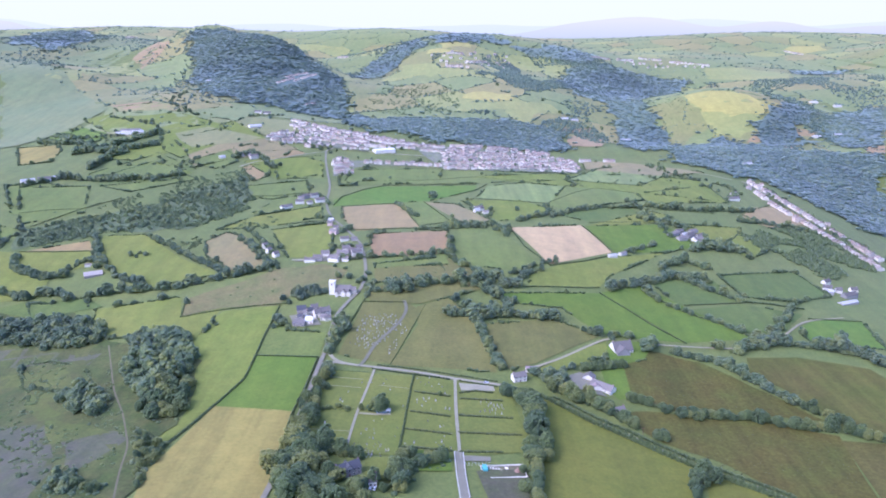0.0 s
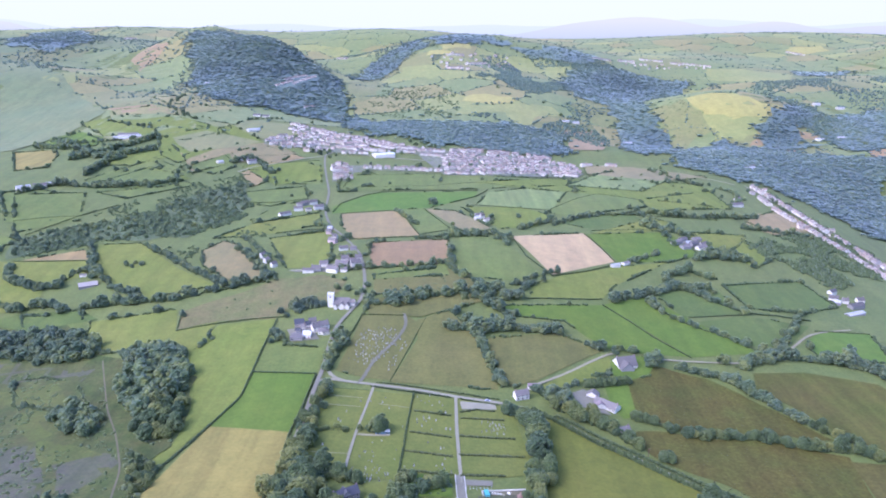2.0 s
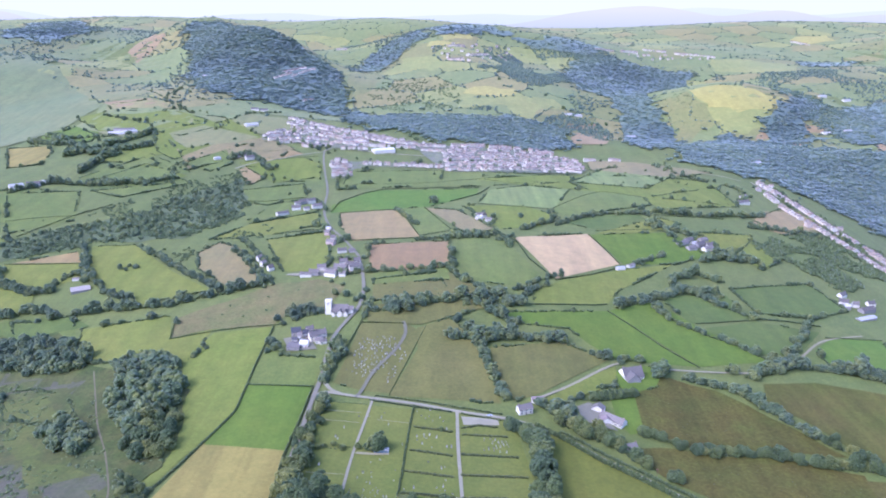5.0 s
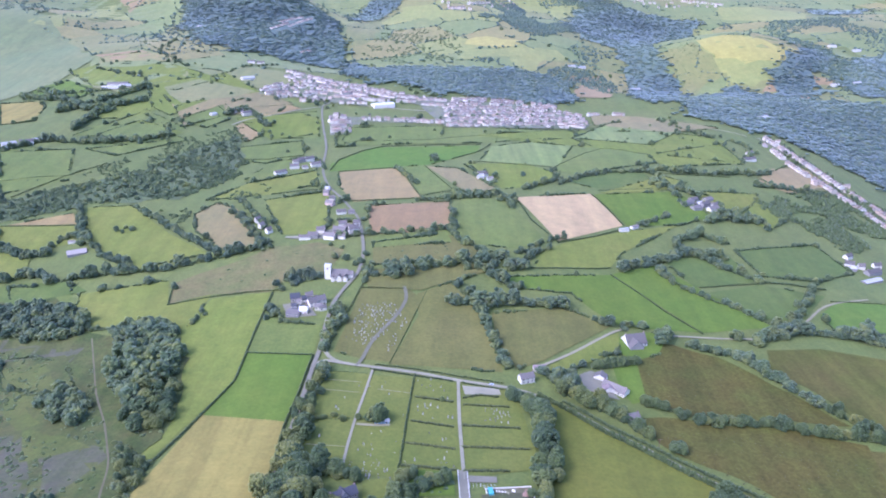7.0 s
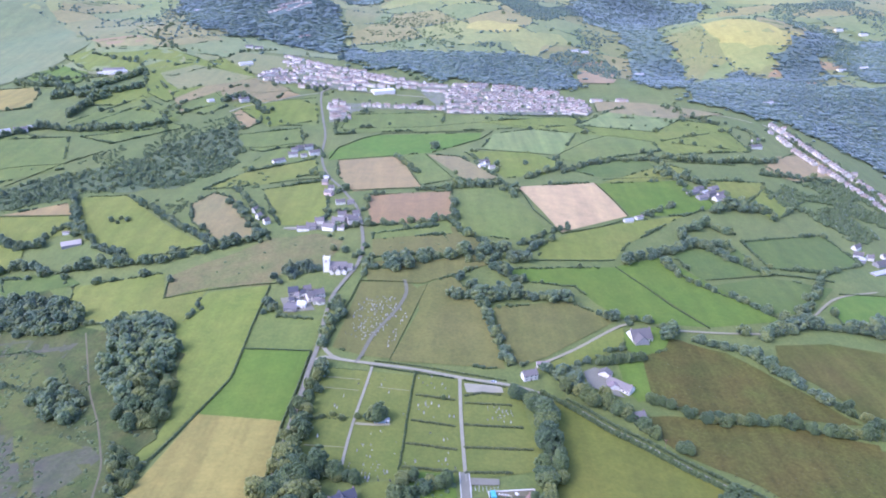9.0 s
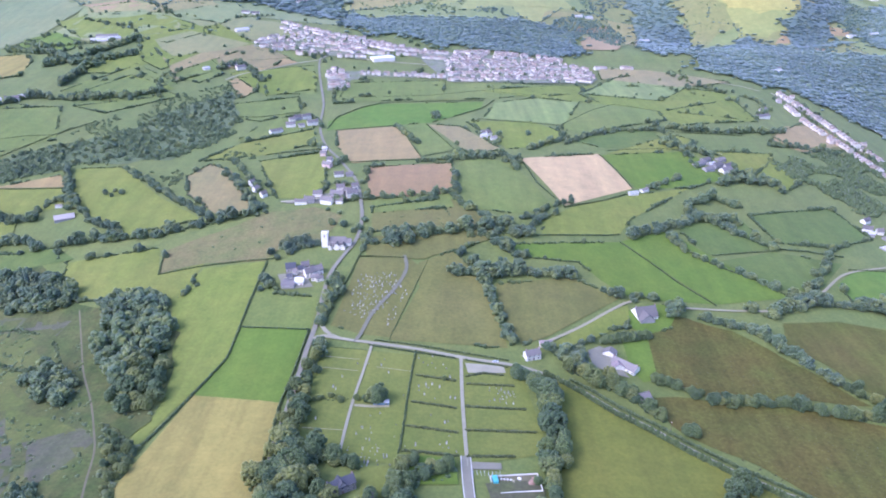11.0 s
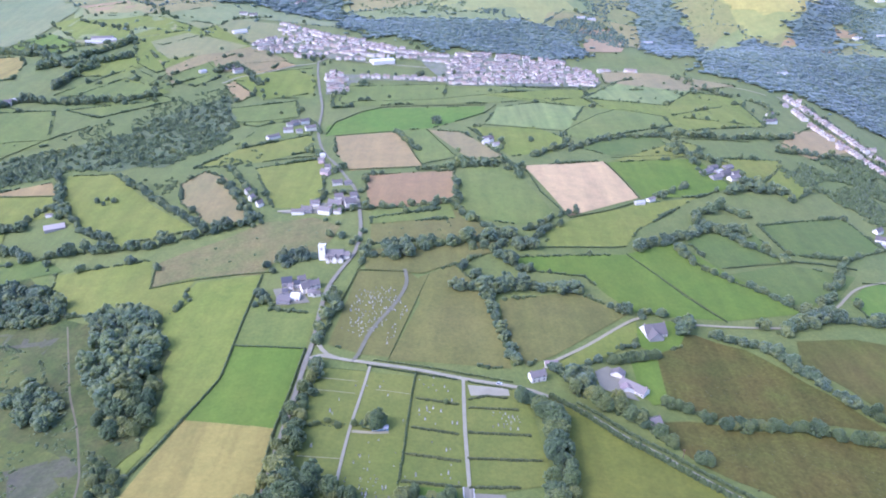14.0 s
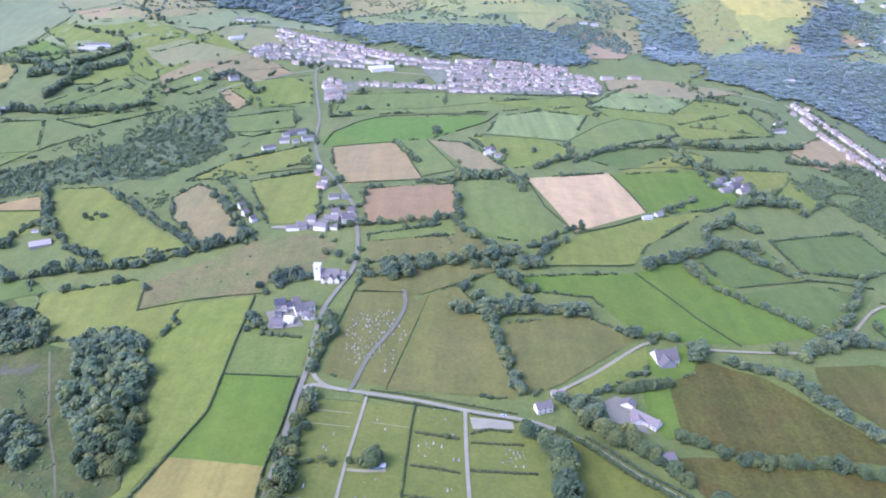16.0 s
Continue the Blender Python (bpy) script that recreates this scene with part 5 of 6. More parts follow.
bounds([(-324, 1001), (-284, 1070), (-196, 1133), (-178, 1067), (-239, 1018)])
bounds([(-364, 1195), (-346, 1247), (-248, 1302), (-229, 1220), (-281, 1168)])
bounds([(-382, 1364), (-373, 1391), (-338, 1399), (-321, 1324), (-340, 1280)])
bounds([(-344, 1447), (-256, 1505), (-222, 1323), (-303, 1310)])
bounds([(-161, 1127), (-72, 1151), (-32, 991), (-121, 975), (-150, 1051)])
bounds([(-101, 957), (7, 973), (9, 874), (-18, 861), (-87, 857)])
bounds([(-175, 1127), (-180, 1175), (-123, 1275), (62, 1301), (55, 1253), (12, 1208), (-24, 1172), (-161, 1134)])
bounds([(81, 1294), (232, 1377), (264, 1278), (170, 1159), (57, 1196)])
bounds([(-68, 1155), (-33, 1169), (10, 1032), (-32, 1004)])
bounds([(-28, 1162), (20, 1150), (74, 1034), (33, 1005)])
bounds([(30, 1179), (128, 1176), (172, 1112), (139, 1053), (81, 1035)])
bounds([(96, 998), (203, 1029), (225, 921), (133, 855)])
bounds([(25, 992), (81, 984), (120, 849), (79, 826), (15, 834), (9, 943)])
bounds([(-82, 832), (2, 857), (40, 821), (51, 794), (-77, 775)])
bounds([(168, 1083), (236, 1138), (305, 1133), (308, 1078), (219, 1051)])
bounds([(207, 1025), (336, 1062), (358, 981), (300, 940), (230, 923)])
bounds([(103, 816), (141, 853), (226, 905), (300, 940), (204, 838), (183, 798), (99, 782)])
bounds([(61, 757), (179, 781), (246, 679), (169, 677), (146, 703), (129, 733), (65, 735)])
bounds([(250, 835), (340, 864), (350, 803), (270, 773)])
bounds([(353, 882), (475, 931), (487, 855), (429, 820), (363, 819)])
bounds([(279, 763), (350, 796), (417, 782), (362, 717), (322, 717)])
bounds([(387, 733), (424, 770), (480, 772), (462, 692), (387, 697)])
bounds([(45, 684), (118, 704), (157, 675), (85, 611), (61, 596), (47, 642)])
bounds([(-27, 715), (7, 740), (39, 679), (49, 591), (-47, 596), (-25, 674)])
bounds([(-97, 615), (-91, 658), (-84, 724), (-37, 724), (-22, 705), (-47, 599), (-71, 603)])
bounds([(-564, 925), (-468, 927), (-450, 881), (-487, 856), (-528, 859)])
bounds([(-558, 928), (-488, 963), (-468, 930)])
bounds([(-698, 1173), (-596, 1201), (-546, 1072), (-613, 1016)])
bounds([(-628, 1270), (-567, 1413), (-476, 1326), (-515, 1271)])
bounds([(-853, 1597), (-827, 1672), (-734, 1575), (-794, 1529)])
bounds([(-899, 1527), (-809, 1512), (-768, 1455), (-735, 1348), (-781, 1323)])
bounds([(-520, 1459), (-475, 1530), (-439, 1520), (-414, 1429), (-467, 1345)])
bounds([(-449, 1558), (-398, 1614), (-306, 1535), (-424, 1465)])
bounds([(182, 669), (203, 672), (205, 658), (193, 635), (170, 622), (155, 633), (162, 658)])
bounds([(-869, 1634), (-839, 1679), (-738, 1591), (-765, 1548)])
bounds([(-724, 1180), (-677, 1205), (-588, 1187), (-547, 1077), (-645, 1052)])
bounds([(-577, 1205), (-481, 1256), (-465, 1296), (-437, 1273), (-520, 1181)])
bounds([(495, 1172), (612, 1305), (676, 1282), (612, 1173), (517, 1133)])
bounds([(213, 1029), (331, 1126), (361, 1105), (303, 1054)])
bounds([(336, 1544), (465, 1612), (465, 1483), (365, 1328), (235, 1371)])
bounds([(224, 1305), (338, 1264), (341, 1197), (193, 1112), (169, 1136)])
bounds([(332, 1238), (509, 1376), (502, 1242), (353, 1174)])
bounds([(-201, 1388), (-27, 1429), (87, 1442), (247, 1447), (249, 1388), (70, 1321), (-86, 1302), (-185, 1273)])
bounds([(-540, 976), (-603, 975), (-596, 935), (-637, 1008)])
bounds([(83, 598), (114, 625), (142, 650), (163, 666), (158, 639), (130, 616), (97, 594)])
bounds([(-661, 1659), (-577, 1697), (-496, 1665), (-554, 1568), (-595, 1581)])
bounds([(-564, 1528), (-492, 1651), (-393, 1580), (-429, 1510), (-486, 1395)])
bounds([(-630, 1280), (-565, 1432), (-462, 1336), (-509, 1251)])
bounds([(-394, 1417), (-283, 1479), (-235, 1435), (-228, 1349), (-302, 1301)])
bounds([(484, 1144), (541, 1236), (623, 1287), (656, 1230), (527, 1117)])
bounds([(405, 1003), (454, 1066), (484, 1020), (426, 957)])
bounds([(363, 1069), (463, 1090), (435, 1040), (358, 981)])
bounds([(55, 1376), (234, 1453), (435, 1465), (526, 1407), (484, 1238), (353, 1248), (247, 1291)])
bounds([(-273, 1169), (-222, 1211), (-197, 1142), (-240, 1097), (-294, 1078)])
bounds([(-82, 762), (-28, 775), (57, 792), (50, 768), (7, 742), (-24, 721), (-78, 728)])
bounds([(-83, 848), (2, 869), (8, 833), (-81, 817)])
bounds([(-409, 642), (-377, 642), (-335, 621), (-308, 578), (-336, 575), (-380, 593)])
bounds([(-622, 1598), (-492, 1720), (-389, 1600), (-471, 1523), (-512, 1405), (-560, 1451)])
bounds([(-468, 1512), (-391, 1583), (-286, 1507), (-343, 1443), (-418, 1463)])
bounds([(-877, 1608), (-840, 1673), (-740, 1602), (-725, 1530), (-747, 1484)])
bounds([(-606, 1242), (-551, 1369), (-456, 1311), (-507, 1251)])
bounds([(-172, 1414), (-2, 1426), (-7, 1344), (-146, 1315), (-182, 1290)])
bounds([(316, 1626), (417, 1616), (553, 1516), (433, 1459), (304, 1529)])
bounds([(-863, 1758), (-806, 1788), (-618, 1764), (-515, 1686), (-577, 1638), (-663, 1596), (-743, 1608)])
bounds([(-882, 1644), (-824, 1674), (-753, 1602), (-720, 1542), (-845, 1584)])
bounds([(-827, 1848), (-738, 1866), (-642, 1836), (-626, 1788), (-797, 1800)])
bounds([(-794, 2016), (-677, 1944), (-565, 1914), (-567, 1872), (-701, 1884)])
bounds([(-610, 1758), (-487, 1728), (-441, 1818), (-550, 1860), (-607, 1794)])
bounds([(-584, 1584), (-532, 1656), (-398, 1602), (-429, 1554), (-515, 1484), (-554, 1530)])
bounds([(-481, 1376), (-473, 1496), (-437, 1494), (-402, 1406), (-429, 1348)])
bounds([(-453, 1530), (-388, 1584), (-315, 1524), (-326, 1462), (-410, 1434)])
bounds([(-612, 1306), (-558, 1354), (-477, 1332), (-476, 1240), (-571, 1234)])
bounds([(-659, 1468), (-575, 1524), (-538, 1448), (-577, 1376), (-628, 1368)])
# ---- buildings: materials ----
def plaster(name, stops, rough=0.8, relief=0.03):
    """Painted render or stone: one tone for each house, stained and weathered."""
    m, t, b = shader(name)
    info = t.nodes.new("ShaderNodeObjectInfo")
    c = ramp(t, info.outputs["Random"], stops)
    stain = grain(t, 0.5, 6, 0.65)
    c = mix(t, 0.6, c, ramp(t, stain, [(0.3, (0.72, 0.7, 0.68)), (0.65, (1.05, 1.05, 1.05))]), "MULTIPLY")
    t.links.new(c, b.inputs["Base Color"])
    b.inputs["Roughness"].default_value = rough
    lift(t, b, grain(t, 4.0, 4), relief, 0.5)
    return m


def tiling(name, stops, metal=0.0, rough=0.55):
    m, t, b = shader(name)
    info = t.nodes.new("ShaderNodeObjectInfo")
    c = ramp(t, info.outputs["Random"], stops)
    c = mix(t, 0.7, c, ramp(t, grain(t, 1.3, 6, 0.7), [(0.3, (0.65, 0.66, 0.68)), (0.7, (1.25, 1.22, 1.2))]), "MULTIPLY")
    t.links.new(c, b.inputs["Base Color"])
    b.inputs["Roughness"].default_value, b.inputs["Metallic"].default_value = rough, metal
    lift(t, b, grain(t, 3.0, 3, 0.5, (1, 0.2, 1)), 0.05, 0.6)
    return m


WALL = {
    "white": plaster("white_render", [(0, (0.77, 0.71, 0.59)), (0.5, (0.84, 0.79, 0.67)), (1, (0.81, 0.74, 0.61))]),
    "stone": plaster("grey_stone", [(0, (0.30, 0.28, 0.26)), (1, (0.40, 0.37, 0.34))], 0.9, 0.06),
    "pink": plaster("pink_render", [(0, (0.55, 0.40, 0.36)), (1, (0.62, 0.48, 0.42))]),
    "blue": plaster("blue_grey_boards", [(0, (0.20, 0.30, 0.34)), (1, (0.24, 0.33, 0.36))]),
    "metal": plaster("grey_cladding", [(0, (0.42, 0.45, 0.5)), (1, (0.5, 0.52, 0.56))], 0.5),
    "street": plaster("street_fronts", [(0, (0.82, 0.76, 0.63)), (0.35, (0.78, 0.71, 0.57)), (0.6, (0.6, 0.47, 0.35)), (0.8, (0.8, 0.73, 0.6)), (1, (0.46, 0.41, 0.37))]),
}
ROOF = {
    "slate": tiling("welsh_slate", [(0, (0.13, 0.112, 0.094)), (0.6, (0.17, 0.148, 0.124)), (1, (0.21, 0.18, 0.15))]),
    "dark": tiling("dark_slate", [(0, (0.07, 0.07, 0.075)), (1, (0.09, 0.085, 0.09))]),
    "metal": tiling("sheet_roof", [(0, (0.46, 0.44, 0.4)), (1, (0.55, 0.53, 0.48))], 0.1, 0.55),
    "brown": tiling("brown_tiles", [(0, (0.26, 0.2, 0.18)), (1, (0.34, 0.26, 0.23))]),
    "white": tiling("white_sheet_roof", [(0, (0.74, 0.74, 0.72)), (1, (0.78, 0.78, 0.76))]),
    "street": tiling("street_slate", [(0, (0.24, 0.2, 0.16)), (0.5, (0.3, 0.255, 0.205)), (0.8, (0.36, 0.26, 0.19)), (1, (0.42, 0.37, 0.3))]),
}
pane, pane_t, pane_b = shader("window_glass")
pane_b.inputs["Base Color"].default_value, pane_b.inputs["Roughness"].default_value = (0.03, 0.04, 0.05, 1), 0.1
joinery = plaster("painted_timber", [(0, (0.12, 0.1, 0.09)), (1, (0.3, 0.12, 0.1))])
brickwork = plaster("chimney_brick", [(0, (0.3, 0.2, 0.17)), (1, (0.36, 0.27, 0.24))], 0.9)


def box(bm, x0, x1, y0, y1, z0, z1):
    v = [bm.verts.new((x, y, z)) for x in (x0, x1) for y in (y0, y1) for z in (z0, z1)]
    for f in ((0, 1, 3, 2), (4, 6, 7, 5), (0, 4, 5, 1), (2, 3, 7, 6), (0, 2, 6, 4), (1, 5, 7, 3)):
        bm.faces.new([v[k] for k in f])


def part(name, bm, material, parent, label=""):
    ob = mesh_of(name, bm, material, parent)
    return tagged(ob, label) if label else ob


def gabled(long, deep, eaves, rise):
    """Walls with a gable at both ends, sunk a metre into the ground."""
    bm = bmesh.new()
    a, d = long / 2, deep / 2
    ends = [[bm.verts.new((x, y, z)) for y, z in ((-d, -1.2), (d, -1.2), (d, eaves), (0, eaves + rise), (-d, eaves))] for x in (-a, a)]
    bm.faces.new(ends[0][::-1])
    bm.faces.new(ends[1])
    for k in (1, 4, 0):
        bm.faces.new((ends[0][k], ends[0][(k + 1) % 5], ends[1][(k + 1) % 5], ends[1][k]))
    bmesh.ops.recalc_face_normals(bm, faces=bm.faces[:])
    return bm


def pitched(long, deep, eaves, rise, thick=0.22, over=0.35):
    """Two roof slopes that meet at the ridge."""
    bm = bmesh.new()
    a, d = long / 2 + over, deep / 2 + over
    drop = rise * over / (deep / 2)
    for s in (-1, 1):
        top = [bm.verts.new(p) for p in ((-a, 0, eaves + rise + thick), (a, 0, eaves + rise + thick), (a, s * d, eaves - drop + thick), (-a, s * d, eaves - drop + thick))]
        low = [bm.verts.new(v.co - Vector((0, 0, thick))) for v in top]
        bm.faces.new(top)
        bm.faces.new(low[::-1])
        for k in range(4):
            bm.faces.new((top[k], low[k], low[(k + 1) % 4], top[(k + 1) % 4]))
    bmesh.ops.recalc_face_normals(bm, faces=bm.faces[:])
    return bm


def stack(x, z):
    bm = bmesh.new()
    box(bm, x - 0.45, x + 0.45, -0.35, 0.35, z - 1.2, z + 0.9)
    box(bm, x - 0.53, x + 0.53, -0.43, 0.43, z + 0.9, z + 1.05)
    for k in (-0.22, 0.22):
        tube(bm, (x + k, 0, z + 1.05), (x + k, 0, z + 1.4), 0.13, 0.11)
    return bm


def window(x, y, z, wide, tall, side, parent):
    """A frame standing proud of the wall, with its pane and sill."""
    bm = bmesh.new()
    y += side * 0.02
    for x0, x1, z0, z1 in ((-wide / 2 - 0.1, -wide / 2, -tall / 2, tall / 2), (wide / 2, wide / 2 + 0.1, -tall / 2, tall / 2), (-wide / 2 - 0.1, wide / 2 + 0.1, tall / 2, tall / 2 + 0.1), (-0.04, 0.04, -tall / 2, tall / 2)):
        box(bm, x + x0, x + x1, min(y, y + side * 0.07), max(y, y + side * 0.07), z + z0, z + z1)
    ob = part("window", bm, WALL["white"], parent)
    bm = bmesh.new()
    box(bm, x - wide / 2, x + wide / 2, min(y, y + side * 0.03), max(y, y + side * 0.03), z - tall / 2, z + tall / 2)
    part("pane", bm, pane, ob)
    bm = bmesh.new()
    box(bm, x - wide / 2 - 0.15, x + wide / 2 + 0.15, min(y, y + side * 0.15), max(y, y + side * 0.15), z - tall / 2 - 0.1, z - tall / 2)
    part("sill", bm, WALL["stone"], ob)


HOUSE_WORDS = {"cottage": "country cottage", "house": "two-storey country house", "barn": "long farm barn", "shed": "low farm shed", "garage": "garage beside a cottage", "wing": "gabled wing of a house", "hall": "large hall with a shallow roof"}
WALL_WORDS = {"white": "white-rendered", "stone": "grey stone", "pink": "pink-rendered", "blue": "blue-grey boarded", "metal": "grey metal-clad"}
ROOF_WORDS = {"slate": "grey slate roof", "dark": "dark slate roof", "metal": "pale sheet roof", "brown": "brown tiled roof", "white": "white roof", "street": "weathered grey roof"}


def building(kind, x, y, long, deep, turn, eaves, rise, wall, roof):
    name = {"wing": "house_wing", "hall": "sports_hall"}.get(kind, kind)
    top = new(name)
    corners = [(x + math.cos(radians(turn)) * a * long / 2 - math.sin(radians(turn)) * b * deep / 2, y + math.sin(radians(turn)) * a * long / 2 + math.cos(radians(turn)) * b * deep / 2) for a in (-1, 1) for b in (-1, 1)]
    top.matrix_basis = pose(x, y, min(float(height(*c)) for c in corners) + 0.6, 0, 0, turn)
    if kind == "wing":
        long, deep = deep, long
        top.matrix_basis = top.matrix_basis @ pose(0, 0, 0, 0, 0, 90)
    part("wall", gabled(long, deep, eaves, rise), WALL[wall], top)
    part("roof", pitched(long, deep, eaves, rise), ROOF[roof], top)
    if kind in ("house", "cottage"):
        part("chimney", stack(long / 2 - 0.6, eaves + rise), brickwork, top, "brick chimney with clay pots")
        if long > 9:
            part("chimney", stack(-long / 2 + 0.6, eaves + rise), brickwork, top, "brick chimney with clay pots")
    if y < 800 and kind not in ("wing",):
        n = max(2, int(long / 3.2))
        floors = (1.4, 3.9) if eaves > 4.4 else (1.4,)
        for z in floors:
            for k in range(n):
                px = -long / 2 + long * (k + 0.5) / n
                for side in (-1, 1):
                    if kind in ("barn", "shed", "garage") and k % 2:
                        continue
                    if z < 2 and k == n // 2 and side < 0:
                        bm = bmesh.new()
                        box(bm, px - 0.5, px + 0.5, -deep / 2 - 0.06, -deep / 2, -1.0, 2.0)
                        part("door", bm, joinery, top)
                        continue
                    window(px, side * deep / 2, z, 1.2, 1.2, side, top)
    elif y < 800:
        window(-long / 2 + long / 2, deep / 2, 1.4, 1.2, 1.1, 1, top)
    return tagged(top, f"{WALL_WORDS[wall]} {HOUSE_WORDS[kind]} with a {ROOF_WORDS[roof]}", kind if kind != "wing" else "house", "country buildings")


UNIT = 5.2
unit_bm = gabled(UNIT, 8.0, 5.0, 2.6)
unit_wall = bpy.data.meshes.new("wall")
unit_bm.to_mesh(unit_wall)
unit_bm.free()
unit_wall.materials.append(WALL["street"])
unit_bm = pitched(UNIT, 8.0, 5.0, 2.6, 0.2, 0.02)
unit_roof = bpy.data.meshes.new("roof")
unit_bm.to_mesh(unit_roof)
unit_bm.free()
unit_roof.materials.append(ROOF["street"])
unit_bm = stack(UNIT / 2, 7.6)
unit_chimney = bpy.data.meshes.new("chimney")
unit_bm.to_mesh(unit_chimney)
unit_bm.free()
unit_chimney.materials.append(brickwork)
unit_bm = bmesh.new()
box(unit_bm, -2.3, 0.4, 4.0, 8.5, -1.2, 2.6)
box(unit_bm, -2.45, 0.55, 4.0, 8.65, 2.6, 2.8)
unit_back = bpy.data.meshes.new("rear_extension")
unit_bm.to_mesh(unit_back)
unit_bm.free()
unit_back.materials.append(WALL["street"])


def terrace(x1, y1, x2, y2):
    """A street row: each house its own front and roof, stepping with the ground."""
    long = math.hypot(x2 - x1, y2 - y1)
    n = max(2, round(long / UNIT))
    turn = math.atan2(y2 - y1, x2 - x1)
    top = new("terraced_row")
    for x, y in along([(x1, y1), (x2, y2)], 5.0):
        taken(x, y)
    top.location = (x1, y1, float(height(x1, y1)))
    for k in range(n):
        u = (k + 0.5) / n
        px, py = (x2 - x1) * u + rng.normal() * 0.5, (y2 - y1) * u + rng.normal() * 1.4
        if rng.random() < 0.1:
            continue
        z = float(height(x1 + px, y1 + py)) - top.location.z + 0.4 + rng.uniform(-0.2, 0.3)
        for name, me in (("wall", unit_wall), ("roof", unit_roof), ("chimney", unit_chimney), ("rear_extension", unit_back)):
            if name == "rear_extension" and y1 > 1700:
                continue
            ob = new(name, me)
            ob.parent = top
            ob.matrix_basis = Matrix.LocRotScale((px, py, z), Euler((0, 0, turn)), (1, rng.uniform(0.9, 1.1), rng.uniform(0.8, 1.15)))
    return tagged(top, "row of pale terraced houses with slate roofs", "terraced houses", "village terraces")


def village(outline, gap):
    """Detached and paired houses strewn over a village, each turned to its street."""
    for x, y in spread(outline, gap):
        if taken(x, y, False):
            continue
        top = new("village_house")
        turn = radians(90.0 * int(rng.integers(2)) - 12 + rng.normal() * 10)
        top.matrix_basis = Matrix.LocRotScale((x, y, float(height(x, y)) + 0.3), Euler((0, 0, turn)), (rng.uniform(1.2, 2.2), rng.uniform(0.85, 1.1), rng.uniform(0.75, 1.1)))
        for name, me in (("wall", unit_wall), ("roof", unit_roof), ("chimney", unit_chimney)):
            new(name, me).parent = top
        tagged(top, "small pale village house with a slate roof", "house", "village houses")
        if rng.random() < 0.45:
            tree(x + rng.uniform(5, 9), y + rng.uniform(-8, 8), rng.uniform(3.5, 6.5), "garden trees")

building('cottage', 67.5, 581.1, 12.3, 7, 20, 4.6, 3.2, 'white', 'slate')
building('garage', 80.5, 598.4, 10.1, 6, 2, 2.8, 2.0, 'white', 'brown')
building('house', 174.5, 652.5, 19.0, 15, 13, 2.9, 7.0, 'white', 'slate')
building('wing', 173.5, 645.0, 13.0, 11, 13, 2.9, 5.2, 'stone', 'slate')
building('house', 140.9, 576.5, 21.5, 9, -44, 3.0, 3.6, 'white', 'slate')
building('wing', 131.6, 591.2, 10.1, 7, -26, 3.0, 3.0, 'white', 'slate')
building('wing', 134.8, 574.3, 9.4, 6, 2, 2.8, 2.6, 'white', 'brown')
building('cottage', 146.3, 537.9, 8.9, 9, 20, 3.0, 3.0, 'stone', 'slate')
building('barn', -147.2, 707.1, 9.5, 12, 13, 4.0, 3.0, 'stone', 'dark')
building('barn', -143.3, 679.4, 12.2, 13, -7, 3.2, 1.4, 'stone', 'slate')
building('cottage', -133.5, 707.4, 7.2, 7, 19, 4.2, 3.2, 'white', 'slate')
building('cottage', -140.9, 695.7, 4.1, 5, -4, 4.0, 2.4, 'white', 'slate')
building('cottage', -134.1, 680.6, 7.5, 7, -3, 4.0, 2.6, 'white', 'white')
building('house', -128.3, 693.8, 7.2, 9, 27, 5.0, 3.6, 'white', 'slate')
building('house', -120.9, 698.8, 9.4, 8, 26, 4.6, 3.4, 'white', 'slate')
building('cottage', -120.8, 687.3, 7.0, 6, -2, 3.2, 2.4, 'white', 'slate')
building('house', -65.0, 432.8, 17.6, 8, 32, 5.0, 4.0, 'stone', 'dark')
building('wing', -64.8, 432.4, 5.9, 7, 32, 5.0, 3.6, 'stone', 'dark')
building('cottage', -46.7, 424.4, 5.2, 12, 5, 3.6, 3.6, 'white', 'slate')
building('shed', -47.0, 517.7, 11.0, 3.5, 3, 2.4, 0.6, 'blue', 'metal')
building('barn', -433.6, 853.0, 21.0, 14, 28, 3.2, 3.0, 'stone', 'street')
building('shed', -452.0, 880.0, 7.5, 4, 12, 2.6, 1.0, 'white', 'street')
building('barn', 221.5, 904.2, 12.0, 6, 19, 3.2, 1.6, 'white', 'metal')
building('shed', 238.0, 917.0, 11.0, 5.5, 35, 3.0, 1.4, 'white', 'street')
building('barn', 55.0, 1108.0, 11.5, 6.5, 22, 3.6, 2.2, 'white', 'slate')
building('shed', 66.0, 1080.0, 9.0, 6, 16, 3.2, 1.8, 'white', 'street')
building('cottage', 60.1, 1100.3, 6.8, 6, 28, 4, 2.5, 'white', 'slate')
building('barn', 336.5, 1018.2, 19.3, 9, 37, 4, 2.5, 'stone', 'slate')
building('barn', 343.6, 1003.0, 13.6, 10, 22, 4, 2.5, 'stone', 'slate')
building('house', 360.3, 1017.1, 14.5, 9, 30, 5, 3, 'stone', 'slate')
building('house', 367.1, 1004.2, 16.2, 9, 28, 5, 3, 'white', 'slate')
building('shed', 350.1, 1035.5, 12.2, 7, 24, 3, 2, 'stone', 'slate')
building('house', 493.3, 876.2, 10.6, 9, -31, 5, 3, 'white', 'slate')
building('cottage', 505.0, 902.8, 11.5, 7, 32, 4, 3, 'white', 'slate')
building('house', 513.2, 860.1, 20.7, 9, 23, 5, 3, 'stone', 'slate')
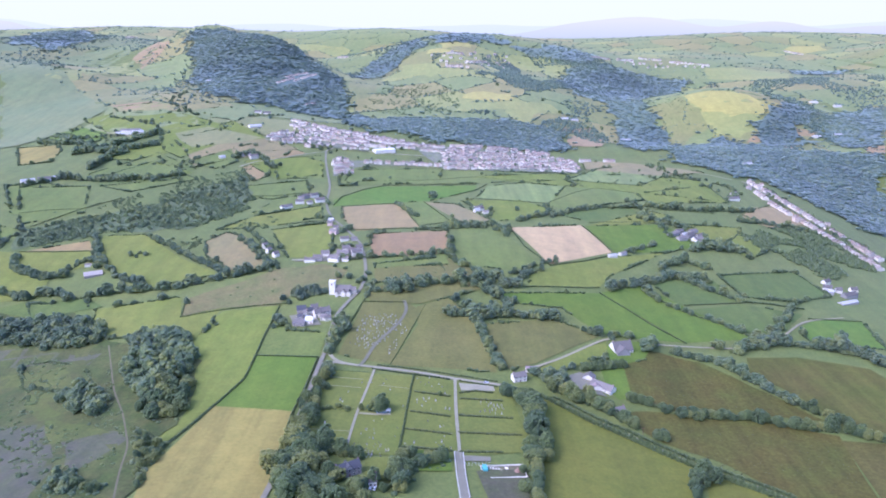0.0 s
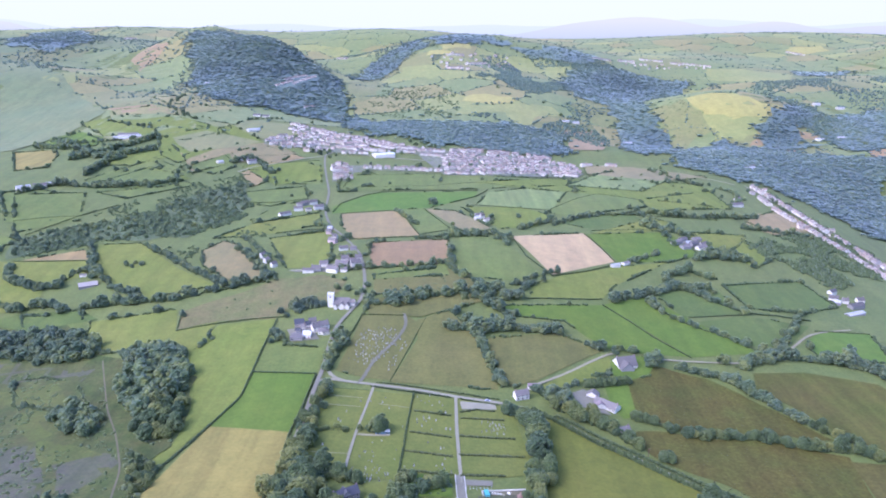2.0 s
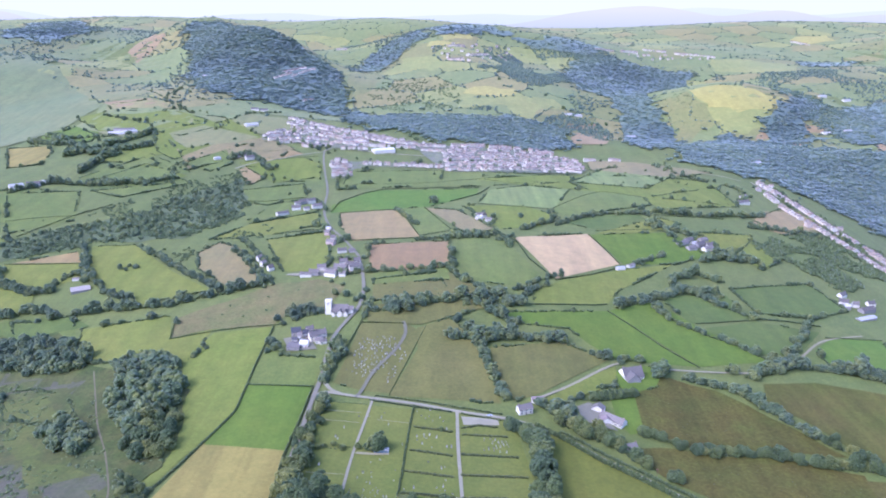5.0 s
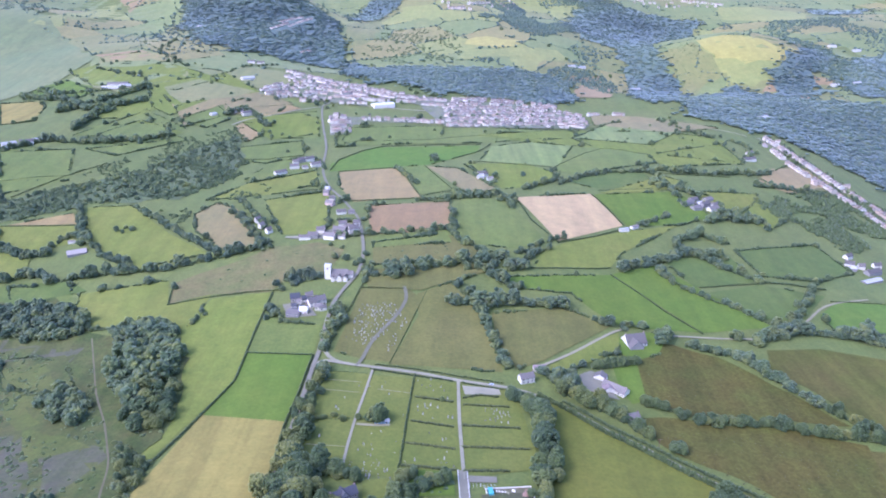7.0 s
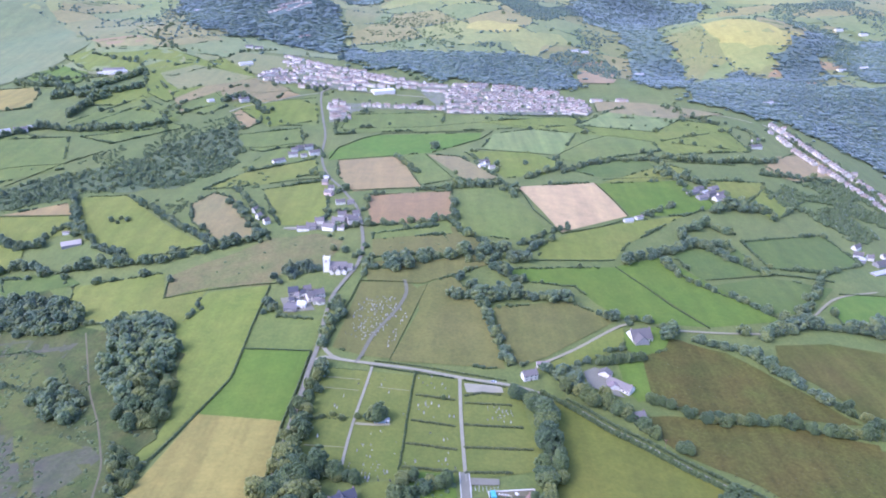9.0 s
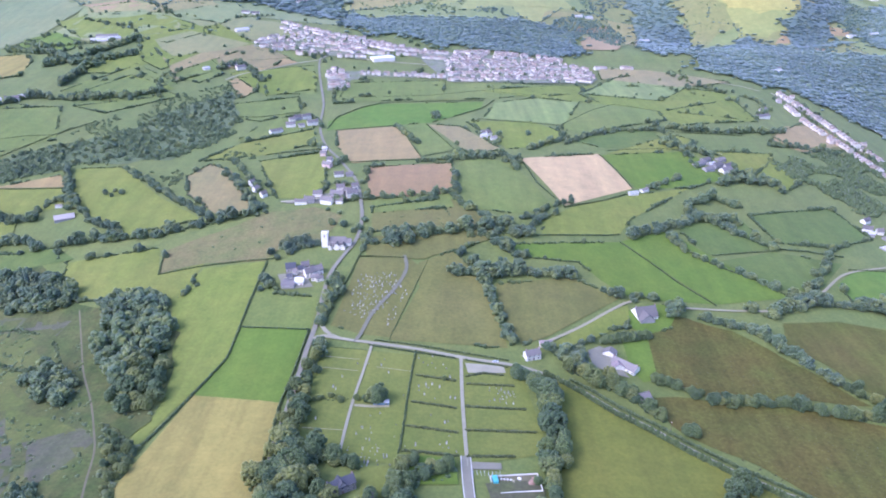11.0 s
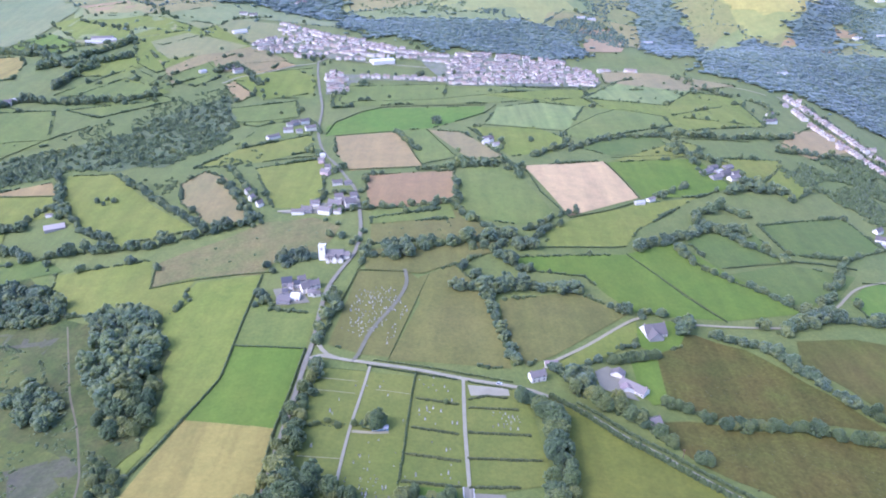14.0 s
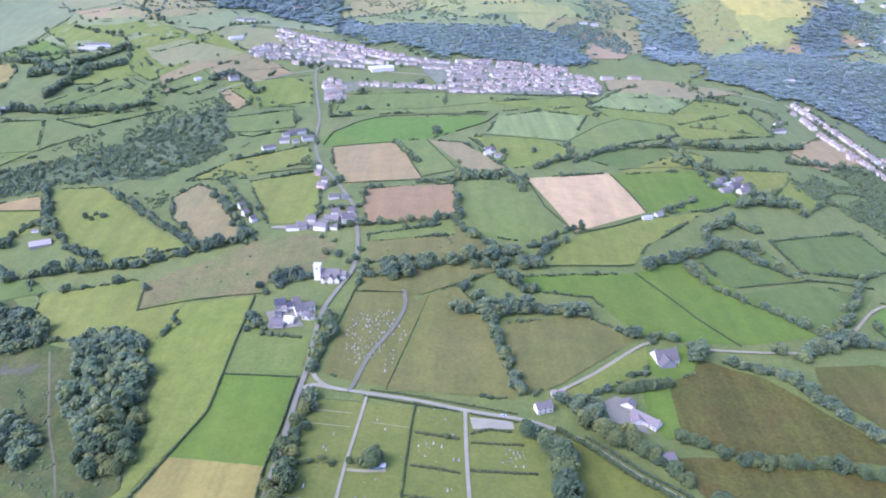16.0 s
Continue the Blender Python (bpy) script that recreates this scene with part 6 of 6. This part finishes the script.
building('shed', 498.7, 835.2, 26.6, 8, 23, 3, 1.5, 'stone', 'metal')
building('cottage', 507.1, 874.4, 7.2, 7, -10, 4, 3, 'white', 'slate')
building('house', -133.0, 847.8, 13.9, 8, -19, 4.5, 3, 'white', 'slate')
building('cottage', -162.7, 849.6, 13.2, 6, -0, 3.5, 2, 'white', 'slate')
building('house', -123.9, 864.0, 14.9, 9, -6, 5, 3.4, 'stone', 'slate')
building('house', -112.0, 868.9, 9.4, 9, -16, 5.5, 3.4, 'stone', 'slate')
building('house', -107.3, 863.4, 12.2, 10, 20, 6, 3.6, 'white', 'slate')
building('cottage', -130.7, 930.0, 11.4, 8, 15, 3, 2.6, 'white', 'slate')
building('cottage', -150.0, 964.5, 11.9, 7, -29, 4, 3, 'pink', 'slate')
building('cottage', -161.9, 1009.7, 7.1, 7, -5, 4, 3, 'pink', 'slate')
building('house', -230.9, 1143.6, 13.7, 8, 15, 5, 3, 'white', 'slate')
building('house', -227.2, 1178.8, 11.0, 8, 39, 5, 3, 'stone', 'slate')
building('house', -215.1, 1186.2, 13.4, 8, 32, 5, 3, 'white', 'slate')
building('house', -200.3, 1155.4, 15.4, 8, 26, 5, 3, 'white', 'slate')
building('house', -246.5, 1114.5, 18.7, 8, 39, 4, 2.5, 'white', 'slate')
building('cottage', -232.6, 913.3, 7.1, 7, 43, 4, 3, 'white', 'slate')
building('cottage', -223.5, 893.1, 6.1, 7, 52, 4, 3, 'white', 'slate')
building('cottage', -210.7, 876.0, 6.7, 7, 40, 4, 3, 'white', 'slate')
building('barn', -689.7, 1573.4, 33.7, 14, 7, 5, 3, 'white', 'metal')
building('barn', -665.0, 1584.6, 23.2, 14, 30, 5, 3, 'white', 'metal')
building('barn', -688.0, 1605.4, 40.6, 14, 11, 5, 3, 'white', 'slate')
building('house', -678.9, 1217.2, 20.2, 10, 24, 5, 3, 'white', 'slate')
building('barn', -699.3, 1202.3, 21.1, 10, 41, 5, 3, 'white', 'metal')
building('shed', -671.6, 1232.2, 12.1, 8, 54, 4, 2, 'white', 'metal')
building('barn', -399.4, 1456.9, 19.3, 10, 37, 4, 3, 'white', 'slate')
building('house', -378.6, 1442.6, 17.3, 9, 39, 5, 3, 'white', 'slate')
building('barn', -434.4, 1684.7, 28.4, 14, 35, 5, 3, 'white', 'metal')
building('house', 521.6, 1272.4, 23.2, 9, 20, 5, 3, 'white', 'slate')
building('cottage', 540.1, 1318.0, 16.8, 8, 38, 4, 3, 'white', 'slate')
building('cottage', 699.4, 1651.7, 18.5, 10, 12, 5, 3, 'white', 'slate')
building('hall', -127.2, 1555.3, 43.7, 26, 23, 7, 2, 'white', 'white')
building('barn', 342, 2046, 24, 12, 12, 5, 3, 'white', 'metal')
building('barn', 367, 2052, 24, 12, 12, 5, 3, 'white', 'metal')
building('barn', 1171, 2322, 24, 12, 12, 5, 3, 'white', 'metal')
building('barn', 1231, 2292, 24, 12, 12, 5, 3, 'white', 'metal')
building('barn', 1072, 1974, 24, 12, 12, 5, 3, 'white', 'metal')
building('barn', 694, 1638, 24, 12, 12, 5, 3, 'white', 'metal')
building('barn', 1008, 1956, 24, 12, 12, 5, 3, 'white', 'metal')
building('barn', 494, 1956, 24, 12, 12, 5, 3, 'white', 'metal')
building('house', -462.9, 1836.2, 16.9, 9, -1, 5, 3, 'white', 'slate')
building('house', -440.9, 1838.0, 16.9, 9, -0, 5, 3, 'white', 'slate')
building('barn', -436.6, 1424.8, 11.5, 10, 38, 4, 2, 'white', 'metal')
building('barn', -678.0, 2165.0, 21.6, 14, 45, 5, 3, 'white', 'metal')
building('house', -153.6, 852.6, 11.2, 8, 1, 4.5, 3, 'stone', 'slate')
building('cottage', -146.9, 868.1, 10.0, 7, 3, 4, 3, 'white', 'slate')
building('cottage', -119.3, 847.1, 8.0, 6, -5, 3.5, 2.4, 'white', 'slate')
building('house', -122.3, 881.7, 9.4, 8, 5, 5, 3.2, 'white', 'slate')
building('cottage', -106.4, 885.2, 7.5, 7, 9, 4.5, 3, 'white', 'slate')
building('shed', -118.0, 928.9, 8.5, 6, 9, 3, 1.8, 'stone', 'slate')
building('cottage', -149.6, 983.6, 6.9, 7, -6, 4, 2.8, 'white', 'slate')
building('shed', -163.7, 1033.0, 6.4, 6, -4, 3, 2, 'white', 'metal')
building('shed', -214.9, 1143.6, 8.8, 7, 23, 3.5, 2.2, 'white', 'slate')
building('cottage', -233.9, 1170.5, 9.0, 7, 24, 4.2, 2.8, 'white', 'slate')
building('shed', 52.5, 1088.2, 9.0, 7, 21, 3.5, 2, 'white', 'metal')
building('shed', 353.2, 1020.3, 11.9, 8, 33, 3.6, 2.2, 'stone', 'metal')
building('shed', 371.9, 1040.5, 12.5, 9, 24, 3.6, 2.2, 'stone', 'slate')
building('cottage', 374.2, 1019.0, 10.5, 7, 25, 4.2, 2.8, 'white', 'slate')
building('shed', 492.0, 865.7, 7.1, 7, -11, 3.5, 2, 'stone', 'metal')
building('cottage', 531.5, 883.9, 9.2, 7, 6, 4.2, 2.8, 'white', 'slate')
building('cottage', -136.7, 700.3, 5.0, 6, 18, 4.2, 3.0, 'white', 'dark')
building('shed', -117.0, 686.0, 6.5, 5, 21, 2.8, 1.8, 'white', 'slate')
building('shed', -145.4, 690.7, 4.9, 6, 7, 3.0, 1.8, 'white', 'dark')
terrace(-160, 1450, -106, 1455)
terrace(-103, 1452, -56, 1456)
terrace(-54, 1452, -2, 1454)
terrace(3, 1434, 68, 1444)
terrace(74, 1450, 153, 1479)
terrace(159, 1481, 223, 1496)
terrace(228, 1509, 277, 1481)
terrace(9, 1479, 82, 1505)
terrace(88, 1512, 166, 1541)
terrace(171, 1538, 249, 1555)
terrace(9, 1523, 73, 1544)
terrace(85, 1554, 158, 1585)
terrace(164, 1587, 237, 1595)
terrace(3, 1557, 63, 1584)
terrace(75, 1594, 143, 1619)
terrace(156, 1624, 218, 1629)
terrace(9, 1597, 77, 1634)
terrace(89, 1634, 166, 1663)
terrace(171, 1651, 233, 1655)
terrace(-56, 1617, 3, 1628)
terrace(16, 1642, 91, 1675)
terrace(103, 1670, 174, 1682)
terrace(-105, 1631, -57, 1631)
terrace(-389, 1600, -354, 1631)
terrace(-373, 1583, -332, 1612)
terrace(-346, 1625, -303, 1654)
terrace(-348, 1573, -305, 1593)
terrace(-297, 1616, -249, 1615)
terrace(-331, 1673, -282, 1677)
terrace(-278, 1651, -216, 1640)
terrace(-235, 1601, -175, 1596)
terrace(-299, 1561, -264, 1560)
terrace(-217, 1558, -160, 1565)
terrace(-175, 1596, -115, 1592)
terrace(-370, 1777, -319, 1745)
terrace(-311, 1738, -250, 1713)
terrace(-243, 1706, -184, 1684)
terrace(-177, 1677, -106, 1649)
terrace(-287, 1708, -234, 1685)
terrace(-215, 1636, -165, 1620)
terrace(-207, 1674, -118, 1636)
terrace(-221, 1448, -191, 1457)
terrace(-217, 1418, -179, 1428)
terrace(-210, 1386, -177, 1394)
terrace(-207, 1361, -170, 1370)
terrace(626, 1467, 632, 1413)
terrace(634, 1407, 640, 1346)
terrace(641, 1334, 649, 1277)
terrace(649, 1266, 657, 1213)
terrace(658, 1204, 666, 1157)
terrace(667, 1149, 678, 1067)
terrace(604, 1375, 602, 1321)
terrace(597, 1293, 607, 1232)
terrace(609, 1222, 623, 1172)
terrace(620, 1157, 632, 1102)
terrace(630, 1088, 641, 1007)
terrace(264, 1608, 292, 1600)
terrace(308, 1619, 333, 1623)
terrace(364, 1626, 389, 1626)
terrace(-478, 2130, -441, 2190)
terrace(-464, 2184, -411, 2262)
terrace(-436, 2166, -388, 2274)
terrace(-440, 3128, -393, 3092)
terrace(579, 2936, 663, 2984)
terrace(706, 3032, 786, 3092)
terrace(828, 3164, 921, 3152)
terrace(938, 3128, 1017, 3116)
terrace(1029, 3116, 1100, 3080)
terrace(12, 2756, 76, 2780)
terrace(92, 2636, 158, 2744)
terrace(12, 2562, 89, 2544)
terrace(1670, 3668, 1720, 3584)
terrace(-375, 1998, -349, 2022)
terrace(-1127, 3151, -1123, 3292)
terrace(-1335, 3179, -1350, 3341)
terrace(-383, 1627, -354, 1662)
terrace(-354, 1693, -310, 1697)
terrace(-300, 1672, -243, 1665)
terrace(-225, 1616, -179, 1644)
terrace(-103, 1599, -61, 1597)
terrace(-49, 1582, -2, 1583)
terrace(-168, 1647, -104, 1617)
terrace(236, 1631, 272, 1621)
terrace(192, 1680, 248, 1670)
terrace(249, 1555, 294, 1545)
village([(-369, 1773), (-294, 1749), (-83, 1656), (-33, 1630), (-55, 1581), (-180, 1644), (-283, 1678), (-360, 1724)], 17)
village([(-398, 1614), (-331, 1669), (-239, 1631), (-176, 1605), (-158, 1544), (-265, 1565), (-314, 1579), (-386, 1584)], 18)
village([(-8, 1638), (219, 1685), (302, 1552), (276, 1475), (126, 1475), (3, 1443)], 16)
village([(-226, 1467), (-185, 1474), (-166, 1356), (-206, 1343)], 15)
village([(616, 1470), (652, 1460), (684, 1304), (695, 1095), (622, 976), (597, 1190), (580, 1354)], 30)
village([(-46, 2756), (258, 2948), (267, 2744), (-4, 2484)], 50)
village([(715, 3092), (1108, 3140), (1080, 3056), (686, 2960)], 45)
village([(-480, 2124), (-413, 2274), (-385, 2280), (-435, 2160)], 30)
# ---- church, cemetery, compound, cars ----
def church(x, y, z):
    top = new("church")
    top.location = (x, y, z)
    bm = bmesh.new()
    box(bm, -3.2, 3.2, -3.2, 3.2, -1.5, 14.0)
    part("tower", bm, WALL["white"], top, "square white-painted tower")
    bm = bmesh.new()
    for k in range(5):
        c = -2.8 + 1.4 * k
        for a, b in ((c, -3.05), (c, 3.05), (-3.05, c), (3.05, c)):
            if k % 2 == 0:
                box(bm, a - 0.38, a + 0.38, b - 0.2, b + 0.2, 14.0, 15.0)
    part("battlement", bm, WALL["white"], top)
    bm = bmesh.new()
    for s in (-1, 1):
        box(bm, -0.6, 0.6, min(s * 3.2, s * 3.26), max(s * 3.2, s * 3.26), 10.3, 12.4)
        box(bm, min(s * 3.2, s * 3.26), max(s * 3.2, s * 3.26), -0.6, 0.6, 10.3, 12.4)
    part("louvre", bm, joinery, top)
    for name, long, deep, eaves, rise, dx, dy in (("nave", 17.0, 8.0, 5.0, 4.2, 11.7, 1.5), ("aisle", 15.0, 4.0, 3.4, 1.6, 11.2, -4.5), ("chancel", 5.5, 6.5, 4.0, 3.4, 22.9, 1.5)):
        body = part(name, gabled(long, deep, eaves, rise), WALL["white"], top)
        body.location = (dx, dy, 0)
        cover = part("roof", pitched(long, deep, eaves, rise), ROOF["slate"], body)
        if name == "aisle":
            for k in range(4):
                bm = bmesh.new()
                px = -6.0 + 4.0 * k
                box(bm, px - 0.55, px + 0.55, -deep / 2 - 0.06, -deep / 2, 0.9, 2.6)
                part("window", bm, pane, body)
    for name, x, wide, tall in (("porch", 6.0, 3.0, 2.4), ("transept", 12.6, 4.6, 4.0), ("vestry", 18.6, 4.2, 3.4)):
        annexe = part(name, gabled(6.0, wide, tall, 2.4), WALL["white"], top)
        annexe.matrix_basis = pose(x, -5.9, 0, 0, 0, 90)
        part("roof", pitched(6.0, wide, tall, 2.4), ROOF["slate"], annexe)
    return tagged(top, "white-rendered church with square tower and slate roofs", "church")


church(-120.5, 749, float(height(-120, 748)) + 0.5).rotation_euler = (0, 0, radians(-2))

marble = plaster("headstone_marble", [(0, (0.5, 0.47, 0.38)), (0.35, (0.4, 0.38, 0.31)), (0.7, (0.18, 0.175, 0.16)), (1, (0.44, 0.41, 0.34))], 0.5)
bm = bmesh.new()
outline = [(-0.42, 0), (-0.42, 0.75)] + [(-0.42 * math.cos(a), 0.75 + 0.32 * math.sin(a)) for a in (0.5, 1.0, 1.57, 2.14, 2.64)] + [(0.42, 0.75), (0.42, 0)]
faces = [[bm.verts.new((px, s * 0.07, pz + 0.15)) for px, pz in outline] for s in (-1, 1)]
bm.faces.new(faces[0])
bm.faces.new(faces[1][::-1])
for k in range(len(outline)):
    bm.faces.new((faces[0][k], faces[1][k], faces[1][(k + 1) % len(outline)], faces[0][(k + 1) % len(outline)]))
box(bm, -0.55, 0.55, -0.2, 0.2, -0.3, 0.15)
bmesh.ops.recalc_face_normals(bm, faces=bm.faces[:])
stone_mesh = bpy.data.meshes.new("headstone")
bm.to_mesh(stone_mesh)
bm.free()
stone_mesh.materials.append(marble)
bm = bmesh.new()
for x0, x1, y0, y1 in ((-0.5, -0.38, -2.1, -0.2), (0.38, 0.5, -2.1, -0.2), (-0.5, 0.5, -2.22, -2.1)):
    box(bm, x0, x1, y0, y1, -0.3, 0.22)
box(bm, -0.38, 0.38, -2.1, -0.2, -0.3, 0.12)
kerb_mesh = bpy.data.meshes.new("kerb")
bm.to_mesh(kerb_mesh)
bm.free()
kerb_mesh.materials.append(marble)


def grave(x, y, turn, kerbed):
    ob = new("headstone", stone_mesh)
    ob.matrix_basis = pose(x, y, float(height(x, y)) + 0.4, rng.uniform(-5, 3), rng.uniform(-3, 3), turn) @ Matrix.Diagonal((*[rng.uniform(0.75, 1.1)] * 3, 1))
    if kerbed:
        k = new("kerb", kerb_mesh)
        k.parent = ob
    return tagged(ob, "pale stone headstone with kerbed grave" if kerbed else "small weathered headstone in mown grass", "headstone", "headstones")


PLOTS = [
    (3.0, 0.6, [(-66, 474), (-38, 473), (-35, 455), (-66, 454)]),
    (3.4, 0.7, [(-89, 635), (-80, 693), (-48, 699), (-40, 673), (-50, 649), (-66, 622)]),
    (3.6, 0.7, [(-49, 635), (-36, 674), (-27, 699), (-44, 627), (-52, 609)]),
    (3.4, 0.2, [(-22, 577), (5, 571), (6, 550), (-22, 554)]),
    (3.4, 0.2, [(-24, 545), (6, 544), (6, 519), (-25, 523)]),
    (3.4, 0.2, [(-26, 511), (7, 512), (7, 494), (-28, 496)]),
    (3.4, 0.2, [(-28, 485), (7, 486), (7, 470), (-29, 472)]),
    (3.4, 0.7, [(30, 542), (50, 541), (50, 524), (30, 522)]),
    (4.2, 0.06, [(-100, 579), (-68, 577), (-69, 530), (-105, 531)]),
    (4.5, 0.06, [(-59, 580), (-27, 576), (-31, 525), (-42, 524), (-48, 553), (-62, 560)]),
    (4.2, 0.06, [(-101, 512), (-72, 511), (-73, 471), (-100, 470)]),
    (4.2, 0.1, [(-61, 510), (-33, 511), (-36, 469), (-66, 462)]),
]
for gap, chance, poly in PLOTS:
    for x, y in spread(poly, gap):
        if rng.random() < chance:
            y = round(y / 3.0) * 3.0
            grave(x, y, rng.uniform(-6, 6), gap < 5 and rng.random() < 0.4)

# walled compound by the car park
site = new("walled_compound")
site.matrix_basis = pose(43, 444, float(height(43, 444)) + 0.45, 0, 2, 7)
for name, x0, x1, y0, y1 in (("wall", -15.5, 15.5, -7.65, -7.4), ("wall", -15.5, 15.5, 7.4, 7.65), ("wall", -15.35, -15.1, -7.4, 7.4), ("wall", 15.1, 15.35, -7.4, 7.4)):
    bm = bmesh.new()
    box(bm, x0, x1, y0, y1, -1.0, 0.9)
    box(bm, x0 - 0.08, x1 + 0.08, y0 - 0.08, y1 + 0.08, 0.9, 1.0)
    part(name, bm, WALL["white"], site)
bm = bmesh.new()
box(bm, -15.1, 15.1, -7.4, 7.4, -0.6, 0.06)
part("slab", bm, PAVE["dirt"], site, "bare dusty concrete floor")
tagged(site, "low white-walled builders' compound with rubble and stores", "compound")


def at_site(x, y, turn=0.0):
    return site.matrix_basis @ pose(x, y, 0.06, 0, 0, turn)


teal = plaster("teal_paint", [(0, (0.12, 0.42, 0.42)), (1, (0.14, 0.45, 0.44))], 0.5)
store = new("storage_container")
store.matrix_basis = at_site(-12.6, 3.5)
bm = bmesh.new()
box(bm, -1.6, 1.6, -3.0, 3.0, 0.1, 2.5)
part("body", bm, teal, store)
for k in range(12):
    bm = bmesh.new()
    box(bm, 1.6, 1.66, -2.8 + k * 0.5, -2.6 + k * 0.5, 0.25, 2.35)
    part("rib", bm, teal, store)
bm = bmesh.new()
box(bm, -1.6, 1.6, -3.04, -3.0, 0.15, 2.4)
part("door", bm, teal, store)
tagged(store, "teal-painted steel storage container in the compound", "container")


def heap(name, x, y, r, h, material, label):
    bm = bmesh.new()
    bmesh.ops.create_icosphere(bm, subdivisions=3, radius=1.0)
    for v in bm.verts:
        k = 1 + 0.35 * noise.noise(v.co * 2.5)
        v.co = Vector((v.co.x * r * k, v.co.y * r * 0.7 * k, max(-0.05, v.co.z * h * k)))
    ob = mesh_of(name, bm, material)
    ob.matrix_basis = at_site(x, y, rng.uniform(0, 180))
    tagged(ob, label, "heap")


earthy = paving("dug_earth", (0.30, 0.18, 0.12), (0.38, 0.26, 0.18))
heap("earth_heap", 10.5, 0.5, 3.2, 1.4, earthy, "heap of reddish brown dug earth")
heap("earth_heap", 12.5, 3.5, 2.0, 1.0, earthy, "heap of reddish brown dug earth")
heap("concrete_heap", -1.5, 2.5, 1.9, 0.9, PAVE["gravel"], "pale heap of broken concrete")
heap("concrete_heap", 3.2, 4.6, 1.6, 0.7, WALL["white"], "pale heap of broken concrete")
for k in range(4):
    pallet = new("block_stack")
    pallet.matrix_basis = at_site(-8.5 + 1.9 * k, 4.6 - 0.5 * k, 8 * k)
    bm = bmesh.new()
    box(bm, -0.6, 0.6, -0.5, 0.5, 0, 0.14)
    part("pallet", bm, joinery, pallet)
    bm = bmesh.new()
    box(bm, -0.55, 0.55, -0.45, 0.45, 0.14, 1.1)
    part("blocks", bm, WALL["white"], pallet)
    tagged(pallet, "stack of white building blocks on a pallet", "pallet", "building materials")

# bays of the car park and the white edges of the drive
paint = plaster("road_paint", [(0, (0.72, 0.72, 0.7)), (1, (0.76, 0.76, 0.74))])
for k in range(8):
    x = 16.4 + 2.45 * k
    tagged(mesh_of("bay_line", drape([(x - 0.09, 449.8 + 0.1 * k), (x + 0.09, 449.8 + 0.1 * k), (x + 0.09, 454.4 + 0.1 * k), (x - 0.09, 454.4 + 0.1 * k)], 0.62, 10), paint), "white painted line of a parking bay", "road marking", "bay lines", "structure")

rubber, rubber_t, rubber_b = shader("rubber")
rubber_b.inputs["Base Color"].default_value = (0.02, 0.02, 0.02, 1)


def car(x, y, turn, tone, words):
    top = new("car")
    top.matrix_basis = pose(x, y, float(height(x, y)) + 0.6, 0, 0, turn)
    body_m, t, b = shader("car_paint")
    b.inputs["Base Color"].default_value, b.inputs["Roughness"].default_value, b.inputs["Coat Weight"].default_value = (*tone, 1), 0.35, 0.6
    bm = bmesh.new()
    box(bm, -2.1, 2.1, -0.85, 0.85, 0.3, 0.95)
    bmesh.ops.bevel(bm, geom=bm.edges[:], offset=0.16, segments=2, affect="EDGES")
    part("body", bm, body_m, top)
    bm = bmesh.new()
    low = [bm.verts.new((px, py, 0.92)) for px, py in ((-1.7, -0.78), (1.1, -0.78), (1.1, 0.78), (-1.7, 0.78))]
    high = [bm.verts.new((px, py, 1.42)) for px, py in ((-1.3, -0.62), (0.45, -0.62), (0.45, 0.62), (-1.3, 0.62))]
    for k in range(4):
        bm.faces.new((low[k], low[(k + 1) % 4], high[(k + 1) % 4], high[k]))
    part("glasshouse", bm, pane, top)
    bm = bmesh.new()
    box(bm, -1.32, 0.47, -0.64, 0.64, 1.42, 1.47)
    part("roof", bm, body_m, top)
    for px in (-1.3, 1.3):
        for py in (-0.8, 0.8):
            bm = bmesh.new()
            tube(bm, (px, py - 0.1, 0.32), (px, py + 0.1, 0.32), 0.32, 0.32, 12)
            bmesh.ops.holes_fill(bm, edges=bm.edges[:])
            part("wheel", bm, rubber, top)
    return tagged(top, words, "car", "parked cars")


car(-47.5, 414, 80, (0.8, 0.8, 0.8), "white car parked in front of the lodge")
car(-44.6, 415, 84, (0.78, 0.78, 0.8), "white car parked in front of the lodge")
car(-49.5, 420, 20, (0.75, 0.76, 0.78), "silver car parked beside the lodge")
car(144, 579, 40, (0.75, 0.75, 0.78), "silver car on the bungalow's drive")
car(38, 572, 5, (0.7, 0.72, 0.75), "pale car in the lay-by")

def pole(x, y, tall):
    top = new("telegraph_pole")
    top.location = (x, y, float(height(x, y)))
    bm = bmesh.new()
    tube(bm, (0, 0, -0.5), (0, 0, tall), 0.17, 0.12, 8)
    part("post", bm, joinery, top)
    bm = bmesh.new()
    box(bm, -0.9, 0.9, -0.06, 0.06, tall - 0.6, tall - 0.45)
    part("crossarm", bm, joinery, top)
    for k in (-0.8, -0.4, 0.4, 0.8):
        bm = bmesh.new()
        tube(bm, (k, 0, tall - 0.45), (k, 0, tall - 0.25), 0.06, 0.05, 6)
        part("insulator", bm, WALL["white"], top)
    tagged(top, "weathered timber telegraph pole by the lane", "pole", "poles")


pole(157.0, 503.2, 9.0)
flush_trees()
